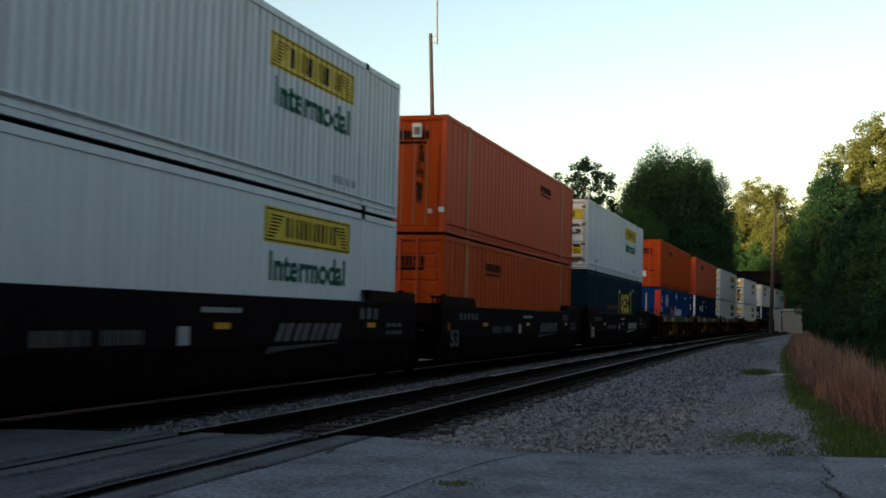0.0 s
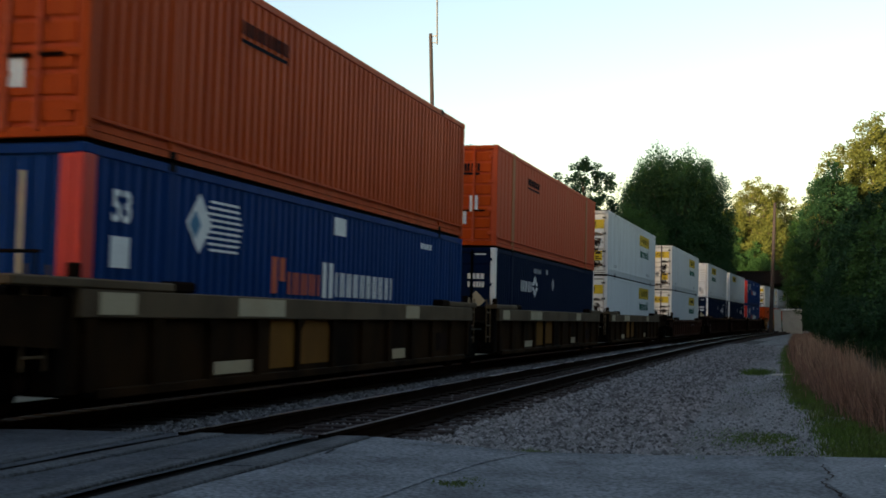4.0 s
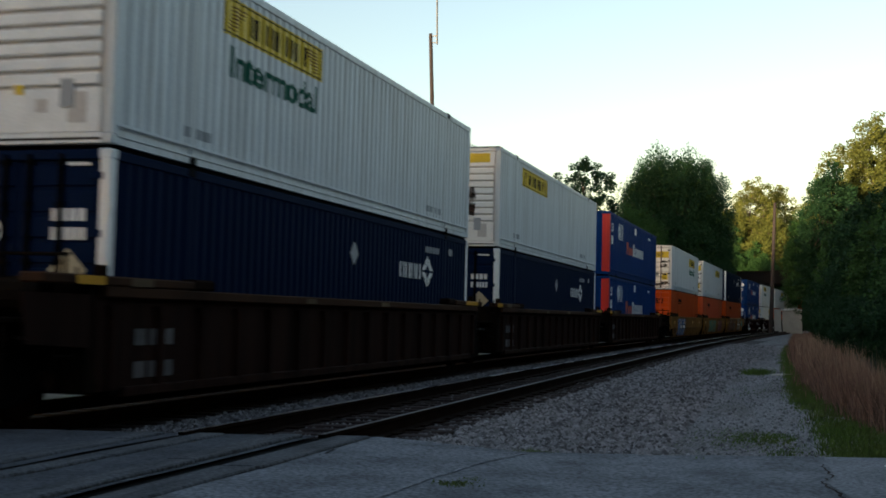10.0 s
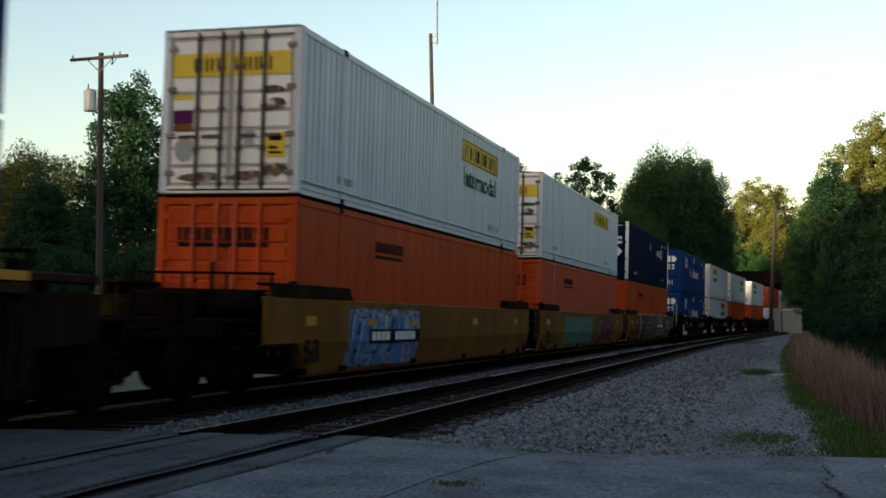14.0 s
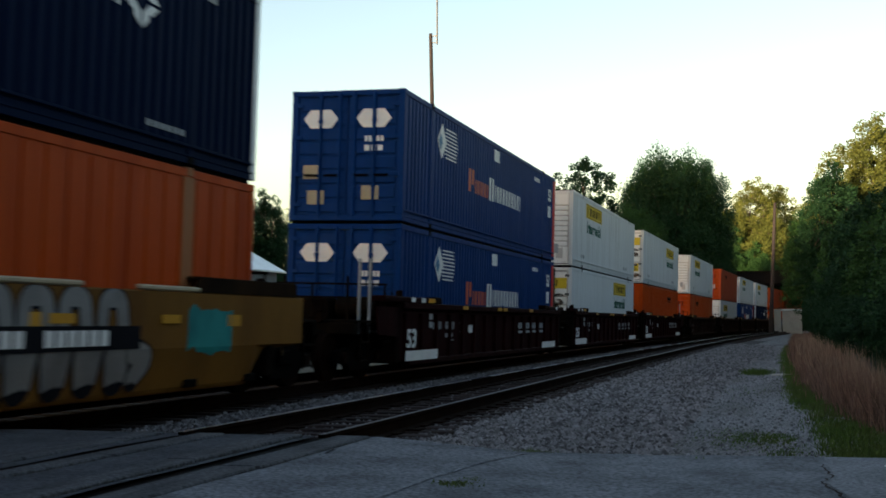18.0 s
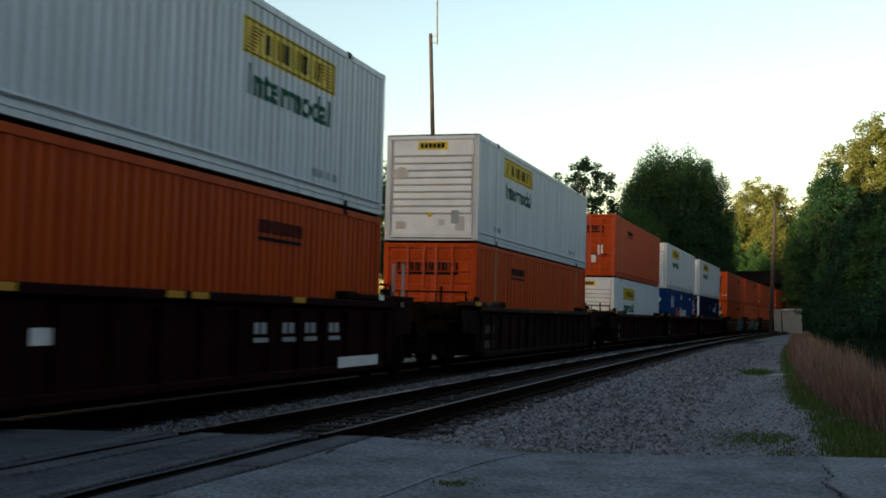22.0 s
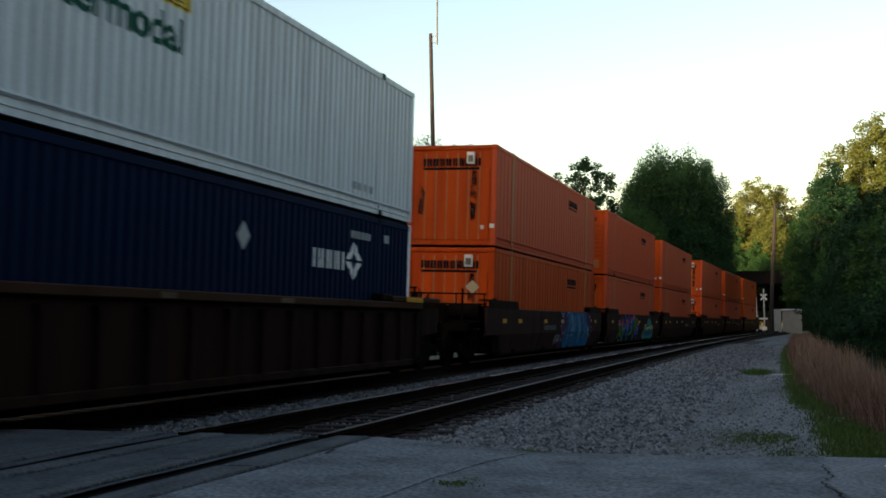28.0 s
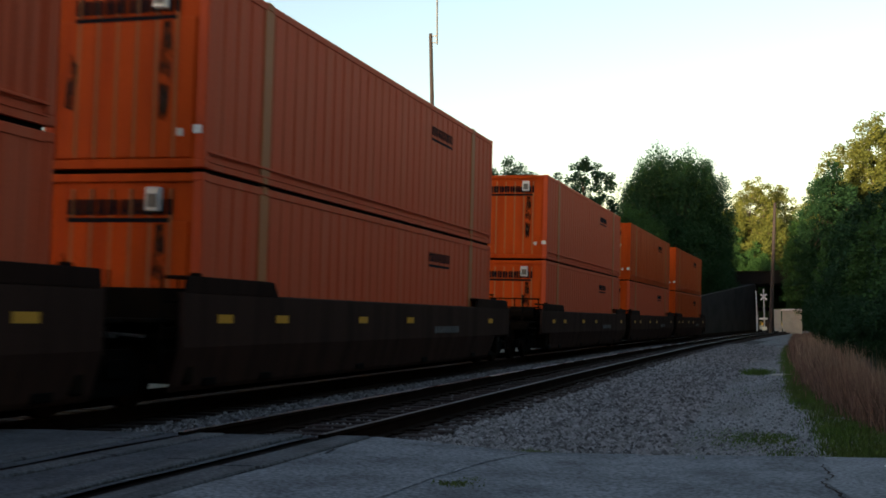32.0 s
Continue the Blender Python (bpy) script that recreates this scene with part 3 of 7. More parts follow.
def words(text, mat, parent, y, z, x, end=False, width=None, name="lettering", label="", style=None):
    me, w = LETTERS[text]
    if style:
        laid = me.copy()
        laid.transform(Matrix.Translation((x, y, z)) @ FACE @ Matrix.Diagonal((width / w, 1, 1, 1)))
        laid.materials.append(mat)
        return part(name, draped(laid, style), mat, parent, label)
    key = text + mat.name
    if key not in MADE:
        MADE[key] = me.copy()
        MADE[key].materials.append(mat)
    k = (width / w) if width else 1.0
    m = Matrix.Translation((x, y, z)) @ (FRONT if end else FACE) @ Matrix.Diagonal((k, 1, 1, 1))
    ob = part(name, MADE[key], mat, parent, label)
    ob.matrix_basis = m
    return ob


MADE = {}


SHEETS = {"fine": (0.247, 0.034, 0.13), "shallow": (0.247, 0.011, 0.15), "wide": (0.42, 0.016, 0.33), "flat": (0.8, 0.004, 0.76)}     # pitch, depth, crest


def creases(style):
    """Where the side sheet bends: (along, inwards) from end to end."""
    pitch, depth, crest = SHEETS[style]
    y, prof = -HALF + 0.13, []
    while y < HALF - 0.14:
        for dy, d in ((0, 0), (crest, 0), (crest + 0.03, -depth), (pitch - 0.03, -depth)):
            if y + dy < HALF - 0.13:
                prof.append((y + dy, d))
        y += pitch
    return prof + [(HALF - 0.13, 0.0)]


def side_sheet(style, x, sign):
    """A corrugated or ribbed side wall between the corner posts."""
    m = Mesh()
    prof = creases(style)
    z0, z1 = 0.2, TALL - 0.1
    for y, d in prof:
        m.v += [(x + sign * d, y, z0), (x + sign * d, y, z1)]
    for i in range(len(prof) - 1):
        a = 2 * i
        m.f.append((a, a + 2, a + 3, a + 1) if sign > 0 else (a, a + 1, a + 3, a + 2))
    return m


def draped(m, style, name="painted_mark"):
    """Paint laid on a side sheet: cut at its bends and pressed into its folds."""
    me = m if isinstance(m, bpy.types.Mesh) else m.done(name)
    ys = [v.co.y for v in me.vertices]
    lo, hi = min(ys), max(ys)
    prof = creases(style)
    bm = bmesh.new()
    bm.from_mesh(me)
    for y, d in prof:
        if lo < y < hi:
            bmesh.ops.bisect_plane(bm, geom=bm.verts[:] + bm.edges[:] + bm.faces[:], dist=1e-5, plane_co=(0, y, 0), plane_no=(0, 1, 0))
    along, inward = [p[0] for p in prof], [p[1] for p in prof]
    for v in bm.verts:
        v.co.x += float(np.interp(v.co.y, along, inward))
    bm.to_mesh(me)
    bm.free()
    return me


def glyphs(a0, a1, z0, z1, n, seed, heavy=0.3, gap=0.22):
    """Plain upright bars in pairs, of the size and weight of painted writing."""
    rg = random.Random(seed)
    out, w = [], (a1 - a0) / n
    for i in range(n):
        p, q = a0 + i * w, a0 + (i + 1 - gap) * w
        t = (q - p) * heavy
        out += [(p, p + t, z0, z1), (q - t * rg.uniform(0.8, 1.2), q, z0, z1)]
    return out


def bars(spec, plane, sign=1, end=False):
    """Plain bars (a0, a1, b0, b1) standing for writing, on a side (y, z) or on an end (x, z)."""
    m = Mesh()
    for a0, a1, b0, b1 in spec:
        pts = [(a0, b0), (a1, b0), (a1, b1), (a0, b1)]
        m.endplate(pts, plane, 0.005) if end else m.plate(pts, plane, 0.005, sign)
    m.fine = len(spec) > 1
    return m


def row_of_bars(a0, a1, b0, b1, n, gap=0.25):
    w = (a1 - a0) / n
    return [(a0 + i * w, a0 + (i + 1 - gap) * w, b0, b1) for i in range(n)]


def diamond(cx, cz, r, rz=None):
    rz = rz or r
    return [(cx - r, cz), (cx, cz - rz), (cx + r, cz), (cx, cz + rz)]


def container(paint, side, end, logo, logo_at, label, post=None, end_paint=None, corner=None, mark=None):
    """A 53-foot box. end: what faces -y. logo_at: 'near' or 'far', the end beside which the logo stands."""
    c = tagged(new("shipping_container"), label, "container", group="containers on the freight train")
    post, end_paint, corner = post or paint, end_paint or paint, corner or paint
    for s in (-1, 1):
        part("side_wall", side_sheet(side, s * (WIDE - 0.012), s), paint, c)
        rail = Mesh()
        prof = [(0.06, 0.0), (0.0, 0.0), (0.0, 0.085), (-0.014, 0.095), (-0.014, 0.112), (0.032, 0.12), (0.032, 0.21), (-0.016, 0.224), (-0.016, 0.25), (0.06, 0.28)]
        for yy in (-HALF + 0.12, HALF - 0.12):
            rail.v += [(s * (WIDE - px), yy, pz) for px, pz in prof]
        rail.f = [(i, (i + 1) % 10, 10 + (i + 1) % 10, 10 + i) for i in range(10)] + [tuple(range(10)), tuple(range(10, 20))]
        part("bottom_rail", rail, paint, c)
        part("top_rail", Mesh().box(s * (WIDE - 0.07), s * (WIDE + 0.003), -HALF + 0.12, HALF - 0.12, TALL - 0.13, TALL - 0.01, 0.01), paint, c)
        for e in (-1, 1):
            w = 0.26 if corner is RED and e * (-1 if end == "blue_nose" else 1) > 0 else 0.15
            part("corner_post", Mesh().box(s * (WIDE - 0.14), s * (WIDE + 0.004), e * (HALF - w), e * HALF, 0.115, TALL - 0.115, 0.012),
                 corner if (corner is not RED or w > 0.2) else paint, c)
            for z0 in (0.0, TALL - 0.12):
                part("corner_casting", Mesh().box(s * (WIDE - 0.16), s * (WIDE + 0.008), e * (HALF - 0.17), e * (HALF + 0.004), z0, z0 + 0.12, 0.014), corner if corner is not RED else paint, c)
            pw = 0.16 if post is not paint else 0.07
            y40 = e * 6.096
            part("stacking_post", Mesh().box(s * (WIDE - 0.03), s * (WIDE + 0.002), y40 - pw, y40 + pw, 0.1, TALL - 0.1, 0.008), post, c)
            for z0, z1 in ((TALL - 0.11, TALL + 0.012), (-0.012, 0.11)):
                part("stacking_casting", Mesh().box(s * (WIDE - 0.08), s * (WIDE + 0.012), y40 - 0.09, y40 + 0.09, z0, z1, 0.01), BLACK if post is paint else post, c)
    part("roof", Mesh().box(-WIDE + 0.07, WIDE - 0.07, -HALF + 0.1, HALF - 0.1, TALL - 0.05, TALL - 0.02), paint, c)
    part("floor_pan", Mesh().box(-WIDE + 0.06, WIDE - 0.06, -HALF + 0.1, HALF - 0.1, -0.055, 0.16), BLACK, c)
    part("far_end", Mesh().box(-WIDE + 0.12, WIDE - 0.12, HALF - 0.08, HALF - 0.02, 0.1, TALL - 0.1, 0.01), end_paint, c)
    y0 = -HALF
    part("end_header", Mesh().box(-WIDE + 0.14, WIDE - 0.14, y0, y0 + 0.10, TALL - 0.13, TALL - 0.01, 0.01), end_paint, c)
    part("end_sill", Mesh().box(-WIDE + 0.14, WIDE - 0.14, y0, y0 + 0.10, 0.0, 0.13, 0.01), end_paint, c)
    if paint in (WHITE, WHITE_LOW):
        part("top_edge_strip", Mesh().box(-WIDE + 0.02, WIDE - 0.02, y0 - 0.008, y0 + 0.02, TALL - 0.028, TALL + 0.006, 0.004), RUSTY, c, "rusted edge strip")
        part("sill_strip", Mesh().box(-WIDE + 0.15, WIDE - 0.15, y0 - 0.006, y0 + 0.02, 0.045, 0.075, 0.004), RUSTY, c, "rusted edge strip")
    if end == "doors":
        for s in (-1, 1):
            leaf = Mesh().box(s * 0.012, s * (WIDE - 0.15), y0 + 0.05, y0 + 0.09, 0.14, TALL - 0.14)
            n, panels = 8, []
            for i in range(n):
                z = 0.16 + i * (TALL - 0.32) / n
                panels.append(Mesh().box(s * 0.05, s * (WIDE - 0.19), y0 + 0.022, y0 + 0.05, z + 0.02, z + (TALL - 0.32) / n - 0.035, 0.016))
            # on white boxes the leaf colour paints shade and dirt between the panels
            door = part("door", leaf, DIRT_SHADE_WHITE if end_paint in (WHITE_GLOW_END, CLEAN_WHITE) else (ORANGE_DULL if end_paint is ORANGE else end_paint), c)
            for p in panels:
                part("door_panel", p, end_paint, door)
            for x in (0.17, 0.62):
                bar = Mesh().tube((s * x, y0 + 0.0, 0.08), (s * x, y0 + 0.0, TALL - 0.06), 0.034, n=8)
                for z in (0.16, 0.75, 1.45, 2.15, TALL - 0.16):
                    bar.box(s * x - 0.05, s * x + 0.05, y0 - 0.02, y0 + 0.03, z - 0.035, z + 0.035)
                part("locking_bar", bar, DOOR_BAR if paint in (WHITE, WHITE_LOW) else (ORANGE_DULL if paint in (ORANGE, ORANGE_DULL) else (BLUE if paint is BLUE else BLACK)), door)
                part("door_handle", Mesh().box(s * x - 0.03, s * x + s * 0.34, y0 - 0.025, y0 + 0.0, 0.95, 1.0, 0.006), DOOR_BAR if paint in (WHITE, WHITE_LOW) else BLACK, door)
            for z in (0.3, 0.95, 1.75, 2.45):
                part("hinge", Mesh().box(s * (WIDE - 0.26), s * (WIDE - 0.09), y0 - 0.012, y0 + 0.02, z, z + 0.09, 0.008), STEEL if paint in (WHITE, WHITE_LOW) else paint, door)
    elif end == "ribbed_nose":
        nose = Mesh().box(-WIDE + 0.14, WIDE - 0.14, y0 + 0.05, y0 + 0.09, 0.12, TALL - 0.12)
        for i in range(8):
            z = 0.72 + i * 0.192
            part("nose_rib", Mesh().box(-WIDE + 0.2, WIDE - 0.2, y0 + 0.005, y0 + 0.05, z, z + 0.155, 0.02), end_paint, c)
        part("nose_board", Mesh().box(-WIDE + 0.18, WIDE - 0.18, y0 + 0.02, y0 + 0.05, 0.14, 0.69, 0.01), end_paint, c)
        part("nose_board", Mesh().box(-WIDE + 0.18, WIDE - 0.18, y0 + 0.02, y0 + 0.05, 2.27, TALL - 0.14, 0.01), end_paint, c)
        part("stamp_ring", Mesh().endplate([(-0.86 + 0.2 * math.cos(i * 0.524), 1.8 + 0.17 * math.sin(i * 0.524)) for i in range(12)], y0 + 0.004, 0.002), DIRT_SHADE_WHITE, c)
        for x0, x1, z0, z1 in ((0.2, 0.36, 0.4, 0.56), (0.66, 0.92, 0.26, 0.64), (-1.0, -0.7, 0.3, 0.5)):
            part("grey_patch", Mesh().box(x0, x1, y0 + 0.012, y0 + 0.022, z0, z1, 0.003), DIRT_SHADE_WHITE if end_paint in (WHITE_GLOW_END, CLEAN_WHITE) else ORANGE_POST, c)
        # on white boxes this backing paints shade and dirt between the ribs
        part("nose_panel", nose, DIRT_SHADE_WHITE if end_paint in (WHITE_GLOW_END, CLEAN_WHITE) else ORANGE_DULL, c)
    elif end == "upright_nose":
        nose = Mesh().box(-WIDE + 0.14, WIDE - 0.14, y0 + 0.05, y0 + 0.09, 0.12, TALL - 0.12)
        for i in range(7):
            x = -WIDE + 0.2 + i * 0.318
            part("nose_rib", Mesh().box(x, x + 0.275, y0 + 0.02, y0 + 0.05, 0.15, 2.15, 0.012), end_paint, c)
        part("nose_panel", nose, end_paint, c)
        unit = part("tracking_unit", Mesh().box(0.42, 0.66, y0 - 0.05, y0 + 0.05, 2.27, 2.62, 0.02), ALU, c, "pale grey tracking box")
        part("unit_cover", Mesh().box(0.46, 0.62, y0 - 0.062, y0 - 0.045, 2.33, 2.52, 0.005), STEEL, unit)
        part("nose_light_patch", Mesh().box(0.85, 0.95, y0 + 0.0, y0 + 0.02, 0.45, 0.56, 0.004), ALU, c)
    else:
        nose = Mesh().box(-WIDE + 0.14, WIDE - 0.14, y0 + 0.05, y0 + 0.09, 0.12, TALL - 0.12)
        for i in range(9):
            x = -WIDE + 0.17 + i * 0.25
            part("nose_rib", Mesh().box(x, x + 0.19, y0 + 0.02, y0 + 0.05, 0.14, TALL - 0.14, 0.015), end_paint, c)
        part("nose_panel", nose, end_paint, c)
        for s in (-1, 1):
            part("nose_stripe", Mesh().box(s * (WIDE - 0.33), s * (WIDE - 0.14), y0 + 0.004, y0 + 0.03, 0.13, TALL - 0.13, 0.01), RED, c, "red end post")
    X = WIDE - 0.011
    f = lambda v: (HALF - v if logo_at == "far" else -HALF + v)      # distance from the logo's end
    if logo in ("sign_and_word", "sign"):
        a, b = sorted((f(6.3), f(2.62))) if logo_at == "far" else sorted((f(6.4), f(2.74)))
        z0 = 2.0 if paint is WHITE_LOW and logo_at == "far" else (1.85 if paint is WHITE_LOW else (1.89 if logo_at == "far" else 2.02))
        z1 = z0 + 0.57
        sign = part("sign_panel", draped(Mesh().plate([(a, z0), (b, z0), (b, z1), (a, z1)], X, 0.003), side), YELLOW, c, "yellow sign panel")
        edge = bars([(a + .05, b - .05, z0 + .03, z0 + .05), (a + .05, b - .05, z1 - .05, z1 - .03), (a + .05, a + .07, z0 + .05, z1 - .05), (b - .07, b - .05, z0 + .05, z1 - .05)], X + 0.003)
        tagged(part("sign_border", draped(edge, side), INK, sign), kind="stuff")
        for q, r in ((a, 1), (b, -1)):
            scroll = Mesh()
            for i in range(7):
                y0_, y1_ = sorted((q + r * (0.14 + 0.02 * i), q + r * (0.4 + 0.055 * i)))
                scroll.plate([(y0_, z0 + 0.09 + i * 0.056), (y1_, z0 + 0.09 + i * 0.056), (y1_, z0 + 0.115 + i * 0.056), (y0_, z0 + 0.115 + i * 0.056)], X + 0.003, 0.002)
            tagged(part("sign_scroll", draped(scroll, side), MUSTARD if paint is WHITE else INK, sign), kind="stuff")
        tagged(part("sign_script", draped(bars(glyphs(a + 0.85, b - 0.6, z0 + 0.12, z1 - 0.13, 6, 5, 0.3, 0.3), X + 0.003), side), INK, sign, "dark strokes of a painted name"), kind="stuff")
        if logo == "sign_and_word":
            words("Intermodal", GREEN, c, a + 0.24, z0 - 0.6, X + 0.003, width=3.24, label="green word painted on the side", style=side)
        for q, n in ((-6.35, 3), (4.6, 4)):
            tagged(part("grey_script", draped(bars(row_of_bars(q, q + 0.28 * n, 0.36, 0.5, n), X), side), GREY_INK, c), kind="stuff")
    elif logo == "dark_name":
        a, b = sorted((f(5.55), f(3.85)))
        part("name_script", bars(glyphs(a, b, 2.13, 2.34, 9, 8, 0.36, 0.14) + [(a, b - 0.05, 2.01, 2.07)], X), INK, c, "dark name in plain strokes")
    elif logo == "ring":
        a = f(5.27) if logo_at == "far" else f(3.2)
        part("name_script", bars(glyphs(a, a + 1.5, 1.70, 2.03, 4, 3, 0.26, 0.2), X), CLEAN_WHITE, c, "white strokes of a name")
        ring = Mesh()
        lerp = lambda u, v, t: (u[0] + (v[0] - u[0]) * t, u[1] + (v[1] - u[1]) * t)
        for i in range(4):
            p, q = diamond(a + 1.93, 1.89, 0.44, 0.37), diamond(a + 1.93, 1.89, 0.2, 0.17)
            j = (i + 1) % 4
            mid = lerp(p[i], p[j], 0.5)
            ring.plate([lerp(p[i], p[j], .06), lerp(p[i], p[j], .38), lerp(mid, (a + 1.93, 1.89), 0.16), lerp(p[i], p[j], .62), lerp(p[i], p[j], .92), lerp(q[i], q[j], .86), lerp(q[i], q[j], .14)], X, 0.005)
        part("ring_mark", ring, CLEAN_WHITE, c, "white diamond ring")
        part("number_script", bars(row_of_bars(a + 1.76, a + 2.85, 2.32, 2.46, 6, 0.35), X), GREY_INK, c)
        part("square_patch", bars([(a + 3.6, a + 3.88, 2.34, 2.5)], X), GREY_INK, c)
        part("small_script", bars(row_of_bars(-5.9, -4.72, 0.34, 0.45, 6, 0.3), X), GREY_INK, c)
        part("small_script", bars(row_of_bars(4.95, 5.95, 0.35, 0.43, 6, 0.3), X), GREY_INK, c)
        part("placard", Mesh().plate(diamond(f(7.95), 2.04, 0.22), X, 0.006), GREY_INK, c, "grey diamond placard")
    elif logo == "train_name":
        part("name_script", bars([(-2.92, -2.72, 1.2, 1.78), (-2.62, -2.42, 1.4, 1.78)] + glyphs(-2.3, -0.92, 1.2, 1.56, 4, 12, 0.3, 0.16), X), ORANGE_RED, c, "orange-red strokes")
        part("name_script", bars([(-0.84, -0.66, 1.17, 1.79), (-0.54, -0.36, 1.17, 1.79)]
                                  + glyphs(-0.22, 2.88, 1.2, 1.64, 9, 17, 0.26, 0.14), X), CLEAN_WHITE, c, "white strokes")
        mark = Mesh().plate(diamond(-5.3, 2.1, 0.36, 0.42), X, 0.005)
        part("globe_mark", mark, CLEAN_WHITE, c, "white diamond mark")
        part("globe_inset", Mesh().plate(diamond(-5.42, 2.08, 0.16, 0.2), X + 0.006, 0.005), G_BLUE, c)
        part("stripe_mark", bars([(-5.2 + 0.05 * abs(i - 4), -4.0 - 0.03 * abs(i - 4), 1.74 + i * 0.085, 1.775 + i * 0.085) for i in range(9)], X), CLEAN_WHITE, c, "white stripes")
        part("square_patch", bars([(-0.36, 0.2, 2.31, 2.63)], X), CLEAN_WHITE, c)
        part("small_script", bars(row_of_bars(4.75, 5.6, 2.38, 2.5, 4), X), CLEAN_WHITE, c)
        s = -1 if end == "blue_nose" else 1
        yy = -HALF + 0.62 if s < 0 else HALF - 1.1
        words("53", CLEAN_WHITE, c, yy, 1.95, X + 0.004, width=0.42)
        part("square_patch", bars([(yy, yy + 0.42, 1.4, 1.78)], X), CLEAN_WHITE, c)
    elif logo == "bracket":
        part("bracket", bars([(0.17, 0.27, 1.19, 2.26), (0.27, 0.58, 2.13, 2.26), (3.92, 4.02, 1.19, 2.27), (3.62, 3.92, 2.14, 2.27)], X), YELLOW, c, "yellow bracket")
        block = Mesh()
        for i in range(8):
            p, q = 0.393 + i * 0.785, 0.393 + (i + 1) * 0.785
            at = lambda r, k: (1.3 + 0.46 * r * math.cos(k), 1.68 + 0.43 * r * math.sin(k))
            block.plate([at(1.0, p), at(1.0, q), at(0.55, q), at(0.55, p)], X, 0.005)
        for z in (1.27, 1.58, 1.89):
            block.plate([(1.84, z), (2.38, z), (2.38, z + 0.2), (1.84, z + 0.2)], X, 0.005)
        block.plate([(2.5, 1.27), (3.44, 1.27), (2.97, 1.68)], X, 0.005)
        block.plate([(2.5, 2.1), (3.44, 2.1), (2.97, 1.69)], X, 0.005)
        block.fine = True
        part("block_script", block, YELLOW, c, "yellow blocks of a painted name")
        part("underline", bars([(1.0, 3.25, 1.2, 1.235)], X), YELLOW, c)
        part("pale_patch", bars([(4.38, 4.86, 2.27, 2.42)], X), GREY_INK, c)
        part("small_script", bars(row_of_bars(5.05, 5.8, 2.27, 2.35, 4), X), DIM_INK, c)
        part("tagline_script", bars(glyphs(-3.0, -0.25, 1.36, 1.55, 15, 4, 0.3, 0.3), X), MUSTARD, c)
    # what the end shows
    Y = y0 - 0.002
    if end == "doors" and paint in (WHITE, WHITE_LOW):
        for x0, x1 in ((-1.13, -0.03), (0.03, 1.1)):
            s = part("sign_panel", Mesh().box(x0, x1, Y - 0.006 + 0.022, Y + 0.022, 2.01, 2.41, 0.002), YELLOW, c, "yellow sign panel on the doors")
            a0, a1 = (x0 + 0.42, x1 - 0.03) if x0 < 0 else (x0 + 0.03, x1 - 0.3)
            part("sign_script", bars(glyphs(a0, a1, 2.09, 2.32, 3 if x0 < 0 else 4, 5 + (x0 > 0), 0.3, 0.34), Y + 0.014, end=True), INK, s)
        part("yellow_placard", Mesh().box(0.68, 1.04, Y + 0.008, Y + 0.02, 0.6, 1.02, 0.003), YELLOW, c)
        part("placard_script", bars([(0.74, 0.98, 0.88, 0.96), (0.74, 0.9, 0.74, 0.79), (0.74, 0.98, 0.66, 0.7)], Y + 0.006, end=True), INK, c)
        part("warning_label", Mesh().box(-1.08, -0.7, Y + 0.008, Y + 0.02, 1.2, 1.42, 0.003), P_PLUM, c, "faded dark red warning label")
        part("warning_strip", Mesh().box(-1.08, -0.7, Y + 0.008, Y + 0.02, 1.08, 1.19, 0.003), MUSTARD, c)
        part("warning_strip", Mesh().box(-1.08, -0.7, Y + 0.008, Y + 0.02, 1.62, 1.7, 0.003), YELLOW, c)
        part("round_patch", Mesh().endplate([(-0.85 + 0.19 * math.cos(i * 0.524), 0.76 + 0.22 * math.sin(i * 0.524)) for i in range(12)], Y + 0.018, 0.004), GREY_INK, c)
        rg = random.Random(len(label))
        spots = [(0.80, 1.5, 0.22, 0.12), (0.78, 1.75, 0.24, 0.08), (0.85, 0.4, 0.22, 0.12), (-0.5, 0.28, 0.5, 0.08), (0.42, 0.28, 0.5, 0.09)]
        for x, z, w, h in spots:
            pts = [(x + w * math.cos(i * 0.7) * rg.uniform(0.7, 1.2), z + h * math.sin(i * 0.7) * rg.uniform(0.7, 1.2)) for i in range(9)]
            part("rust_stain", Mesh().endplate(pts, Y + 0.022, 0.001), GRIMY_STREAK, c, "rusty patch on the doors")
        if mark == "sooty":
            for x, z, w, h in ((0.7, 1.0, 0.14, 0.55), (0.74, 1.3, 0.24, 0.26), (-0.8, 0.95, 0.13, 0.5), (-0.76, 1.3, 0.22, 0.2), (0.76, 0.6, 0.2, 0.25)):
                pts = [(x + w * math.cos(i * 0.524) * rg.uniform(0.75, 1.15), z + h * math.sin(i * 0.524) * rg.uniform(0.8, 1.15)) for i in range(12)]
                part("soot_stain", Mesh().endplate(pts, Y + 0.012, 0.001), STAIN, c, "sooty patch on the doors")
        part("grey_placard", Mesh().box(0.28, 0.46, Y + 0.014, Y + 0.024, 0.82, 1.08, 0.003), GREY_INK, c)
    elif end == "doors" and paint in (ORANGE, ORANGE_DULL):
        part("name_script", bars(glyphs(-0.9, 0.8, 2.09, 2.31, 9, 8, 0.36, 0.12) + [(-0.9, 0.78, 1.98, 2.045)], Y + 0.014, end=True), INK, c)
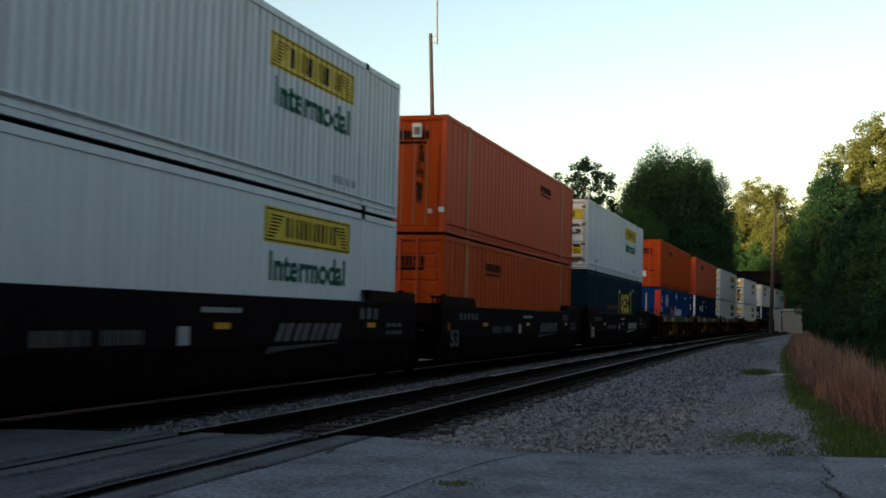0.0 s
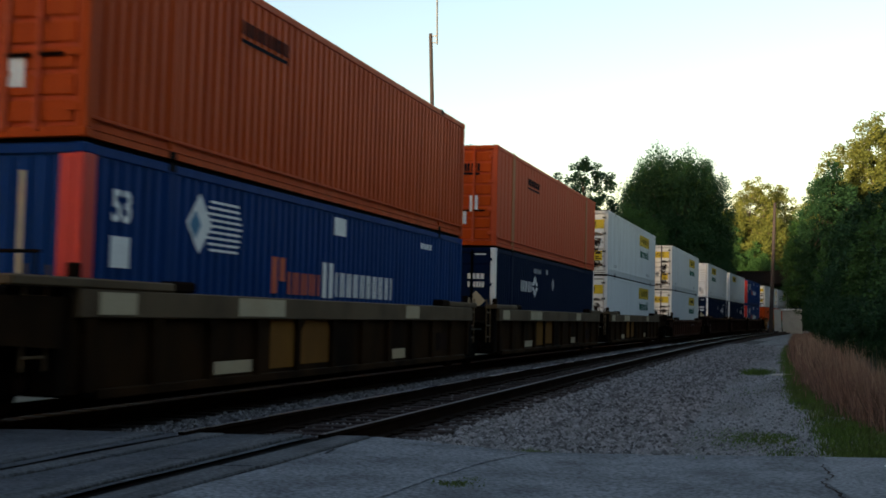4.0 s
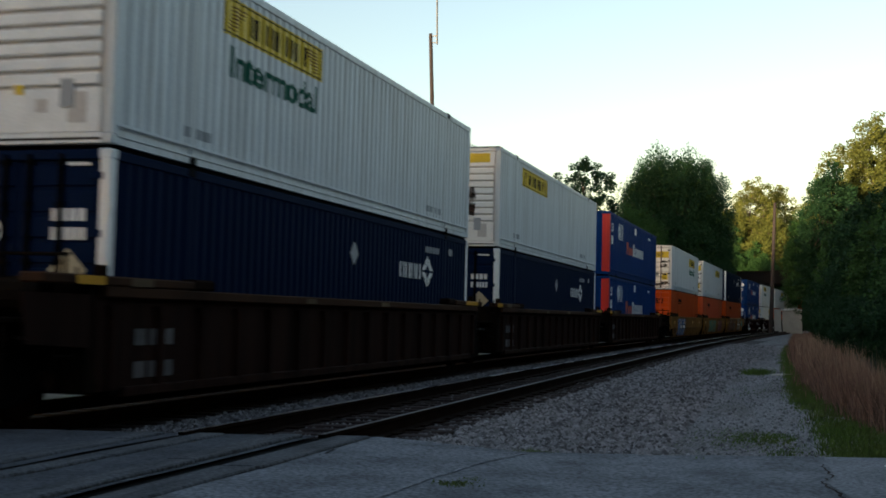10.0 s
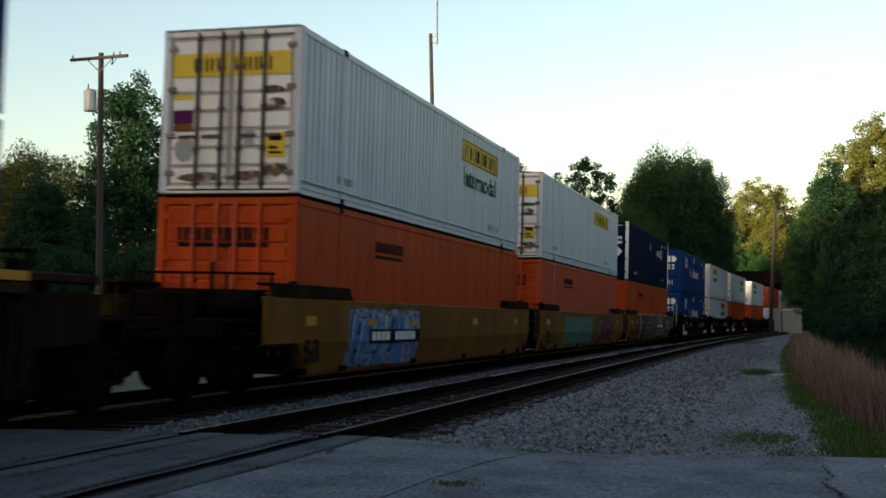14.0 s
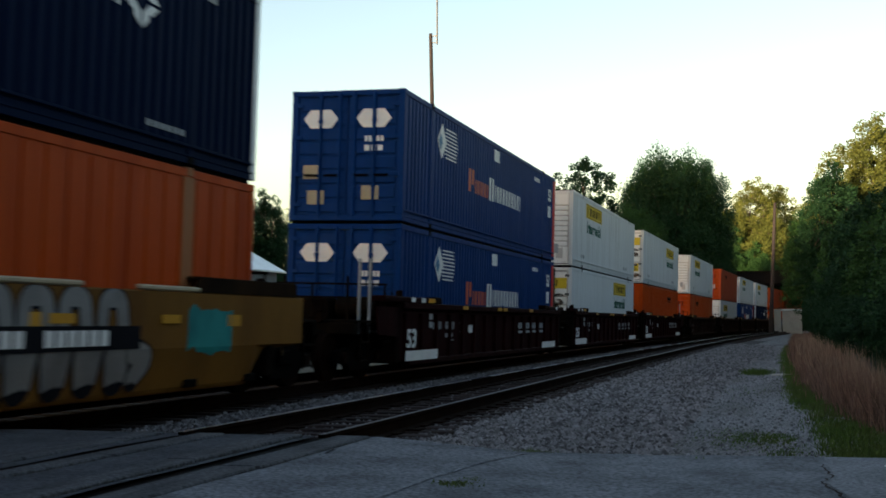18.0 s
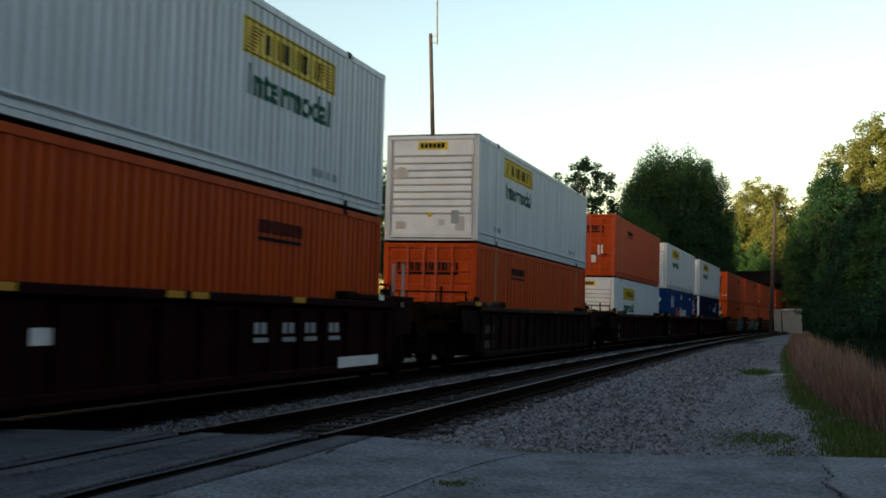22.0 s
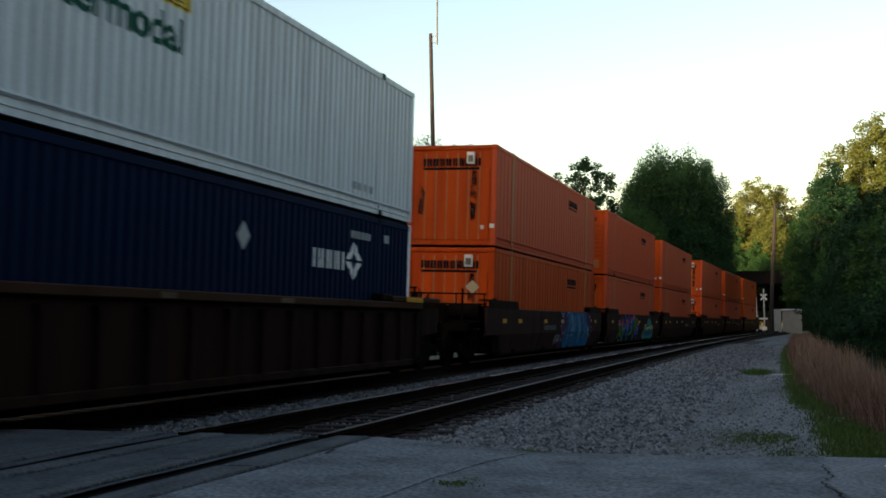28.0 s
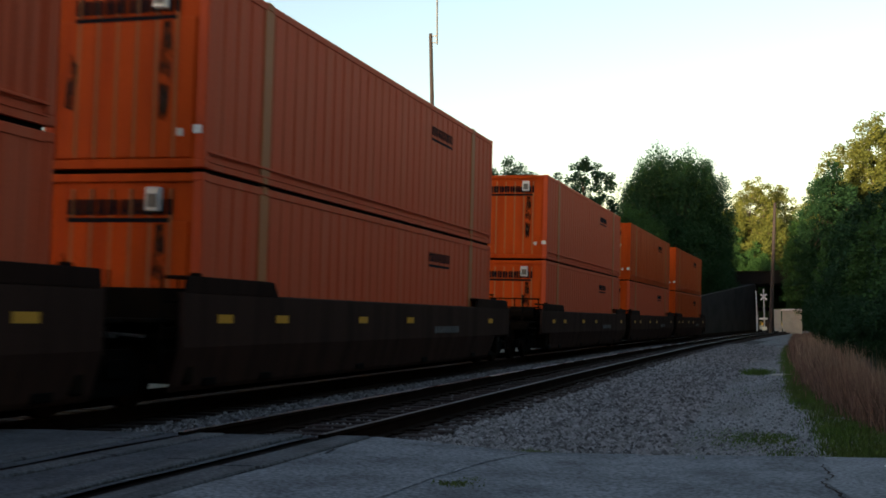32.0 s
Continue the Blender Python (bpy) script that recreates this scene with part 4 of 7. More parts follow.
        for x0, z0, z1 in ((-0.62, 0.6, 0.88), (0.18, 0.6, 0.95)) + (((0.5, 0.95, 1.4),) if paint is ORANGE_DULL else ()):
            part("paper_patch", Mesh().box(x0, x0 + 0.24, Y + 0.014, Y + 0.024, z0, z1, 0.003), CLEAN_WHITE, c)
    elif end == "doors" and paint is NAVY:
        part("name_script", bars(row_of_bars(-1.0, -0.5, 1.75, 1.9, 4, 0.3), Y + 0.02, end=True), CLEAN_WHITE, c)
        part("ring_mark", Mesh().endplate(diamond(-0.32, 1.83, 0.17), Y + 0.02), CLEAN_WHITE, c)
        part("ring_hole", Mesh().endplate(diamond(-0.32, 1.83, 0.08), Y + 0.014), NAVY, c)
        part("number_script", bars(row_of_bars(0.5, 1.0, 1.95, 2.1, 4) + row_of_bars(0.5, 1.0, 1.72, 1.87, 6), Y + 0.02, end=True), CLEAN_WHITE, c)
        part("placard", Mesh().endplate(diamond(0.75, 1.35, 0.27), Y + 0.02, 0.01), PATCH if mark != "white" else CLEAN_WHITE, c, "diamond placard")
        part("header_script", bars([(-0.98, -0.66, 2.62, 2.66), (0.7, 1.02, 2.62, 2.66)], Y, end=True), CLEAN_WHITE, c)
    elif end == "doors" and paint is BLUE:
        for x in (-0.62, 0.6):
            part("hexagon_mark", Mesh().endplate([(x - .4, 2.2), (x - .24, 2.0), (x + .24, 2.0), (x + .4, 2.2), (x + .24, 2.4), (x - .24, 2.4)], Y + 0.02, 0.008), CLEAN_WHITE, c, "white hexagon mark")
            part("hexagon_band", bars([(x - 0.03, x + 0.03, 2.0, 2.4)], Y + 0.012, end=True), BLUE, c)
        part("number_script", bars(row_of_bars(0.4, 0.85, 1.7, 1.82, 5) + row_of_bars(0.4, 0.85, 1.5, 1.62, 3), Y + 0.02, end=True), CLEAN_WHITE, c)
        for x0, z0 in ((-1.0, 0.9), (0.35, 0.45), (-0.9, 0.35)):
            part("paper_patch", Mesh().box(x0, x0 + 0.4, Y + 0.014, Y + 0.024, z0, z0 + 0.3, 0.003), PATCH, c)
    elif end == "doors" and paint is TEAL:
        part("name_script", bars(row_of_bars(0.0, 0.5, 1.8, 2.1, 3), Y + 0.02, end=True), YELLOW, c)
    elif end == "ribbed_nose":
        if paint in (WHITE, WHITE_LOW):
            wide = mark == "wide"
            s = part("sign_panel", Mesh().box(-0.85 if wide else -0.42, 0.98 if wide else 0.42, Y + 0.016, Y + 0.03, 2.42 if not wide else 2.38, 2.64, 0.003), YELLOW, c, "yellow sign panel")
            part("sign_script", bars(row_of_bars(-0.35, 0.35, 2.47, 2.59, 6), Y + 0.016, end=True), INK, s)
            part("word_script", bars(row_of_bars(-0.35, 0.35, 2.3, 2.36, 8) + [(0.42, 0.6, 2.28, 2.36)], Y + 0.028, end=True), INK, c)
            part("number_script", bars(row_of_bars(-0.35, 0.3, 2.05, 2.12, 8), Y + 0.028, end=True), GREY_INK, c)
            part("paper_patch", Mesh().box(0.55, 0.75, Y + 0.001, Y + 0.016, 0.45, 0.8, 0.003), GREY_INK, c)
            part("yellow_dot", Mesh().box(-0.1, 0.02, Y + 0.001, Y + 0.016, 0.62, 0.74, 0.003), YELLOW, c)
            if mark in ("rusty", "wide"):
                part("rust_stain", Mesh().endplate([(0.35, 0.9), (0.55, 0.85), (0.6, 1.4), (0.52, 1.7), (0.4, 1.65), (0.33, 1.2)], Y + 0.004, 0.001), STAIN, c, "rusty streak down the nose")
        else:
            part("name_script", bars(glyphs(-0.9, 0.8, 2.33, 2.5, 9, 8, 0.36, 0.12) + [(-0.9, 0.72, 2.28, 2.31)], Y + 0.018, end=True), INK, c)
            part("paper_patch", Mesh().box(0.2, 0.6, Y + 0.02, Y + 0.032, 2.5, 2.68, 0.003).box(-0.4, -0.2, Y + 0.02, Y + 0.032, 2.5, 2.68, 0.003), CLEAN_WHITE, c)
    elif end == "upright_nose":
        part("name_script", bars(glyphs(-0.86, 0.84, 2.23, 2.45, 9, 8, 0.36, 0.12) + [(-0.86, 0.78, 2.12, 2.185)], Y + 0.018, end=True), INK, c)
        part("soot_stain", Mesh().endplate([(0.55, 0.7), (0.68, 0.65), (0.74, 1.6), (0.7, 2.1), (0.58, 2.1), (0.53, 1.4)], Y + 0.018, 0.001), STAIN, c, "sooty streak")
        part("white_spot", Mesh().box(1.12, 1.26, y0 - 0.02, y0 - 0.008, 0.48, 0.6, 0.003), CLEAN_WHITE, c)
        part("soot_stain", Mesh().endplate([(-1.0, 0.9), (-0.85, 0.85), (-0.8, 1.5), (-0.92, 1.7)], Y + 0.018, 0.001), STAIN, c)
        for i in range(6):
            part("rib_seam", Mesh().box(-WIDE + 0.475 + i * 0.318, -WIDE + 0.518 + i * 0.318, y0 + 0.018, y0 + 0.052, 0.15, 2.6, 0.006), ORANGE_POST, c)
        if paint is ORANGE:
            part("diamond_placard", Mesh().endplate(diamond(0.66, 1.72, 0.2), Y + 0.016, 0.006), PATCH, c)
    elif end == "blue_nose":
        words("53", CLEAN_WHITE, c, Y + 0.018, 1.9, -0.42, end=True, width=0.42)
        part("square_patch", bars([(-0.42, 0.05, 1.38, 1.75)], Y + 0.02, end=True), CLEAN_WHITE, c)
        part("number_script", bars([(0.42, 0.5, 1.2, 2.5)], Y + 0.02, end=True), PATCH, c)
    return c


W1 = "white corrugated container, yellow sign and green word"
OR = "orange freight container, ribbed sides, dark name"
NV = "dark navy container, white diamond ring mark"
BL = "blue container, orange and white lettering"
KINDS = {
    "white_doors": lambda: container(WHITE, "fine", "doors", "sign_and_word", "far", W1 + ", barred doors", end_paint=WHITE_GLOW_END),
    "white_sooty": lambda: container(WHITE, "fine", "doors", "sign_and_word", "far", W1 + ", soot-stained barred doors", end_paint=WHITE_GLOW_END, mark="sooty"),
    "white_low": lambda: container(WHITE_LOW, "shallow", "doors", "sign_and_word", "far", W1 + ", clean, barred doors", end_paint=WHITE_GLOW_END),
    "white_low_nose": lambda: container(WHITE_LOW, "shallow", "ribbed_nose", "sign_and_word", "near", W1 + ", clean, ribbed nose", end_paint=CLEAN_WHITE),
    "white_plain": lambda: container(WHITE, "fine", "doors", "sign", "far", "white corrugated freight container with a yellow sign panel", end_paint=WHITE_GLOW_END),
    "white_nose": lambda: container(WHITE, "fine", "ribbed_nose", "sign_and_word", "near", W1 + ", ribbed nose", end_paint=CLEAN_WHITE),
    "white_nose_rusty": lambda: container(WHITE, "fine", "ribbed_nose", "sign_and_word", "near", W1 + ", rust-streaked nose", end_paint=WHITE_GLOW_END, mark="rusty"),
    "white_nose_plain": lambda: container(WHITE, "fine", "ribbed_nose", "sign", "near", "white corrugated container, wide yellow sign on its ribbed nose", end_paint=WHITE_GLOW_END, mark="wide"),
    "orange_doors": lambda: container(ORANGE, "wide", "doors", "dark_name", "near", OR + ", doors facing back", post=ORANGE_POST),
    "orange_doors_fine": lambda: container(ORANGE, "fine", "doors", "dark_name", "near", OR + ", finely corrugated"),
    "orange_smooth": lambda: container(ORANGE, "flat", "doors", "dark_name", "near", "orange freight container, smooth sides, dark name, barred doors"),
    "orange_fine_far": lambda: container(ORANGE, "fine", "upright_nose", "dark_name", "far", OR + ", finely corrugated"),
    "orange_far": lambda: container(ORANGE_DULL, "wide", "upright_nose", "dark_name", "far", OR + ", faded, box on nose", post=ORANGE_POST, end_paint=ORANGE),
    "orange_bright_far": lambda: container(ORANGE, "wide", "upright_nose", "dark_name", "far", OR + ", box on nose", post=ORANGE_POST),
    "orange_dull_near": lambda: container(ORANGE_DULL, "wide", "doors", "dark_name", "near", OR + ", faded, patched doors", post=ORANGE_POST, end_paint=ORANGE),
    "orange_ribbed": lambda: container(ORANGE_DULL, "fine", "ribbed_nose", "dark_name", "far", OR + ", ribbed nose", end_paint=ORANGE),
    "navy": lambda: container(NAVY, "fine", "doors", "ring", "far", NV + ", white corner posts", corner=CLEAN_WHITE),
    "navy_white_placard": lambda: container(NAVY, "fine", "doors", "ring", "far", NV + " and white door placard", corner=CLEAN_WHITE, mark="white"),
    "navy_near": lambda: container(NAVY, "fine", "doors", "ring", "near", NV + ", mark beside the near end", corner=CLEAN_WHITE),
    "teal": lambda: container(TEAL, "fine", "doors", "bracket", "far", "dark teal freight container with yellow bracketed block letters"),
    "blue_nose": lambda: container(BLUE, "fine", "blue_nose", "train_name", "near", BL + ", red end posts", corner=RED),
    "blue_doors": lambda: container(BLUE, "fine", "doors", "train_name", "far", BL + ", white door hexagons", corner=RED),
}

# ---- well wagons ----
WHEEL_R = 0.457


def wheelset_mesh():
    m = Mesh()
    for s in (-1, 1):
        m.tube((s * 0.69, 0, 0), (s * 0.725, 0, 0), WHEEL_R + 0.028, WHEEL_R + 0.02, n=24)
        m.tube((s * 0.725, 0, 0), (s * 0.82, 0, 0), WHEEL_R, WHEEL_R - 0.006, n=24)
        m.tube((s * 0.82, 0, 0), (s * 0.85, 0, 0), 0.14, 0.12, n=12)
    m.tube((-1.05, 0, 0), (1.05, 0, 0), 0.08, n=10)
    for i in range(3):
        a = i * 2.094
        m.tube((1.10, 0.06 * math.cos(a), 0.06 * math.sin(a)), (1.135, 0.06 * math.cos(a), 0.06 * math.sin(a)), 0.02, n=6)
    return m


SETS = []


def truck(parent, y):
    """A two-axle bogie under a wagon's end."""
    frame_pts = [(-1.15, 0.36), (-1.15, 0.58), (-0.62, 0.64), (-0.42, 0.78), (0.42, 0.78), (0.62, 0.64), (1.15, 0.58), (1.15, 0.36), (0.72, 0.38), (0.45, 0.2), (-0.45, 0.2), (-0.72, 0.38)]
    if "bogie" not in MADE:
        m = Mesh()
        m.box(-1.15, 1.15, -0.22, 0.22, 0.42, 0.66, 0.02)
        MADE["bogie"] = m.done("bogie")
        MADE["bogie"].materials.append(BLACK)
        m = Mesh().plate([(a, b) for a, b in frame_pts], 0.0, 0.14)
        MADE["side_frame"] = m.done("side_frame")
        MADE["side_frame"].materials.append(BLACK)
        m = Mesh()
        for i in (-0.18, 0.0, 0.18):
            for k in range(5):
                m.tube((0, i, 0.26 + k * 0.035), (0, i, 0.285 + k * 0.035), 0.07, n=8)
        MADE["spring_group"] = m.done("spring_group")
        MADE["spring_group"].materials.append(RUSTY)
        MADE["wheelset"] = wheelset_mesh().done("wheelset")
        MADE["wheelset"].materials.append(RUSTY)
        MADE["bearing"] = Mesh().tube((-0.06, 0, 0), (0.07, 0, 0), 0.13, 0.11, n=12).done("bearing_cap")
        MADE["bearing"].materials.append(RUSTY)
    b = part("bogie", MADE["bogie"], BLACK, parent, "black two-axle bogie", at=pose(0, y, 0))
    for s in (-1, 1):
        part("side_frame", MADE["side_frame"], BLACK, b, at=pose(s * 1.02 - 0.07, 0, 0))
        part("spring_group", MADE["spring_group"], RUSTY, b, at=pose(s * 1.02, 0, 0))
        for dy in (-0.89, 0.89):
            part("bearing_cap", MADE["bearing"], RUSTY, b, at=pose(s * 1.09, dy, WHEEL_R, 0, 0, 0 if s > 0 else 180))
    for dy in (-0.89, 0.89):
        w = part("wheelset", MADE["wheelset"], RUSTY, b)
        w.matrix_parent_inverse = Matrix.Translation((0, dy, WHEEL_R))
        SETS.append(w)


def well(style, paint, near, far, label, chord=None):
    """One well of a stack wagon. near, far: 'car' where it is coupled, 'joint' where it shares a bogie with the next well."""
    u = tagged(new("well_wagon"), label, "freight wagon", group="wagons of the freight train")
    chord = chord or paint
    E = 8.38
    ends = ((-1, near), (1, far))
    for s in (-1, 1):
        if style == "ribbed":
            deep = paint is TAN
            low, high, head = (1.18, 1.51, 1.17) if deep else ((1.2, 1.33, 1.19) if paint is RUST_SIDE else (1.42, 1.55, 1.33))
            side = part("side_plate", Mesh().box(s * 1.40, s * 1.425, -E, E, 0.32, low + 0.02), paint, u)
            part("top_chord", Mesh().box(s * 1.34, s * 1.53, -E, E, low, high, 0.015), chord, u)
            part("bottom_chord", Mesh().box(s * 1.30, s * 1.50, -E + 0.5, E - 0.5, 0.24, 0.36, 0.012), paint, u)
            n = 11 if deep else 15
            for i in range(n + 1):
                yy = -E + 0.25 + i * (2 * E - 0.5) / n
                top = head
                rib = Mesh().box(s * 1.42, s * 1.50, yy - 0.055, yy + 0.055, 0.34, top - 0.16, 0.01)
                rib.add([(s * 1.42, yy - 0.055, top - 0.17), (s * 1.42, yy + 0.055, top - 0.17), (s * 1.50, yy + 0.055, top - 0.17), (s * 1.50, yy - 0.055, top - 0.17),
                         (s * 1.42, yy - 0.13, top), (s * 1.42, yy + 0.13, top), (s * 1.525, yy + 0.13, top), (s * 1.525, yy - 0.13, top)],
                        [(0, 1, 2, 3), (4, 5, 6, 7), (0, 1, 5, 4), (1, 2, 6, 5), (2, 3, 7, 6), (3, 0, 4, 7)])
                part("side_rib", rib, paint, side)
            for e, what in ends:
                if what == "car":
                    panel = Mesh().plate([(e * 8.3, 0.42), (e * 8.45, 0.42), (e * 8.62, 0.84), (e * 9.72, 0.9), (e * 9.82, high - 0.1), (e * 8.3, high - 0.1)], s * 1.41, 0.04, s)
                    part("end_panel", panel, paint, u)
                part("chord_box", Mesh().box(s * 1.28, s * 1.53, e * 5.75, e * (6.95 if paint is RUST_SIDE else 6.3), high + 0.004, high + 0.15, 0.03), RUSTY, u)
                part("end_hood", Mesh().box(s * 1.22, s * 1.54, e * (7.0 if paint is RUST_SIDE else 6.32), e * (9.6 if what == "car" else 8.75), high + 0.004, high + (0.05 if paint is RUST_SIDE else 0.12), 0.02), chord, u)
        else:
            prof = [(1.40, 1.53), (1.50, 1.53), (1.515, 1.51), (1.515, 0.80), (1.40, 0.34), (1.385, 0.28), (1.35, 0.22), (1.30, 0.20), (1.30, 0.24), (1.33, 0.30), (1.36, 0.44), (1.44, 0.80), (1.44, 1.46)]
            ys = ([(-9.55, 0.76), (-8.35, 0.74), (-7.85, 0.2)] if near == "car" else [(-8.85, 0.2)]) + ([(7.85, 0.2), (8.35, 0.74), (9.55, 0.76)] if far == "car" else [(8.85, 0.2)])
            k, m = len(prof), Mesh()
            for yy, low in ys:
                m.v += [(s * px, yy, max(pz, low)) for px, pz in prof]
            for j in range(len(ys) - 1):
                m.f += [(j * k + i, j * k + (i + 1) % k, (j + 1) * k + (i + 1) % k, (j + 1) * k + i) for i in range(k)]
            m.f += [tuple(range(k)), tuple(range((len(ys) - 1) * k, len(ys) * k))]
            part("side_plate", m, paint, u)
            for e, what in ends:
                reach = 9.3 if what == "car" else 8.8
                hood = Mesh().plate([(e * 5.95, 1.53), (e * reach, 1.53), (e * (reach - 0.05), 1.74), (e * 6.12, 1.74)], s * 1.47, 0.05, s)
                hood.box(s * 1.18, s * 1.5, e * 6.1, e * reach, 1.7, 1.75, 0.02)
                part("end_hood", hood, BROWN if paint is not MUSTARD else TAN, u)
        for e in (-1, 1):
            part("corner_guide", Mesh().box(s * 1.30, s * 1.42, e * 8.2, e * 8.36, 1.5, 1.8, 0.02), RUSTY, u)
            part("coupler_lever", Mesh().tube((s * 0.3, e * 9.4, 1.0), (s * 1.3, e * 9.45, 0.95), 0.02, n=6), STEEL, u)
    for yy in (-7.9, -6.1, -2.0, 2.0, 6.1, 7.9):
        part("floor_beam", Mesh().box(-1.42, 1.42, yy - 0.18, yy + 0.18, 0.26, 0.37, 0.01), BLACK, u)
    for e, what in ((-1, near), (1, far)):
        part("end_bulkhead", Mesh().box(-1.45, 1.45, e * 8.40, e * 8.62, 0.30, 1.58, 0.03), SHADED_STEEL, u)
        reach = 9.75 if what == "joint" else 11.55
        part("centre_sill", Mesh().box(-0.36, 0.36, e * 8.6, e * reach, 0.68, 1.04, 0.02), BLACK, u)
        part("end_platform", Mesh().box(-1.32, 1.32, e * 8.62, e * (9.55 if what == "joint" else 10.6), 1.12, 1.17, 0.01), SHADED_STEEL, u)
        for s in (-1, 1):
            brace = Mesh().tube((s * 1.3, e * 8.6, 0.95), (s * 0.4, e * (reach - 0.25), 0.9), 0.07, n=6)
            part("end_brace", brace, SHADED_STEEL, u)
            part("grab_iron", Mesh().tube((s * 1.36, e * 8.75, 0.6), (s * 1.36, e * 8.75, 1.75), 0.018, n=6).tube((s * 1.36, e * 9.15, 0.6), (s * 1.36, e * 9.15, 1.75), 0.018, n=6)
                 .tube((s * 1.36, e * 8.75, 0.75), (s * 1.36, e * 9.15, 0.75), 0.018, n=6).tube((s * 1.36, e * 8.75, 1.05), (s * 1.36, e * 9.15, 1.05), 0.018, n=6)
                 .tube((s * 1.36, e * 8.75, 1.4), (s * 1.36, e * 9.15, 1.4), 0.018, n=6), TAN_CHORD if paint in (MUSTARD, TAN) else SHADED_STEEL, u)
        if what == "car":
            part("brake_gear", Mesh().box(-1.05, 0.15, e * 8.7, e * 9.25, 1.17, 1.6, 0.04), SHADED_STEEL, u)
            part("air_reservoir", Mesh().tube((0.3, e * 9.0, 1.42), (1.15, e * 9.0, 1.42), 0.2, n=12), SHADED_STEEL, u)
            for z in (1.62, 1.9):
                part("walkway_rail", Mesh().tube((-1.25, e * 8.75, z), (1.25, e * 8.75, z), 0.022, n=6), SHADED_STEEL, u)
            for x in (-1.2, -0.4, 0.4, 1.2):
                part("rail_post", Mesh().tube((x, e * 8.75, 1.15), (x, e * 8.75, 1.92), 0.022, n=6), SHADED_STEEL, u)
            part("coupler", Mesh().box(-0.14, 0.14, e * 11.4, e * 11.86, 0.76, 0.98, 0.03).box(-0.2, 0.06, e * 11.7, e * 11.95, 0.74, 1.0, 0.03), RUSTY, u)
            part("end_beam", Mesh().box(-1.3, 1.3, e * 10.5, e * 10.68, 0.9, 1.12, 0.02), SHADED_STEEL, u)
            part("air_hose", Mesh().tube((0.42, e * 11.3, 0.8), (0.42, e * 11.6, 0.45), 0.03, n=6).tube((0.42, e * 11.6, 0.45), (0.2, e * 11.85, 0.5), 0.03, n=6), BLACK, u)
            part("step_ladder", Mesh().tube((1.35, e * 10.4, 0.35), (1.35, e * 10.4, 1.1), 0.02, n=6).tube((1.35, e * 10.0, 0.35), (1.35, e * 10.0, 1.1), 0.02, n=6)
                 .tube((1.35, e * 10.4, 0.4), (1.35, e * 10.0, 0.4), 0.02, n=6).tube((1.35, e * 10.4, 0.75), (1.35, e * 10.0, 0.75), 0.02, n=6), SHADED_STEEL, u)
            if e < 0:
                ring = Mesh()
                for i in range(16):
                    p = i * math.pi / 8
                    ring.v += [(0.55 + (0.24 + 0.02 * math.cos(q)) * math.cos(p), -10.75 + 0.02 * math.sin(q), 1.35 + (0.24 + 0.02 * math.cos(q)) * math.sin(p)) for q in (0, 1.05, 2.09, 3.14, 4.19, 5.24)]
                ring.f = [(i * 6 + j, i * 6 + (j + 1) % 6, (i + 1) % 16 * 6 + (j + 1) % 6, (i + 1) % 16 * 6 + j) for i in range(16) for j in range(6)]
                wheel = part("brake_wheel", ring, RUSTY, u)
                for i in range(3):
                    p = i * 2.094
                    part("spoke", Mesh().tube((0.55, -10.75, 1.35), (0.55 + 0.24 * math.cos(p), -10.75, 1.35 + 0.24 * math.sin(p)), 0.015, n=5), RUSTY, wheel)
                part("brake_housing", Mesh().box(0.42, 0.68, -10.72, -10.6, 1.12, 1.55, 0.02), RUSTY, u)
                for x in (-0.2, 1.1):
                    part("hand_post", Mesh().tube((x, -10.55, 1.1), (x, -10.55, 2.0), 0.03, n=8), SHADED_STEEL, u)
        if what == "joint" and paint is OXIDE and e < 0:
            stand = part("brake_stand", Mesh().box(-0.78, -0.42, -9.3, -9.12, 1.17, 2.52, 0.03), OXIDE, u, "dark red brake stand")
            part("stand_post", Mesh().box(-0.06, 0.2, -9.3, -9.14, 1.17, 2.45, 0.02), OXIDE, stand)
            part("stand_bar", Mesh().box(-0.42, -0.06, -9.26, -9.2, 2.1, 2.2, 0.01), OXIDE, stand)
            part("stand_step", Mesh().box(-0.95, 0.3, -9.4, -9.1, 1.17, 1.22, 0.01), BLACK, stand)
        if what == "car" and paint is OXIDE:
            for x in (1.02, 1.24):
                part("hand_post", Mesh().tube((x, e * 9.72, 0.9), (x, e * 9.72, 2.38), 0.032, n=8), GREY_INK, u, "pale grey hand post")
        if what == "car" or e < 0:
            truck(u, e * 9.78)
    return u


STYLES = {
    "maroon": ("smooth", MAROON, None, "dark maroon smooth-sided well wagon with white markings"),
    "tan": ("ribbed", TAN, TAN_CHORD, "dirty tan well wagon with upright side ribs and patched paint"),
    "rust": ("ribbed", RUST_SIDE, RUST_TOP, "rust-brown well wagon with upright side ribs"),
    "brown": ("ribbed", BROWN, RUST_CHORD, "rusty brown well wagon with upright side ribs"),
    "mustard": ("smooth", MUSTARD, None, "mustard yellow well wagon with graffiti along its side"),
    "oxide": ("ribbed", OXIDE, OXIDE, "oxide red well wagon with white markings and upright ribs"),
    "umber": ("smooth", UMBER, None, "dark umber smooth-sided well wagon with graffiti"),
}
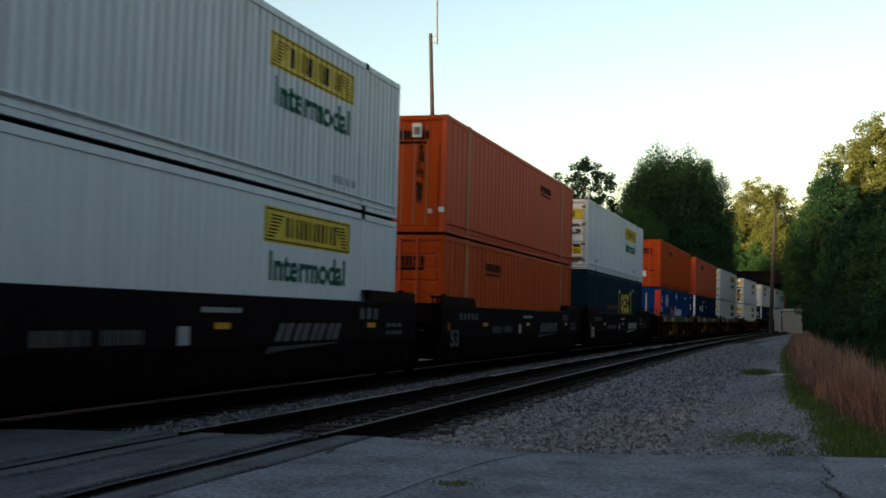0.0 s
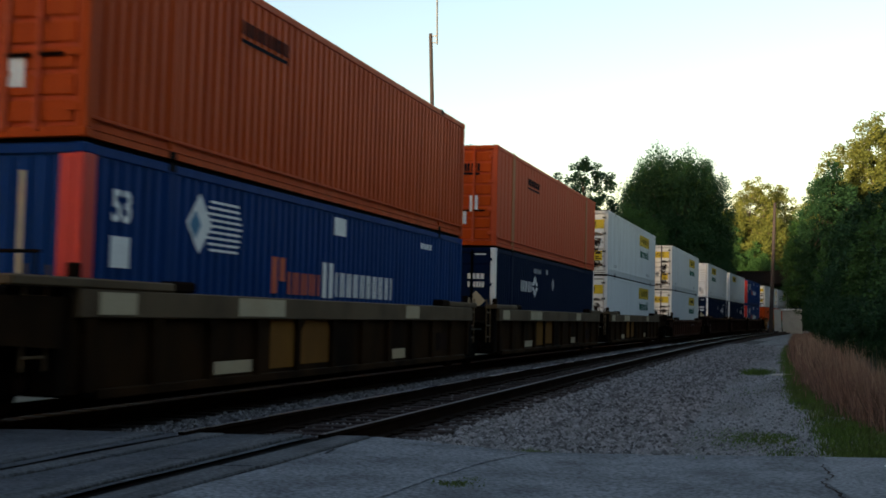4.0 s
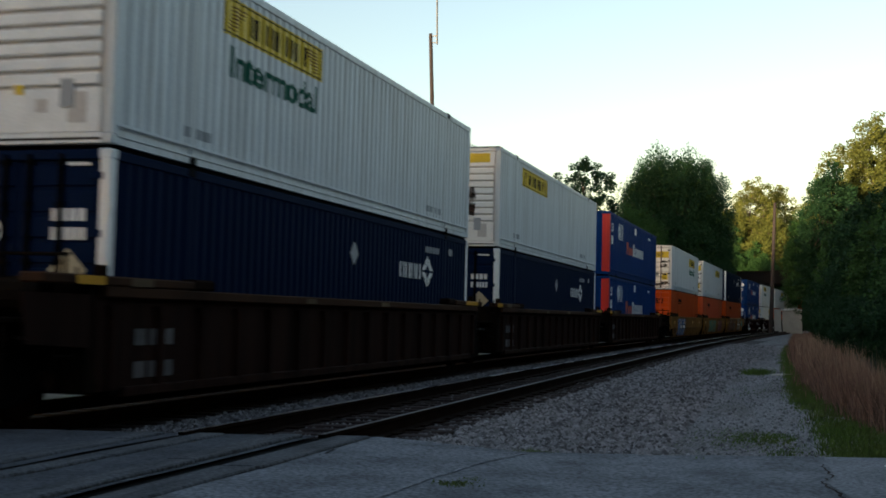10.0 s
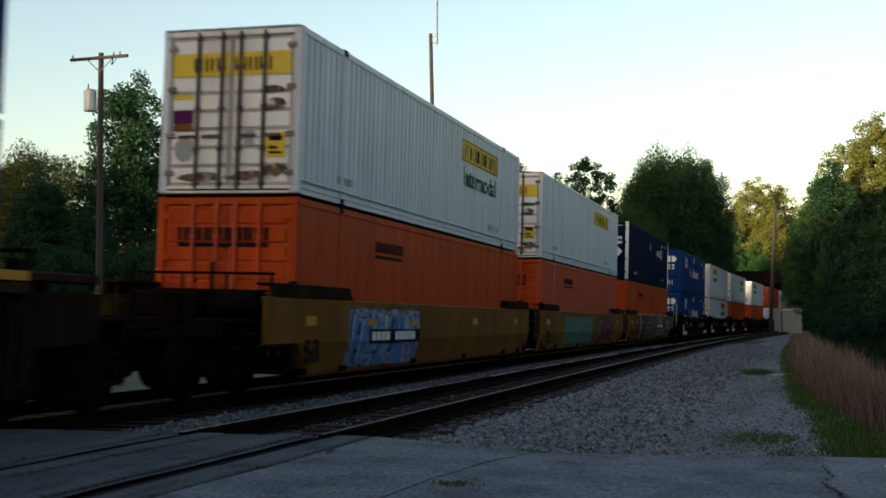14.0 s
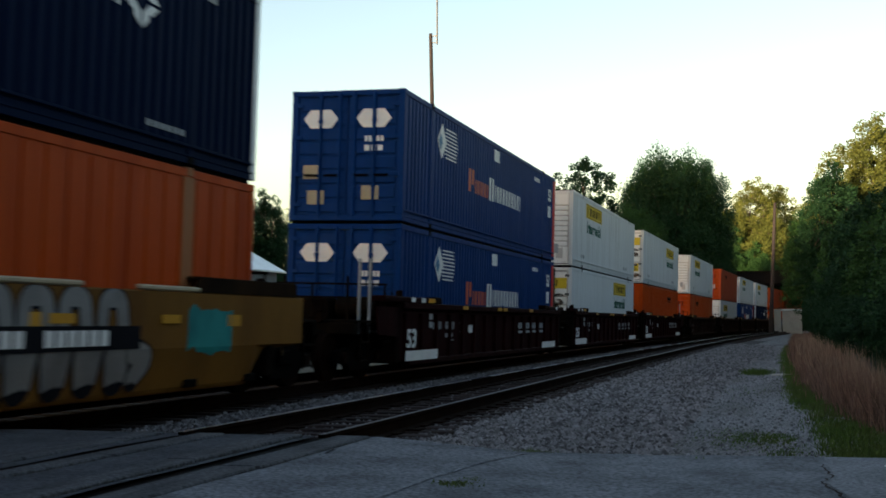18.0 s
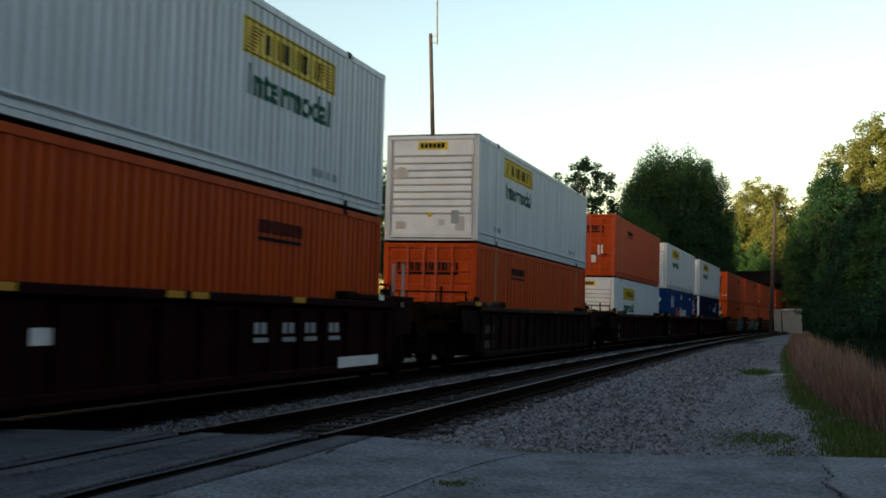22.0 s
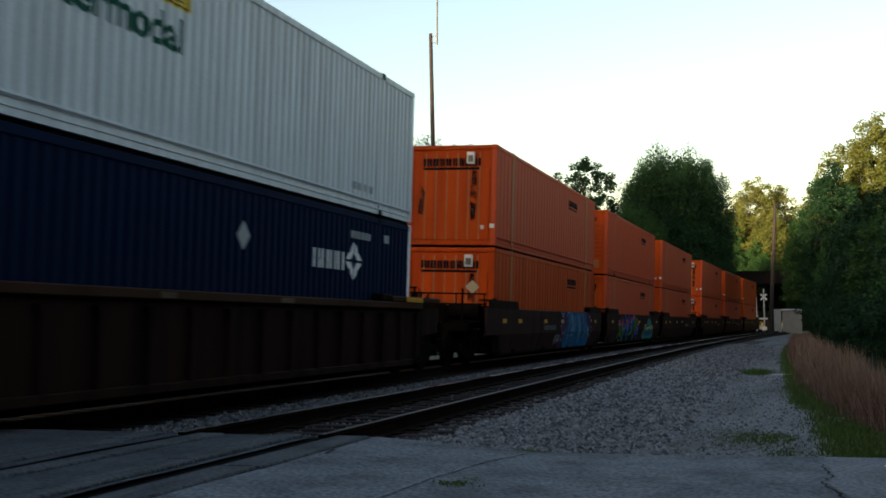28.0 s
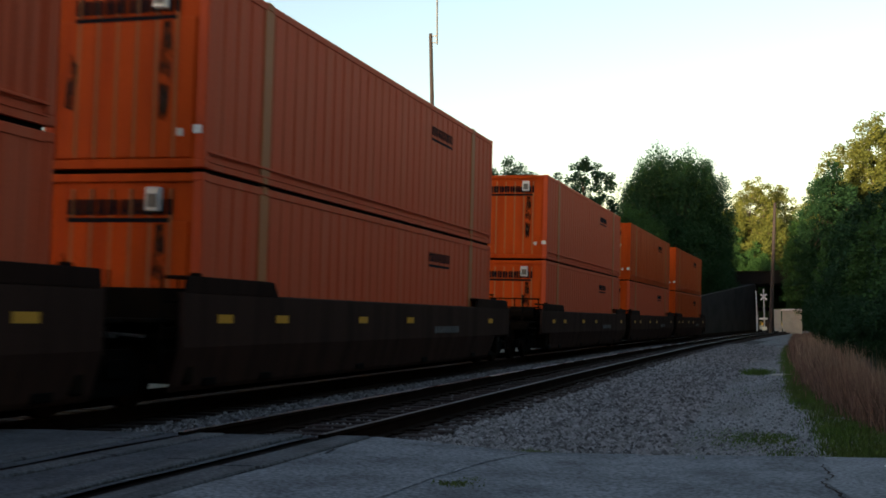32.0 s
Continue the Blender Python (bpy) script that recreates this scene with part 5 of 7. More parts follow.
# near end at the start, wagon style, what its two ends join, lower box, upper box
TRAIN = [
    (4.00, "maroon", "car", "joint", "white_low", "white_doors"),
    (23.69, "maroon", "joint", "joint", "orange_doors", "orange_far"),
    (43.21, "maroon", "joint", "car", "teal", "white_doors"),
    (66.94, "tan", "car", "joint", "blue_nose", "orange_doors_fine"),
    (86.52, "tan", "joint", "joint", "navy_near", "orange_dull_near"),
    (106.13, "tan", "joint", "car", "white_low", "white_sooty"),
    (130.30, "rust", "car", "car", "white_low", "white_sooty"),
    (153.78, "brown", "car", "joint", "navy", "white_nose"),
    (173.18, "brown", "joint", "joint", "navy", "white_nose_plain"),
    (192.78, "brown", "joint", "car", "blue_nose", "blue_nose"),
    (216.46, "mustard", "car", "joint", "orange_smooth", "white_doors"),
    (236.05, "mustard", "joint", "joint", "orange_dull_near", "white_plain"),
    (255.55, "mustard", "joint", "car", "orange_doors", "navy_white_placard"),
    (278.73, "oxide", "car", "joint", "blue_doors", "blue_doors"),
    (298.28, "oxide", "joint", "joint", "white_low", "white_nose_rusty"),
    (317.85, "oxide", "joint", "car", "orange_fine_far", "white_doors"),
    (341.46, "brown", "car", "car", "orange_doors", "white_nose"),
    (364.92, "brown", "car", "joint", "white_low_nose", "orange_dull_near"),
    (384.55, "brown", "joint", "joint", "blue_doors", "white_nose"),
    (404.01, "brown", "joint", "car", "navy", "white_nose_rusty"),
    (427.60, "umber", "car", "joint", "orange_bright_far", "orange_far"),
    (447.15, "umber", "joint", "joint", "orange_far", "orange_ribbed"),
    (466.70, "umber", "joint", "car", "orange_far", "orange_far"),
    (490.30, "umber", "car", "joint", "orange_far", "orange_far"),
    (509.85, "umber", "joint", "joint", "orange_far", "orange_bright_far"),
    (529.40, "umber", "joint", "car", "orange_bright_far", "orange_bright_far"),
]
LOW, STACK = 0.386, 2.888
movers, wells, firsts = [], [], {}


def one_of(key, build):
    """The first of a kind is built, the others are copies of it."""
    if key not in firsts:
        firsts[key] = build()
        return firsts[key]
    return copy_thing(firsts[key], Matrix())


for start, style, near, far, lower, upper in TRAIN:
    form, paint, chord, label = STYLES[style]
    w = one_of((style, near, far), lambda: well(form, paint, near, far, label, chord))
    wells.append(w)
    movers += [(w, start, 0.0), (one_of(lower, KINDS[lower]), start, LOW), (one_of(upper, KINDS[upper]), start, LOW + STACK)]


# markings that only one wagon has
def marks(u, x, spec, mat, name="marking", label=""):
    return part(name, bars(spec, x), mat, u, label)


def graffiti(u, x, y0, y1, z0, z1, mat, seed, label, ragged=0.12, outline=None):
    """A painted piece with an uneven outline."""
    rg = random.Random(seed)
    n = 40
    wob = lambda t, k: ragged * (0.6 + 0.9 * noise.noise((t * 2.1, seed, k)) + 0.5 * noise.noise((t * 5.3, seed, k)))
    line = [y0 + (y1 - y0) * i / n for i in range(n + 1)]
    pts = [(y + rg.uniform(-0.02, 0.02), z0 + max(0.0, wob(y, 0))) for y in line] + [(y + rg.uniform(-0.02, 0.02), z1 - max(0.0, wob(y, 3))) for y in reversed(line)]
    part("painted_piece", Mesh().plate(pts, x, 0.002), mat, u, label)
    if not outline:
        return
    n = max(2, round((y1 - y0) / 0.85))
    for i in range(n):
        cy, cz = y0 + (y1 - y0) * (i + 0.5) / n, (z0 + z1) / 2
        for j, (ry, rz, w, dy, dz) in enumerate(((0.46 * (y1 - y0) / n, 0.40 * (z1 - z0), 0.022, 0, 0), (0.13, 0.13, 0.016, rg.uniform(-0.1, 0.1), rg.uniform(0.05, 0.2)), (0.10, 0.12, 0.016, rg.uniform(-0.15, 0.15), rg.uniform(-0.25, -0.1)))):
            ring, m = [], Mesh()
            for k in range(36):
                a = k * 2 * math.pi / 36
                q = 1 + 0.42 * noise.noise((math.cos(a) * 1.3 + seed, math.sin(a) * 1.3 + i * 3.1, j)) + 0.18 * noise.noise((math.cos(a) * 3, math.sin(a) * 3 + i, seed + j))
                ring.append((cy + dy + ry * q * math.cos(a), min(z1 - 0.04, max(z0 + 0.04, cz + dz + rz * q * math.sin(a)))))
            for k in range(36):
                p, r = Vector(ring[k - 1]), Vector(ring[(k + 1) % 36])
                t = (r - p).normalized() if (r - p).length > 1e-6 else Vector((1, 0))
                o = Vector((-t.y, t.x)) * w * rg.uniform(0.6, 1.4)
                c = Vector(ring[k])
                m.v += [(x + 0.004, c.x - o.x, c.y - o.y), (x + 0.004, c.x + o.x, c.y + o.y)]
            m.f = [(2 * k, 2 * k + 1, (2 * k + 3) % 72, (2 * k + 2) % 72) for k in range(36)]
            part("paint_outline", m.raw("paint_outline"), outline if j < 2 else INK, u)


def spray(u, x, y0, y1, z0, z1, fills, rim, shine, seed, label, spikes=None):
    """Interlocked thick strokes with a dark rim and thin highlights, as a sprayed piece has them."""
    rg = random.Random(seed)
    n = max(2, round((y1 - y0) / 0.62))
    step = (y1 - y0) / n

    def stroke(pts, w0, w1, mt, lift):
        m = Mesh()
        k = 12
        base = len(m.v)
        a, b, c = (Vector(p) for p in pts)
        for i in range(k + 1):
            t = i / k
            p = a * (1 - t) ** 2 + b * 2 * t * (1 - t) + c * t * t
            d = ((b - a) * (1 - t) + (c - b) * t).normalized()
            w = (w0 + (w1 - w0) * t) * (1 + 0.12 * math.sin(5 * t + seed)) / 2
            o = Vector((-d.y, d.x)) * w
            m.v += [(x + lift, p.x - o.x, max(z0 - 0.05, p.y - o.y)), (x + lift, p.x + o.x, max(z0 - 0.05, p.y + o.y))]
        m.f += [(base + 2 * i, base + 2 * i + 1, base + 2 * i + 3, base + 2 * i + 2) for i in range(k)]
        part("stroke_rim" if mt is rim else ("highlight" if mt is shine else "painted_stroke"), m.raw("painted_stroke"), mt, u, label if mt in fills else "")

    for i in range(n):
        cy = y0 + (i + 0.5) * step
        h = z1 - z0
        forms = (((-0.3, 0.02), (-0.35, 0.6), (-0.15, 0.98)), ((0.35, 0.05), (0.1, 0.45), (0.4, 0.95)), ((-0.4, 0.5), (0.0, 0.35), (0.45, 0.55)), ((-0.35, 0.08), (0.1, -0.02), (0.45, 0.15)))
        top = rg.uniform(0.8, 1.05)
        for j in rg.sample(range(4), 3):
            pts = [(cy + px * step * 1.3 + rg.uniform(-0.08, 0.08), z0 + pz * h * top + rg.uniform(-0.05, 0.05)) for px, pz in forms[j]]
            if i % 3 == 1:
                pts = [(2 * cy - a, b) for a, b in pts]
            w0, w1 = rg.uniform(0.24, 0.46), rg.uniform(0.14, 0.42)
            mt = fills[(i + (j == 1)) % len(fills)]
            tier = 0.0006 * (j + 4 * (i % 2))
            stroke(pts, w0 + 0.12, w1 + 0.12, rim, 0.0003 * (j + 4 * (i % 2)))
            stroke(pts, w0, w1, mt, 0.003 + tier)
            if j < 2 and rg.random() < 0.7:
                stroke([(p[0] - w0 * 0.36, p[1] + 0.03) for p in pts], 0.02, 0.035, shine, 0.0085)
        if spikes and rg.random() < 0.8:
            a = cy + rg.uniform(-0.3, 0.3)
            stroke([(a, z1 - 0.15), (a + 0.04, z1 + 0.05), (a + rg.uniform(-0.2, 0.2), z1 + 0.2)], 0.3, 0.02, spikes, 0.002)


def brush(u, x, pts, w0, w1, mat, lift=0.004, rim=None, shine=None, name="painted_stroke", label=""):
    """One thick round-ended stroke of a spray can through a few points (along, up), with a darker rim and a pale edge."""
    line = [Vector(p) for p in pts]
    line = [2 * line[0] - line[1]] + line + [2 * line[-1] - line[-2]]
    way = []
    for a, b, c, d in zip(line, line[1:], line[2:], line[3:]):
        for i in range(7):
            t = i / 7
            way.append(0.5 * (2 * b + (c - a) * t + (2 * a - 5 * b + 4 * c - d) * t * t + (3 * b - a - 3 * c + d) * t ** 3))
    way.append(line[-2])

    def ribbon(grow, at, mt, nm, lb="", shift=0.0):
        left, right = [], []
        for i, p in enumerate(way):
            q = (way[min(i + 1, len(way) - 1)] - way[max(i - 1, 0)]).normalized()
            o = Vector((-q.y, q.x))
            w = (w0 + (w1 - w0) * i / (len(way) - 1)) / 2 + grow
            mid = p + o * shift * w
            if shift:
                w = 0.014
            left.append(mid + o * w)
            right.append(mid - o * w)
        m = Mesh()
        clip = lambda v: (x + at, v.x, min(1.525, max(0.26, v.y)))
        m.v = [clip(v) for pair in zip(left, right) for v in pair]
        m.f = [(2 * i, 2 * i + 1, 2 * i + 3, 2 * i + 2) for i in range(len(way) - 1)]
        for j, (p, d) in enumerate(((0, -1), (len(way) - 1, 1))):
            r = (left[p] - right[p]).length / 2
            q = (way[min(p + 1, len(way) - 1)] - way[max(p - 1, 0)]).normalized() * d
            o = Vector((-q.y, q.x))
            mid = (left[p] + right[p]) / 2
            c = len(m.v)
            m.v += [clip(mid)] + [clip(mid + (q * math.cos(a) + o * math.sin(a)) * r) for a in (-1.57, -1.05, -0.52, 0, 0.52, 1.05, 1.57)]
            m.f += [(c, c + 1 + i, c + 2 + i) for i in range(6)]
        part(nm, m.raw(nm), mt, u, lb)

    if rim:
        ribbon(0.035, lift - 0.002, rim, "stroke_rim")
    ribbon(0.0, lift, mat, name, label)
    if shine:
        ribbon(0.0, lift + 0.002, shine, "highlight", shift=0.8)


def green_and_blue_piece(u, x):
    for i, (pts, w0, w1, mt) in enumerate((
            ([(-5.4, 1.22), (-5.35, 0.9)], 0.34, 0.3, P_PLUM), ([(-4.7, 1.14), (-4.42, 1.1)], 0.42, 0.4, P_PLUM), ([(-1.9, 0.9), (-1.45, 0.72)], 0.4, 0.4, P_PLUM), ([(-0.75, 1.2), (-0.2, 0.95)], 0.3, 0.3, P_PLUM),
            ([(-4.1, 0.98), (-4.35, 0.66), (-4.6, 0.38)], 0.34, 0.44, P_SLATE), ([(-4.02, 1.46), (-3.88, 1.28)], 0.26, 0.3, P_BLUE),
            ([(-5.1, 1.06), (-5.0, 0.82)], 0.26, 0.22, P_GREEN), ([(-5.72, 1.2), (-5.74, 0.8), (-5.45, 0.48)], 0.24, 0.36, P_GREEN), ([(-6.08, 0.64), (-5.95, 0.42), (-5.5, 0.37), (-4.95, 0.42)], 0.16, 0.24, P_GREEN),
            ([(-5.35, 0.5), (-5.0, 0.74), (-4.5, 0.88)], 0.24, 0.12, P_GREEN), ([(-4.45, 0.38), (-3.9, 0.46), (-3.35, 0.4)], 0.26, 0.28, P_BLUE), ([(-3.8, 0.98), (-3.5, 0.74), (-3.45, 0.42)], 0.26, 0.34, P_BLUE),
            ([(-3.4, 0.72), (-3.05, 1.0), (-2.82, 1.36)], 0.42, 0.28, P_BLUE), ([(-1.5, 1.34), (-1.95, 1.2), (-2.4, 0.98)], 0.36, 0.22, P_BLUE), ([(-2.15, 1.3), (-1.8, 1.05)], 0.26, 0.22, P_BLUE),
            ([(-2.5, 0.94), (-2.1, 0.76), (-2.7, 0.62), (-3.1, 0.42)], 0.18, 0.22, P_GREEN), ([(-3.1, 0.36), (-2.3, 0.48), (-1.35, 0.42)], 0.22, 0.32, P_GREEN),
            ([(-1.1, 0.4), (-0.55, 0.5), (-0.1, 0.4)], 0.26, 0.28, P_BLUE), ([(0.02, 0.92), (-0.12, 0.62), (-0.2, 0.42)], 0.26, 0.3, P_BLUE), ([(-1.1, 0.7), (-0.5, 0.76), (0.0, 0.9)], 0.14, 0.24, P_BLUE),
            ([(-1.1, 1.36), (-1.3, 1.08), (-1.33, 0.84)], 0.2, 0.26, P_GREEN), ([(-1.08, 1.2), (-0.95, 0.95), (-0.75, 0.82)], 0.2, 0.22, P_GREEN), ([(-0.7, 0.82), (-0.55, 1.1), (-0.42, 1.32)], 0.2, 0.2, P_GREEN),
            ([(-0.45, 1.32), (-0.15, 1.28), (-0.22, 1.1)], 0.16, 0.12, P_GREEN))):
        brush(u, x, pts, w0, w1, mt, 0.004 + 0.0008 * i, INK, PALE_LINE if i > 5 and i % 3 == 0 else None, label="green and blue sprayed stroke")
    for i, (pts, w0, w1) in enumerate((([(-5.72, 1.07), (-6.2, 1.06)], 0.17, 0.02), ([(-5.0, 1.1), (-4.9, 1.4)], 0.26, 0.02), ([(-3.5, 1.08), (-3.9, 1.25)], 0.2, 0.06), ([(-3.5, 1.24), (-3.38, 1.45)], 0.2, 0.02),
                                      ([(-2.36, 1.2), (-2.32, 1.49)], 0.2, 0.02), ([(-1.6, 1.36), (-1.32, 1.42)], 0.2, 0.24), ([(-0.86, 1.36), (-0.84, 1.47)], 0.14, 0.02), ([(-0.15, 1.07), (0.3, 1.03)], 0.14, 0.06))):
        brush(u, x, pts, w0, w1, P_PINK, 0.025 + 0.0004 * i, label="pink spike of sprayed paint")


def aqua_piece(u, x):
    for i, (pts, w0, w1, mt) in enumerate((([(2.35, 0.48), (4.0, 0.5), (5.75, 0.48)], 0.4, 0.4, P_AQUA), ([(2.9, 0.82), (4.2, 0.86), (5.5, 0.8)], 0.34, 0.4, P_AQUA), ([(3.7, 1.1), (4.4, 1.16), (5.0, 1.1)], 0.3, 0.34, P_AQUA),
                                           ([(4.2, 1.24), (4.6, 1.36)], 0.26, 0.14, P_AQUA), ([(2.13, 0.34), (2.2, 0.66), (2.9, 1.02), (3.3, 0.82)], 0.07, 0.05, YELLOW), ([(3.3, 0.8), (4.4, 0.88), (5.5, 0.8)], 0.1, 0.06, YELLOW),
                                           ([(5.4, 1.0), (5.98, 0.7), (5.96, 0.34)], 0.08, 0.1, YELLOW), ([(4.6, 1.0), (4.9, 0.93)], 0.1, 0.03, PALE_LINE), ([(2.5, 0.5), (4.0, 0.56), (5.6, 0.5)], 0.26, 0.26, P_AZURE))):
        brush(u, x, pts, w0, w1, mt, 0.003 + 0.0008 * i, label="aqua sprayed stroke with yellow edges")


def blue_piece(u, x):
    for pts, w0, w1 in (([(0.45, 0.36), (0.7, 0.9), (1.1, 1.44)], 0.5, 0.5), ([(5.5, 1.42), (5.95, 0.95), (6.0, 0.45)], 0.55, 0.5)):
        brush(u, x, pts, w0, w1, P_PLUM, 0.002, label="plum spray behind the blue")
    part("painted_ground", Mesh().plate([(0.95, 0.26), (1.05, 0.72), (1.4, 1.05), (1.48, 1.4), (1.8, 1.51), (5.25, 1.51), (5.4, 1.12), (5.9, 0.95), (5.88, 0.26)], x + 0.001, 0.003), P_AZURE, u, "blue ground of a graffiti piece")
    brush(u, x, [(0.98, 0.3), (1.08, 0.72), (1.5, 1.08), (1.52, 1.42)], 0.13, 0.1, INK, 0.006)
    brush(u, x, [(0.9, 0.34), (1.0, 0.74), (1.4, 1.08), (1.44, 1.42), (1.8, 1.5)], 0.035, 0.035, PALE_LINE, 0.007)
    for i, (pts, w) in enumerate((([(2.0, 0.5), (1.75, 0.8), (2.0, 1.3)], 0.4), ([(2.2, 1.36), (2.6, 1.1), (2.3, 0.7)], 0.34), ([(2.5, 0.5), (2.9, 0.8), (2.75, 1.3)], 0.36), ([(3.3, 1.36), (3.5, 0.9), (3.3, 0.5)], 0.36),
                                  ([(3.9, 0.5), (3.95, 0.9), (3.8, 1.36)], 0.34), ([(4.3, 1.36), (4.7, 1.0), (4.4, 0.55)], 0.34), ([(4.9, 0.5), (5.2, 0.8), (5.0, 1.34)], 0.36), ([(5.5, 0.9), (5.75, 0.6)], 0.26))):
        brush(u, x, pts, w, w * 0.8, S_BLUE if i % 3 == 1 else P_AZURE, 0.008 + 0.0009 * i, INK if i % 2 else P_DEEP, PALE_LINE, label="blue sprayed stroke with pale edges")
    for i, (y, z, ry, rz) in enumerate(((2.12, 1.18, 0.09, 0.12), (2.35, 0.78, 0.12, 0.07), (3.0, 1.2, 0.06, 0.13), (3.6, 1.16, 0.08, 0.07), (4.1, 1.22, 0.05, 0.14), (3.7, 0.6, 0.07, 0.13), (5.1, 0.86, 0.11, 0.07), (1.75, 0.62, 0.1, 0.05), (4.6, 1.26, 0.06, 0.12), (5.72, 0.8, 0.08, 0.08))):
        for grow, mt, at in ((0.03, PALE_LINE, 0.019), (0.0, INK, 0.021)):
            part("paint_eye", Mesh().plate([(y + (ry + grow) * math.cos(a * 0.63), z + (rz + grow) * math.sin(a * 0.63)) for a in range(10)], x + at, 0.001), mt, u)
    rg = random.Random(6)
    for i in range(16):
        y, z = (rg.uniform(0.4, 1.0), rg.uniform(0.5, 1.48)) if i % 2 else (rg.uniform(5.95, 6.5), rg.uniform(0.5, 1.4))
        part("paint_splash", Mesh().plate([(y + rg.uniform(0.04, 0.1) * math.cos(a * 1.05), z + rg.uniform(0.03, 0.09) * math.sin(a * 1.05)) for a in range(6)], x + 0.006, 0.001), PALE_LINE, u)


def red_piece(u, x):
    for i, (pts, w0, w1, mt) in enumerate((([(-6.55, 0.4), (-6.4, 0.85), (-6.0, 1.25)], 0.5, 0.4, S_RED), ([(-5.55, 1.25), (-5.6, 0.8), (-5.75, 0.45)], 0.4, 0.55, S_RED), ([(-4.1, 1.3), (-4.3, 0.9), (-4.2, 0.5)], 0.34, 0.5, S_RED),
                                           ([(-3.3, 1.2), (-3.35, 0.85)], 0.44, 0.44, S_RED), ([(-3.6, 0.75), (-3.9, 0.45), (-4.4, 0.4)], 0.34, 0.24, S_RED), ([(-4.95, 1.3), (-4.95, 0.95)], 0.62, 0.5, P_BONE),
                                           ([(-4.95, 0.95), (-4.75, 0.72), (-4.98, 0.44)], 0.46, 0.28, P_BONE))):
        brush(u, x, pts, w0, w1, mt, 0.004 + 0.001 * i, INK, PALE_ROSE if mt is S_RED and i < 4 else None, label="dark red sprayed stroke" if mt is S_RED else "bone white sprayed shape")
    brush(u, x, [(-4.72, 1.04), (-4.55, 0.95), (-4.6, 0.82), (-4.85, 0.82)], 0.05, 0.03, INK, 0.014)


def grey_piece(u, x):
    for i, c in enumerate((-2.6, -1.7, -0.7)):
        brush(u, x, [(c - 0.1, 0.62), (c, 0.95), (c + 0.02, 1.4)], 0.75, 0.42, S_GREY, 0.004 + 0.001 * i, INK, PALE_LINE if i != 1 else None, label="grey sprayed stroke")
        brush(u, x, [(c - 0.25, 0.98), (c + 0.3, 1.02)], 0.06, 0.03, INK, 0.01)


def white_piece(u, x):
    for i, c in enumerate((1.85, 2.55, 3.25, 4.0)):
        brush(u, x, [(c - 0.2, 1.08), (c - 0.14, 1.38), (c + 0.16, 1.38), (c + 0.24, 1.08)], 0.2, 0.24, P_BONE, 0.004 + 0.001 * i, INK, label="pale sprayed arch")
    for i, c in enumerate((1.75, 2.35, 2.95, 3.55, 4.15)):
        brush(u, x, [(c, 0.78), (c + 0.06, 0.5)], 0.54, 0.44, P_BONE, 0.009 + 0.001 * i, INK, label="pale sprayed lobe")
    brush(u, x, [(4.5, 0.78), (4.78, 0.66), (4.6, 0.46)], 0.3, 0.3, P_BONE, 0.015, INK)


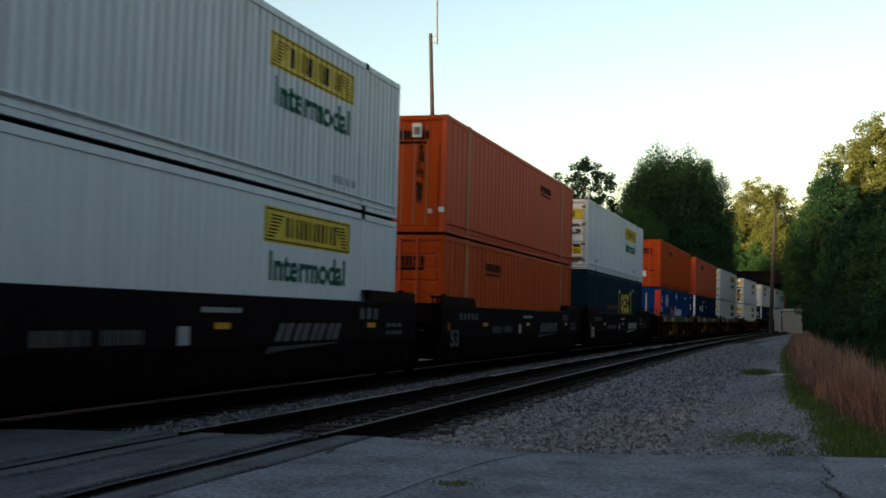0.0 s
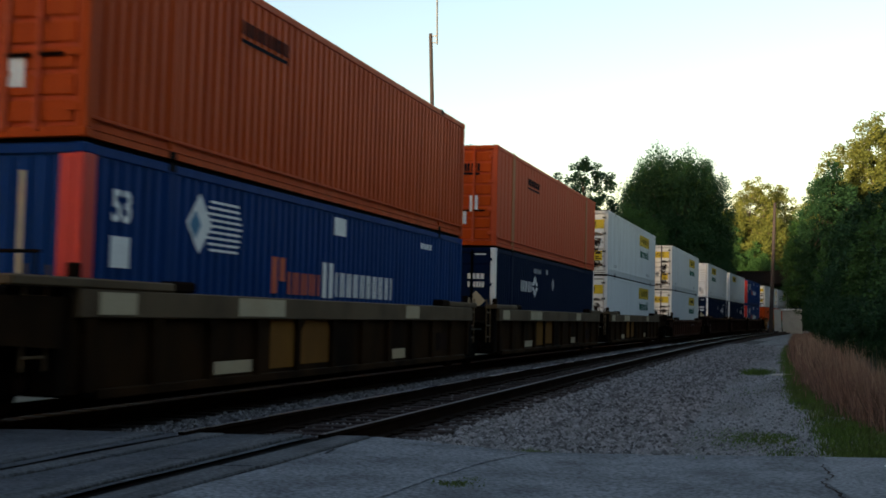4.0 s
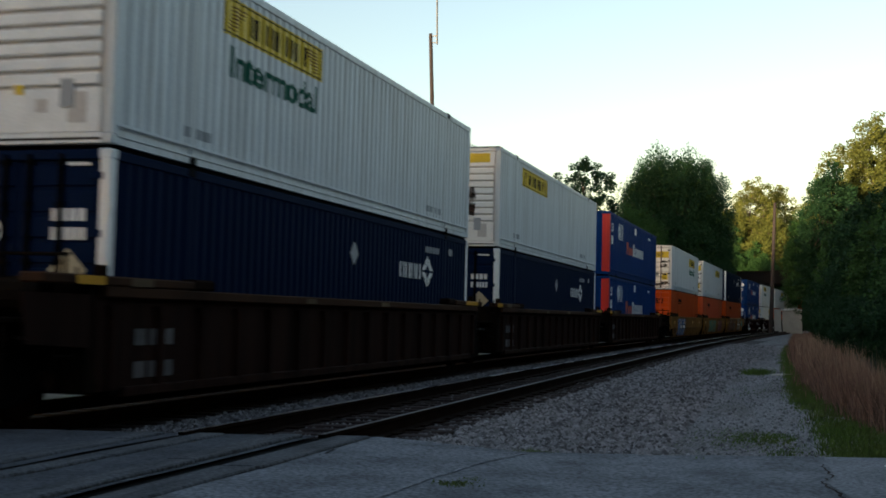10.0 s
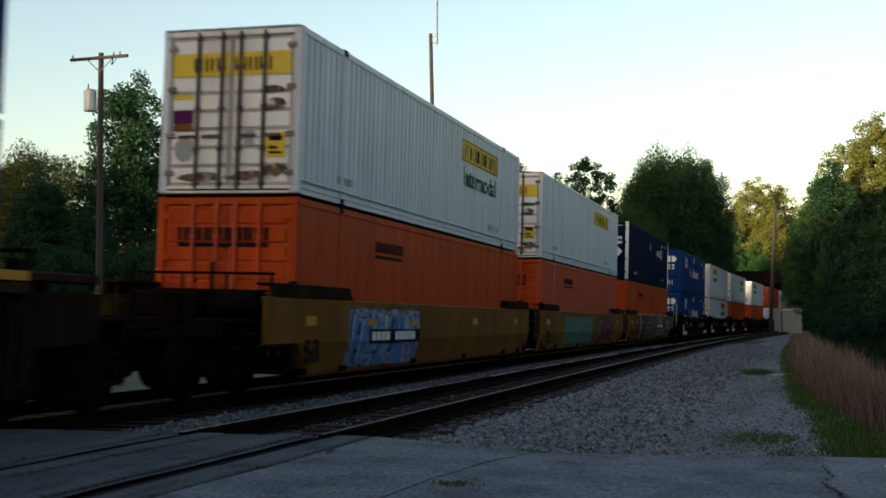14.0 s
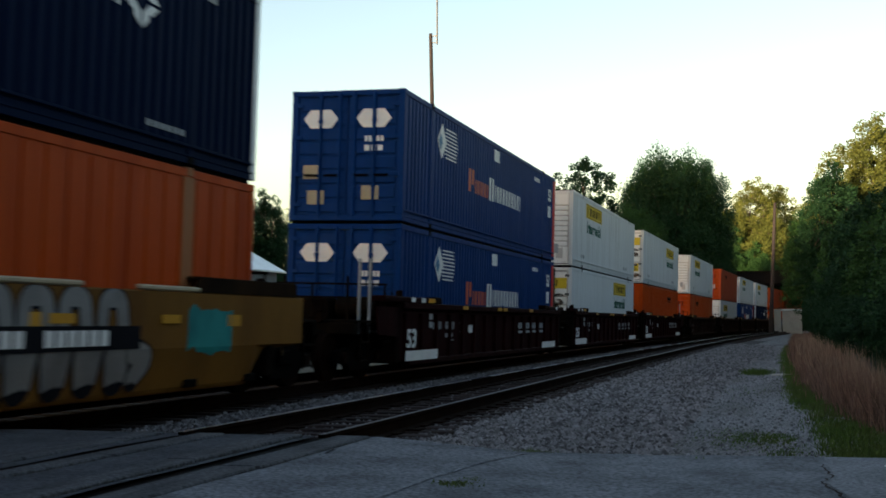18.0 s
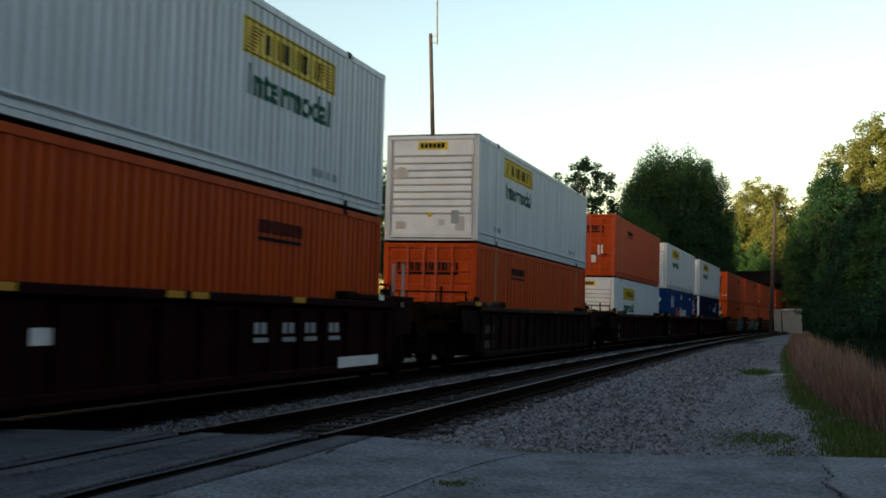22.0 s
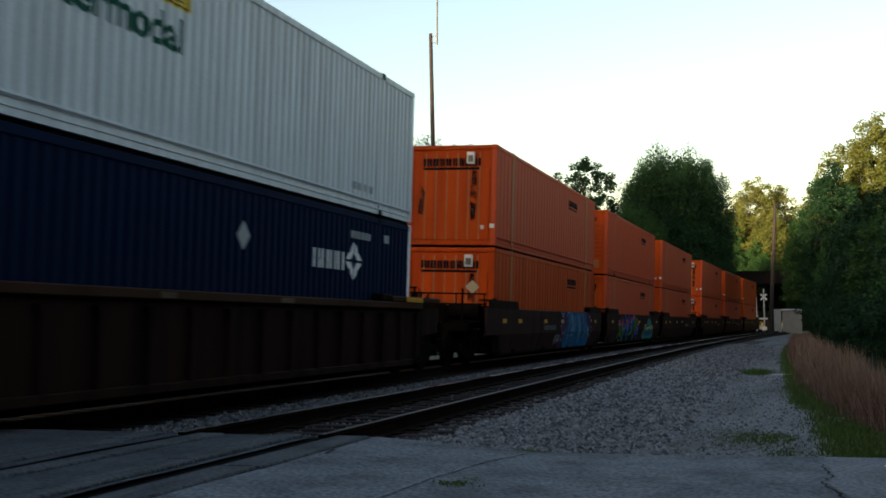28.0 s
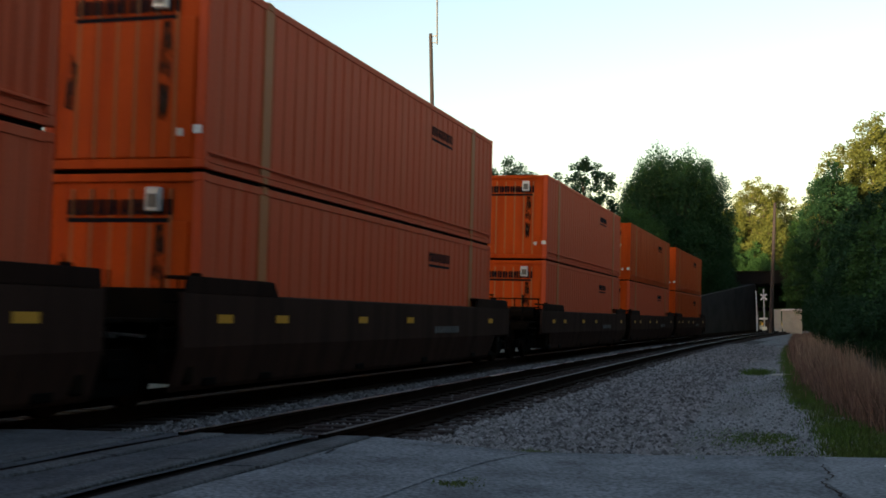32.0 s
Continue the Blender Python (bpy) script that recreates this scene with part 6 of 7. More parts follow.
for k, u in enumerate(wells):
    style = TRAIN[k][1]
    X = 1.516 if STYLES[style][0] == "smooth" else 1.431
    if style == "maroon":
        words("53", GREY_INK if k == 2 else DIM_INK, u, -8.15, 0.56, X + 0.004, width=0.7)
        marks(u, X, glyphs(-4.2, -3.1, 0.86, 1.04, 4, 2, 0.3, 0.2) + glyphs(-2.9, -1.97, 0.86, 1.04, 5, 9, 0.3, 0.2), DIM_INK)
        marks(u, X, [(-1.16, -0.86, 0.83, 1.08)], GREY_INK)
        marks(u, X, row_of_bars(-0.54, 0.68, 1.27, 1.34, 7), GREY_INK)
        slant = Mesh()
        lean = lambda pts: [(a + (b - 0.84) * 0.75, b) for a, b in pts]
        for i in range(4):
            a = 1.8 + i * 0.68
            slant.plate(lean([(a, 0.84), (a + 0.22, 0.84), (a + 0.22, 1.12), (a, 1.12)]), X, 0.004)
            slant.plate(lean([(a + 0.3, 0.84), (a + 0.54, 0.84), (a + 0.54, 1.12), (a + 0.3, 1.12)]), X, 0.004)
        slant.plate([(1.55, 0.65), (2.3, 0.70), (4.45, 0.775), (4.4, 0.79), (1.62, 0.76)], X, 0.004)
        slant.fine = True
        part("name_script", slant, GREY_INK if k == 2 else DIM_INK, u, "pale slanted blocks of a railway name")
        marks(u, X, row_of_bars(-7.4, -5.6, 1.2, 1.36, 5, 0.45), DIM_INK)
        marks(u, X, row_of_bars(5.5, 6.6, 1.2, 1.4, 3, 0.4) + row_of_bars(7.0, 8.0, 1.05, 1.12, 3, 0.3) + row_of_bars(7.0, 8.0, 0.9, 0.97, 4, 0.3), DIM_INK)
        marks(u, X, [(-8.4, -8.2, 0.95, 1.14)], MUSTARD, "reflector")
        for a in (-5.2, -0.16, 5.9):
            marks(u, X, [(a, a + 0.45, 1.04, 1.13)], MARKER, "reflector")
    elif style == "tan":
        for y0, y1 in ((-4.5, -2.9), (3.1, 4.0), (-8.0, -7.2)):
            part("repair_patch", Mesh().box(1.531, 1.536, y0, y1, 1.22, 1.48), PATCH, u, "cream repair patch")
        for y0, y1, z0, z1, mt in ((-3.2, -2.3, 0.42, 1.22, MUSTARD), (-2.0, -0.6, 0.45, 1.2, MUSTARD), (-5.0, -3.8, 0.40, 0.58, PATCH), (2.6, 3.4, 0.4, 0.6, PATCH), (5.6, 6.5, 0.5, 0.9, BROWN)):
            part("repair_patch", Mesh().box(1.426, 1.431, y0, y1, z0, z1), mt, u)
    elif style == "brown":
        marks(u, X, row_of_bars(-7.6, -6.6, 0.85, 1.05, 3) + row_of_bars(-7.6, -6.6, 0.45, 0.65, 3), DIM_INK)
        for y0, y1, mt in ((-9.0, -8.45, MARKER), (-7.9, -7.4, TAN_CHORD), (-2.6, -2.2, TAN_CHORD), (1.0, 1.5, TAN_CHORD), (7.2, 8.3, MARKER)):
            part("reflector", Mesh().box(1.531 if abs(y0) < 6 else 1.541, 1.546, y0, y1, 1.56 if abs(y0) > 6 else 1.44, 1.66 if abs(y0) > 6 else 1.52, 0.001), mt, u)
    elif style == "mustard":
        words("53", INK, u, -8.1, 0.46, X + 0.004, width=0.62)
        for y0 in (-8.05, 2.4, 6.9):
            part("reflector", Mesh().box(X, X + 0.004, y0, y0 + 0.42, 1.08, 1.24), MARKER, u)
        if k == 10:
            graffiti(u, X + 0.002, -6.1, -2.0, 0.30, 1.42, S_ICE, 4, "blue and white graffiti", 0.06)
            spray(u, X + 0.005, -5.9, -2.3, 0.36, 1.36, (P_ICE, S_ICE), INK, CLEAN_WHITE, 4, "blue strokes with white highlights")
            part("number_board", Mesh().box(X + 0.016, X + 0.02, -5.1, -2.0, 0.74, 1.0), INK, u)
            part("number_script", bars(row_of_bars(-4.95, -3.9, 0.79, 0.96, 4) + row_of_bars(-3.6, -2.3, 0.79, 0.96, 6), X + 0.021), CLEAN_WHITE, u)
            for y0 in (-5.2, -2.6):
                part("reflector", Mesh().box(X + 0.016, X + 0.019, y0, y0 + 0.42, 1.08, 1.2), MARKER, u)
        elif k == 11:
            graffiti(u, X + 0.002, -5.0, 0.6, 0.3, 1.4, S_TEAL, 7, "teal graffiti")
            graffiti(u, X + 0.002, 2.1, 5.7, 0.3, 1.42, S_PINK, 8, "pink and dark red graffiti", 0.2, INK)
        else:
            red_piece(u, X)
            grey_piece(u, X)
            white_piece(u, X)
            part("number_board", Mesh().box(X + 0.016, X + 0.022, 1.4, 4.6, 0.81, 1.09), INK, u)
            part("number_script", bars(row_of_bars(1.55, 2.4, 0.86, 1.04, 4) + row_of_bars(2.7, 3.95, 0.86, 1.04, 6), X + 0.023), CLEAN_WHITE, u)
            graffiti(u, X + 0.002, 5.8, 7.05, 0.66, 1.38, P_AQUA, 13, "teal painted square", 0.12)
            for y0 in (-6.4, -4.4, -1.95, 2.78, 5.1):
                part("reflector", Mesh().box(X + 0.016, X + 0.022, y0, y0 + 0.46, 1.12, 1.23), MARKER, u)
            for y0 in (-6.0, -4.2, -1.2, 1.9, 4.6):
                part("bent_lip", Mesh().box(1.43, 1.535, y0, y0 + 1.5, 1.532, 1.6, 0.02), PATCH, u)
    elif style == "oxide":
        part("white_plate", Mesh().box(1.502, 1.512, -8.2, -5.96, 0.33, 0.54), CLEAN_WHITE, u, "white reflective plate")
        part("white_plate", Mesh().box(1.502, 1.512, 5.45, 7.5, 0.33, 0.52), CLEAN_WHITE, u, "white reflective plate")
        words("251" if k > 13 else "53", CLEAN_WHITE, u, -8.15, 0.6, 1.505, width=0.62)
        for y0, y1 in ((-6.1, -5.45), (-5.15, -4.4)):
            marks(u, X, glyphs(y0, y1, 0.98, 1.15, 4, 7, 0.34, 0.16), GREY_INK)
        marks(u, X, row_of_bars(-5.15, -4.5, 0.79, 0.88, 3, 0.2) + [(-4.75, -4.5, 0.7, 0.74)], GREY_INK)
        marks(u, X, [(-3.95, -3.7, 1.12, 1.14), (-3.95, -3.7, 0.9, 0.92)], DIM_INK)
        marks(u, X, [(-3.15, -2.67, 0.88, 1.07)], CLEAN_WHITE)
        for y in (2.05, 3.07, 3.95, 5.0):
            marks(u, 1.502, [(y, y + 0.16, 0.96, 1.13), (y + 0.24, y + 0.42, 0.96, 1.13), (y, y + 0.5, 0.83, 0.9)], GREY_INK, "mark", "pale block of a railway name")
        for z in (1.2, 1.02):
            marks(u, 1.502, [(-6.62, -6.4, z, z + 0.13)], GREY_INK)
        for y0, mt in ((-6.8, MARKER), (-4.0, MARKER), (-0.55, MARKER), (0.1, MARKER), (3.4, MARKER), (-7.3, CLEAN_WHITE), (-8.0, CLEAN_WHITE), (7.4, CLEAN_WHITE)):
            part("reflector", Mesh().box(1.529, 1.538 if abs(y0) < 6 else 1.546, y0, y0 + (0.45 if mt is MARKER else 0.26), 1.45 if abs(y0) < 6 else 1.565, 1.54 if abs(y0) < 6 else 1.66), mt, u)
    else:
        for y0 in (-7.9, -6.0, -2.4, 0.4, 7.2):
            part("reflector", Mesh().box(X, X + 0.004, y0, y0 + 0.45, 1.12, 1.24), MARKER, u)
        marks(u, X, row_of_bars(-2.4, -0.5, 0.9, 1.05, 9) if k == 20 else row_of_bars(2.4, 4.4, 0.9, 1.05, 9), DIM_INK)
        if k == 20:
            blue_piece(u, X)
            graffiti(u, X + 0.002, -0.6, 0.3, 0.36, 0.8, S_WHITE, 26, "white scrawl", 0.12)
        elif k == 21:
            green_and_blue_piece(u, X)
            aqua_piece(u, X)


def hug(me):
    """Folds paint onto the lower half of a smooth side, which leans in under 0.8 m."""
    bm = bmesh.new()
    bm.from_mesh(me)
    bmesh.ops.bisect_plane(bm, geom=bm.verts[:] + bm.edges[:] + bm.faces[:], dist=1e-5, plane_co=(0, 0, 0.8), plane_no=(0, 0, 1))
    for v in bm.verts:
        v.co.x -= 0.25 * max(0.0, 0.8 - max(0.34, v.co.z))
    bm.to_mesh(me)
    bm.free()


PAINTED = ("painted_stroke", "stroke_rim", "highlight", "painted_ground", "paint_eye", "paint_splash", "painted_piece", "paint_outline", "name_script", "marking")
for k, u in enumerate(wells):
    if STYLES[TRAIN[k][1]][0] == "smooth":
        for ob in u.children:
            if ob.name.split(".")[0] in PAINTED and ob.data.users == 1:
                hug(ob.data)


# ---- trees and brush ----
def leaf_quads(m, c, spread, n, size, rg):
    for _ in range(n):
        d = Vector((rg.gauss(0, 1), rg.gauss(0, 1), rg.gauss(0, 1))).normalized() * (2.0 * rg.random() ** 0.4)
        p = [c[i] + d[i] * spread[i] for i in range(3)]
        a, b = Vector((rg.gauss(0, 1), rg.gauss(0, 1), rg.gauss(0, 0.7))).normalized(), Vector((rg.gauss(0, 1), rg.gauss(0, 1), rg.gauss(0, 1)))
        b = (b - a * a.dot(b)).normalized()
        s, t = size * rg.uniform(0.6, 1.3), size * rg.uniform(0.35, 0.8)
        P = Vector(p)
        k = len(m.v)
        m.v += [tuple(P - a * s), tuple(P + b * t), tuple(P + a * s), tuple(P - b * t)]
        m.f.append((k, k + 1, k + 2, k + 3))


TREES = {}


def tree_meshes(key, height, width, base, clumps, leaves, size, seed, conic=0.0):
    """Trunk with limbs, and a crown of small leaves in uneven clumps. base: where the crown begins, as a share of the height."""
    rg = random.Random(seed)
    trunk = Mesh()
    r = 0.018 * height
    pts = [Vector((0, 0, -0.3))]
    for i in range(1, 6):
        pts.append(Vector((rg.uniform(-0.02, 0.02) * height, rg.uniform(-0.02, 0.02) * height, height * 0.9 * i / 5)))
    for i in range(5):
        trunk.tube(pts[i], pts[i + 1], r * (1 - i / 5.5), r * (1 - (i + 1) / 5.5), n=8, caps=False)
    crown = Mesh()
    cz, rz, rx = height * (1 + base) / 2, height * (1 - base) / 2, width / 2
    for i in range(clumps):
        while True:
            v = Vector((rg.gauss(0, 1), rg.gauss(0, 1), rg.gauss(0, 1))).normalized()
            if v.z > -0.8:
                break
        inner = i % 4 == 0
        lump = 0.96 + 0.15 * noise.noise(v * 1.9 + Vector((seed, 0, 0))) + 0.09 * noise.noise(v * 5 + Vector((0, seed, 0)))
        rr = (rg.uniform(0.25, 0.7) if inner else rg.uniform(0.72, 0.97)) * lump
        k = 1 - conic * max(0.0, (v.z * rr + 1) / 2)
        c = (v.x * rx * rr * k, v.y * rx * rr * k, cz + v.z * rz * rr)
        if i % 9 == 0:
            a = pts[2].lerp(pts[4], rg.random())
            trunk.tube(a, Vector(c) * 0.9 + a * 0.1, r * 0.28, r * 0.08, n=5, caps=False)
        sp = width * (0.06 if inner else 0.036)
        leaf_quads(crown, c, (sp, sp, sp * 0.8), leaves if not inner else leaves // 2, size * (1.9 if inner and key != "pine" else 1.0), rg)
    TREES[key] = (trunk.raw("trunk"), crown.raw("crown"))


def tree(key, x, y, scale, turn, leaf, label, name="tree", z=None, squash=1.0):
    t = tagged(new(name), label, "tree" if name == "tree" else "bush")
    tm, cm = TREES[key]
    ckey = key + leaf.name
    if ckey not in MADE:
        MADE[ckey] = cm.copy()
        MADE[ckey].materials.append(leaf)
        if not tm.materials:
            tm.materials.append(BARK)
    part("trunk", tm, BARK, t)
    part("crown", MADE[ckey], leaf, t)
    t.matrix_basis = pose(x, y, ground_z(x, y) - 0.05 if z is None else z, 0, 0, turn) @ Matrix.Diagonal((scale, scale, scale * squash, 1))
    return t


tree_meshes("round", 24, 19, 0.06, 700, 100, 0.15, 1)
tree_meshes("tall", 22, 11, 0.05, 460, 90, 0.135, 2, conic=0.35)
tree_meshes("loose", 20, 10, 0.14, 260, 80, 0.14, 3, conic=0.15)
tree_meshes("pine", 20, 9, 0.55, 110, 80, 0.16, 4)
tree_meshes("bush", 5, 5.2, 0.0, 260, 80, 0.075, 5)
tree_meshes("shrub", 9, 8, 0.0, 460, 90, 0.095, 6, conic=0.3)
DK, FR, PL = "dense dark green broadleaf tree", "fresh green broadleaf tree in spring leaf", "pale yellow-green tree catching evening sun"
for a in (
    ("round", -15.5, 176, 0.97, 20, LEAF_DARK, DK, "tree", None, 1.19), ("round", -12.4, 178, 0.66, 110, LEAF_DARK, DK, "tree", None, 1.78), ("round", -18.6, 178, 0.66, 210, LEAF_DARK, DK, "tree", None, 1.82), ("round", -11.6, 183, 0.56, 200, LEAF_DARK, DK), ("round", -21.0, 165, 0.66, 50, LEAF_FRESH, FR, "tree", None, 1.2), ("tall", -11.6, 180, 0.9, 80, LEAF_DARK, DK),
    ("pine", -25.3, 150, 1.18, 10, LEAF_DARK, "dark pine with a tufted open top"), ("loose", -5.5, 240, 1.55, 70, LEAF_PALE, PL), ("loose", -3.4, 244, 1.5, 115, LEAF_PALE, PL), ("loose", 0.5, 246, 1.5, 200, LEAF_PALE, PL), ("loose", -9.5, 250, 1.4, 300, LEAF_PALE, PL), ("round", -6.5, 262, 0.55, 40, LEAF_DARK, DK), ("round", 0.5, 275, 0.5, 90, LEAF_DARK, DK), ("round", -14, 215, 0.5, 10, LEAF_FRESH, FR),
    ("loose", -2.0, 236, 1.2, 15, LEAF_PALE, PL), ("tall", -5.0, 232, 0.8, 215, LEAF_FRESH, FR), ("round", -3.4, 230, 0.6, 15, LEAF_FRESH, FR), ("tall", -10.5, 236, 1.05, 15, LEAF_FRESH, FR), ("loose", -14.0, 235, 1.2, 140, LEAF_FRESH, FR), ("tall", 3.0, 228, 0.8, 10, LEAF_FRESH, FR), ("tall", -9, 229, 0.75, 10, LEAF_FRESH, FR), ("tall", -2, 226, 0.62, 310, LEAF_FRESH, FR),
    ("tall", 9.5, 118, 0.97, 30, LEAF_PALE, PL), ("loose", 6.6, 122, 0.97, 130, LEAF_PALE, PL), ("tall", 13.5, 104, 0.93, 200, LEAF_PALE, PL),
    ("tall", 4.4, 112, 0.74, 250, LEAF_DARK, DK), ("tall", 2.7, 124, 0.62, 40, LEAF_FRESH, FR), ("round", 12.5, 92, 0.60, 60, LEAF_FRESH, FR),
    ("round", 16.5, 76, 0.60, 160, LEAF_FRESH, FR), ("tall", 8.4, 80, 0.52, 220, LEAF_DARK, DK), ("tall", 12.0, 66, 0.50, 20, LEAF_DARK, DK), ("round", 18.0, 60, 0.46, 70, LEAF_DARK, DK),
    ("tall", -43.0, 70, 0.89, 0, LEAF_DARK, DK), ("loose", -39.5, 74, 0.75, 60, LEAF_PALE, PL), ("round", -51.5, 71, 0.62, 90, LEAF_PALE, PL), ("round", -57, 76, 0.6, 10, LEAF_DARK, DK),
    ("tall", -47.5, 66, 0.55, 120, LEAF_DARK, DK), ("tall", -38.0, 80, 0.55, 220, LEAF_DARK, DK), ("tall", -41.0, 62, 0.42, 30, LEAF_DARK, DK),
    ("round", -34.0, 112, 0.86, 30, LEAF_DARK, DK), ("tall", -32.0, 121, 0.97, 90, LEAF_DARK, DK), ("tall", -30.0, 131, 0.97, 150, LEAF_DARK, DK), ("loose", -35.5, 90, 0.70, 200, LEAF_PALE, PL),
    ("round", -41, 98, 0.55, 270, LEAF_DARK, DK), ("round", -29, 152, 0.6, 12, LEAF_DARK, DK), ("round", -40, 130, 0.7, 5, LEAF_DARK, DK),
    ("round", 16, 150, 0.7, 100, LEAF_DARK, DK), ("round", 11, 164, 0.72, 10, LEAF_DARK, DK), ("tall", 8.5, 178, 0.75, 10, LEAF_DARK, DK), ("round", 14, 184, 0.7, 50, LEAF_DARK, DK), ("tall", 10, 165, 0.8, 45, LEAF_FRESH, FR), ("round", 12, 200, 0.9, 130, LEAF_DARK, DK), ("tall", 20, 215, 1.0, 0, LEAF_FRESH, FR),
    ("round", -30, 215, 0.9, 210, LEAF_DARK, DK), ("round", -44, 180, 0.9, 10, LEAF_DARK, DK),
):
    tree(*a)
# shrubs added to keep the bridge opening dark against sunlit ground
for x, y, k in ((-9, 246, 1.0), (-5, 249, 1.0), (-1.6, 255, 0.9), (-13, 243, 1.0)):
    tree("shrub", x, y, k, x * 31, LEAF_DARK, "dark shrub beyond the bridge", "shrub")
for x, y, k in ((-33, 57, 0.62), (-36.5, 60, 0.75), (-40, 58, 0.7), (-30, 63, 0.6), (-44.5, 62, 0.8), (-49, 60, 0.8)):
    tree("shrub", x, y, k, x * 31, LEAF_DARK, "dark shrub at the edge of the wood", "shrub")
# bush added to cover the bright ground beside the hut
tree("bush", 3.3, 156, 0.7, 20, LEAF_DARK, "low dark bush beside the signal hut", "bush")
rng = random.Random(21)
for y in (38, 42, 46, 51, 56, 62, 68, 75, 82, 90, 98, 107, 117, 128, 140):
    x = 2.6 + bend(y) * 0.35 + rng.uniform(0, 0.8) + max(0, 55 - y) * 0.10
    tree("shrub", x + 2.2, y, rng.uniform(0.75, 1.1) * (0.75 + y / 300), rng.uniform(0, 360), (LEAF_FRESH, LEAF_DARK)[rng.random() < 0.5], "leafy green shrub at the edge of the gravel path", "shrub")
    if y > 60:
        tree("bush", x - 0.2, y + 2, rng.uniform(0.6, 0.9), rng.uniform(0, 360), LEAF_DARK, "low dark bush at the edge of the gravel path", "bush")
for x, y in ((6.8, 36), (9, 44), (6.2, 31), (8.5, 33), (11, 38), (13, 47), (16, 44)):
    tree("shrub", x, y, rng.uniform(0.5, 0.75), rng.uniform(0, 360), LEAF_DARK, "dark leafy shrub behind the dry grass", "shrub")
for x, y, k in ((2.75, 21.5, 0.36), (2.6, 25, 0.42), (3.6, 24, 0.6), (2.7, 29, 0.45), (3.7, 30, 0.7), (2.5, 33.5, 0.4), (2.45, 38, 0.42), (2.5, 43, 0.45), (2.4, 49, 0.45), (2.35, 55, 0.5)):
    tree("bush", x, y, k, x * 77 + y * 13, LEAF_DARK if y % 3 else LEAF_FRESH, "dark leafy bush behind the dry grass", "bush")
for i in range(13):
    tree("shrub", -60 + i * 3.4 + rng.uniform(-1, 1), 60 + i * 7.5 + rng.uniform(-3, 3), rng.uniform(0.7, 1.1), rng.uniform(0, 360), LEAF_DARK, "dark shrub in the wood behind the tracks", "shrub")
# trees and shrubs added out of view on the right, dimming the train's sides
for x, y in ((15, -28), (18, -16), (14, -5), (17, 6), (13, 14), (19, 22), (14, 28), (24, 10), (25, -10), (26, 26)):
    tree(("round", "tall")[(x + y) % 2], x, y, 0.46 + 0.01 * (x % 7), x * 37, LEAF_DARK, DK)
for i in range(12):
    tree("shrub", 6.6 + (i * 7 % 3) * 0.8, -28 + i * 4.1, 0.82 + 0.05 * (i % 3), i * 67, LEAF_DARK, "tall dark shrub beside the road", "shrub")
# unseen woods added behind the camera, which keep the low sun off the tracks
for i in range(34):
    x = -150 + i * 8.6 + rng.uniform(-2, 2)
    # row heights vary to set which distant crowns the sun reaches
    grown = 1.7 if -146 < x < -124 else (0.9 if x <= -98 else 1.0)
    tree(("round", "tall")[i % 2], x, -74 + rng.uniform(-9, 6), ((1.02, 1.12)[i % 2] + rng.uniform(-0.08, 0.08)) * grown, rng.uniform(0, 360), LEAF_DARK, DK)
for i in range(30):
    x = -190 + i * 11.5 + rng.uniform(-3, 3)
    grown = 1.7 if -157 < x < -136 else (0.9 if x <= -108 else 1.0)
    tree(("tall", "round")[i % 2], x, -96 + rng.uniform(-6, 6), ((1.2, 1.05)[i % 2] + rng.uniform(-0.06, 0.06)) * grown, rng.uniform(0, 360), LEAF_DARK, DK)


# ---- grass ----
def blades(m, x, y, n, spread, h, rg, lean=0.25, w=0.012, deep=1.0):
    for _ in range(n):
        px, py = x + rg.gauss(0, spread), y + rg.gauss(0, spread) * deep
        z = ground_z(px, py) - 0.02
        hh = h * rg.uniform(0.5, 1.15)
        a = rg.uniform(0, 6.28)
        dx, dy = math.cos(a) * hh * lean * rg.random(), math.sin(a) * hh * lean * rg.random()
        b = rg.uniform(0, 3.14)
        wx, wy = math.cos(b) * w, math.sin(b) * w
        k = len(m.v)
        m.v += [(px - wx, py - wy, z), (px + wx, py + wy, z), (px + dx * 0.5 + wx * .8, py + dy * 0.5 + wy * .8, z + hh * 0.6), (px + dx * 0.5 - wx * .8, py + dy * 0.5 - wy * .8, z + hh * 0.6), (px + dx, py + dy, z + hh)]
        m.f += [(k, k + 1, k + 2, k + 3), (k + 3, k + 2, k + 4)]


rng = random.Random(31)
for x, y, n, s, h in ((-2.62, 11.2, 450, 0.1, 0.08), (-2.38, 11.25, 800, 0.11, 0.11), (-0.72, 14.3, 650, 0.2, 0.035), (-0.42, 14.1, 900, 0.2, 0.045), (-0.12, 14.0, 500, 0.12, 0.055),
                      (-0.02, 12.6, 420, 0.1, 0.045), (0.2, 11.9, 650, 0.14, 0.04), (0.42, 11.5, 550, 0.14, 0.045), (-0.75, 32.5, 800, 0.18, 0.16), (-0.8, 24.0, 160, 0.3, 0.05), (-1.4, 11.05, 200, 0.2, 0.04),
                      (-0.95, 11.15, 260, 0.2, 0.04), (-2.32, 8.1, 200, 0.07, 0.04), (-2.26, 8.4, 110, 0.05, 0.03)):
    g = Mesh()
    blades(g, x, y, n, s, h, rng, 0.6, 0.008, 2.6 if y > 12 else 1.0)
    tagged(part("grass_tuft", g.raw("grass_tuft"), GRASS), "low green grass tuft growing through the gravel", "grass", kind="stuff")
verge, straw = Mesh(), Mesh()
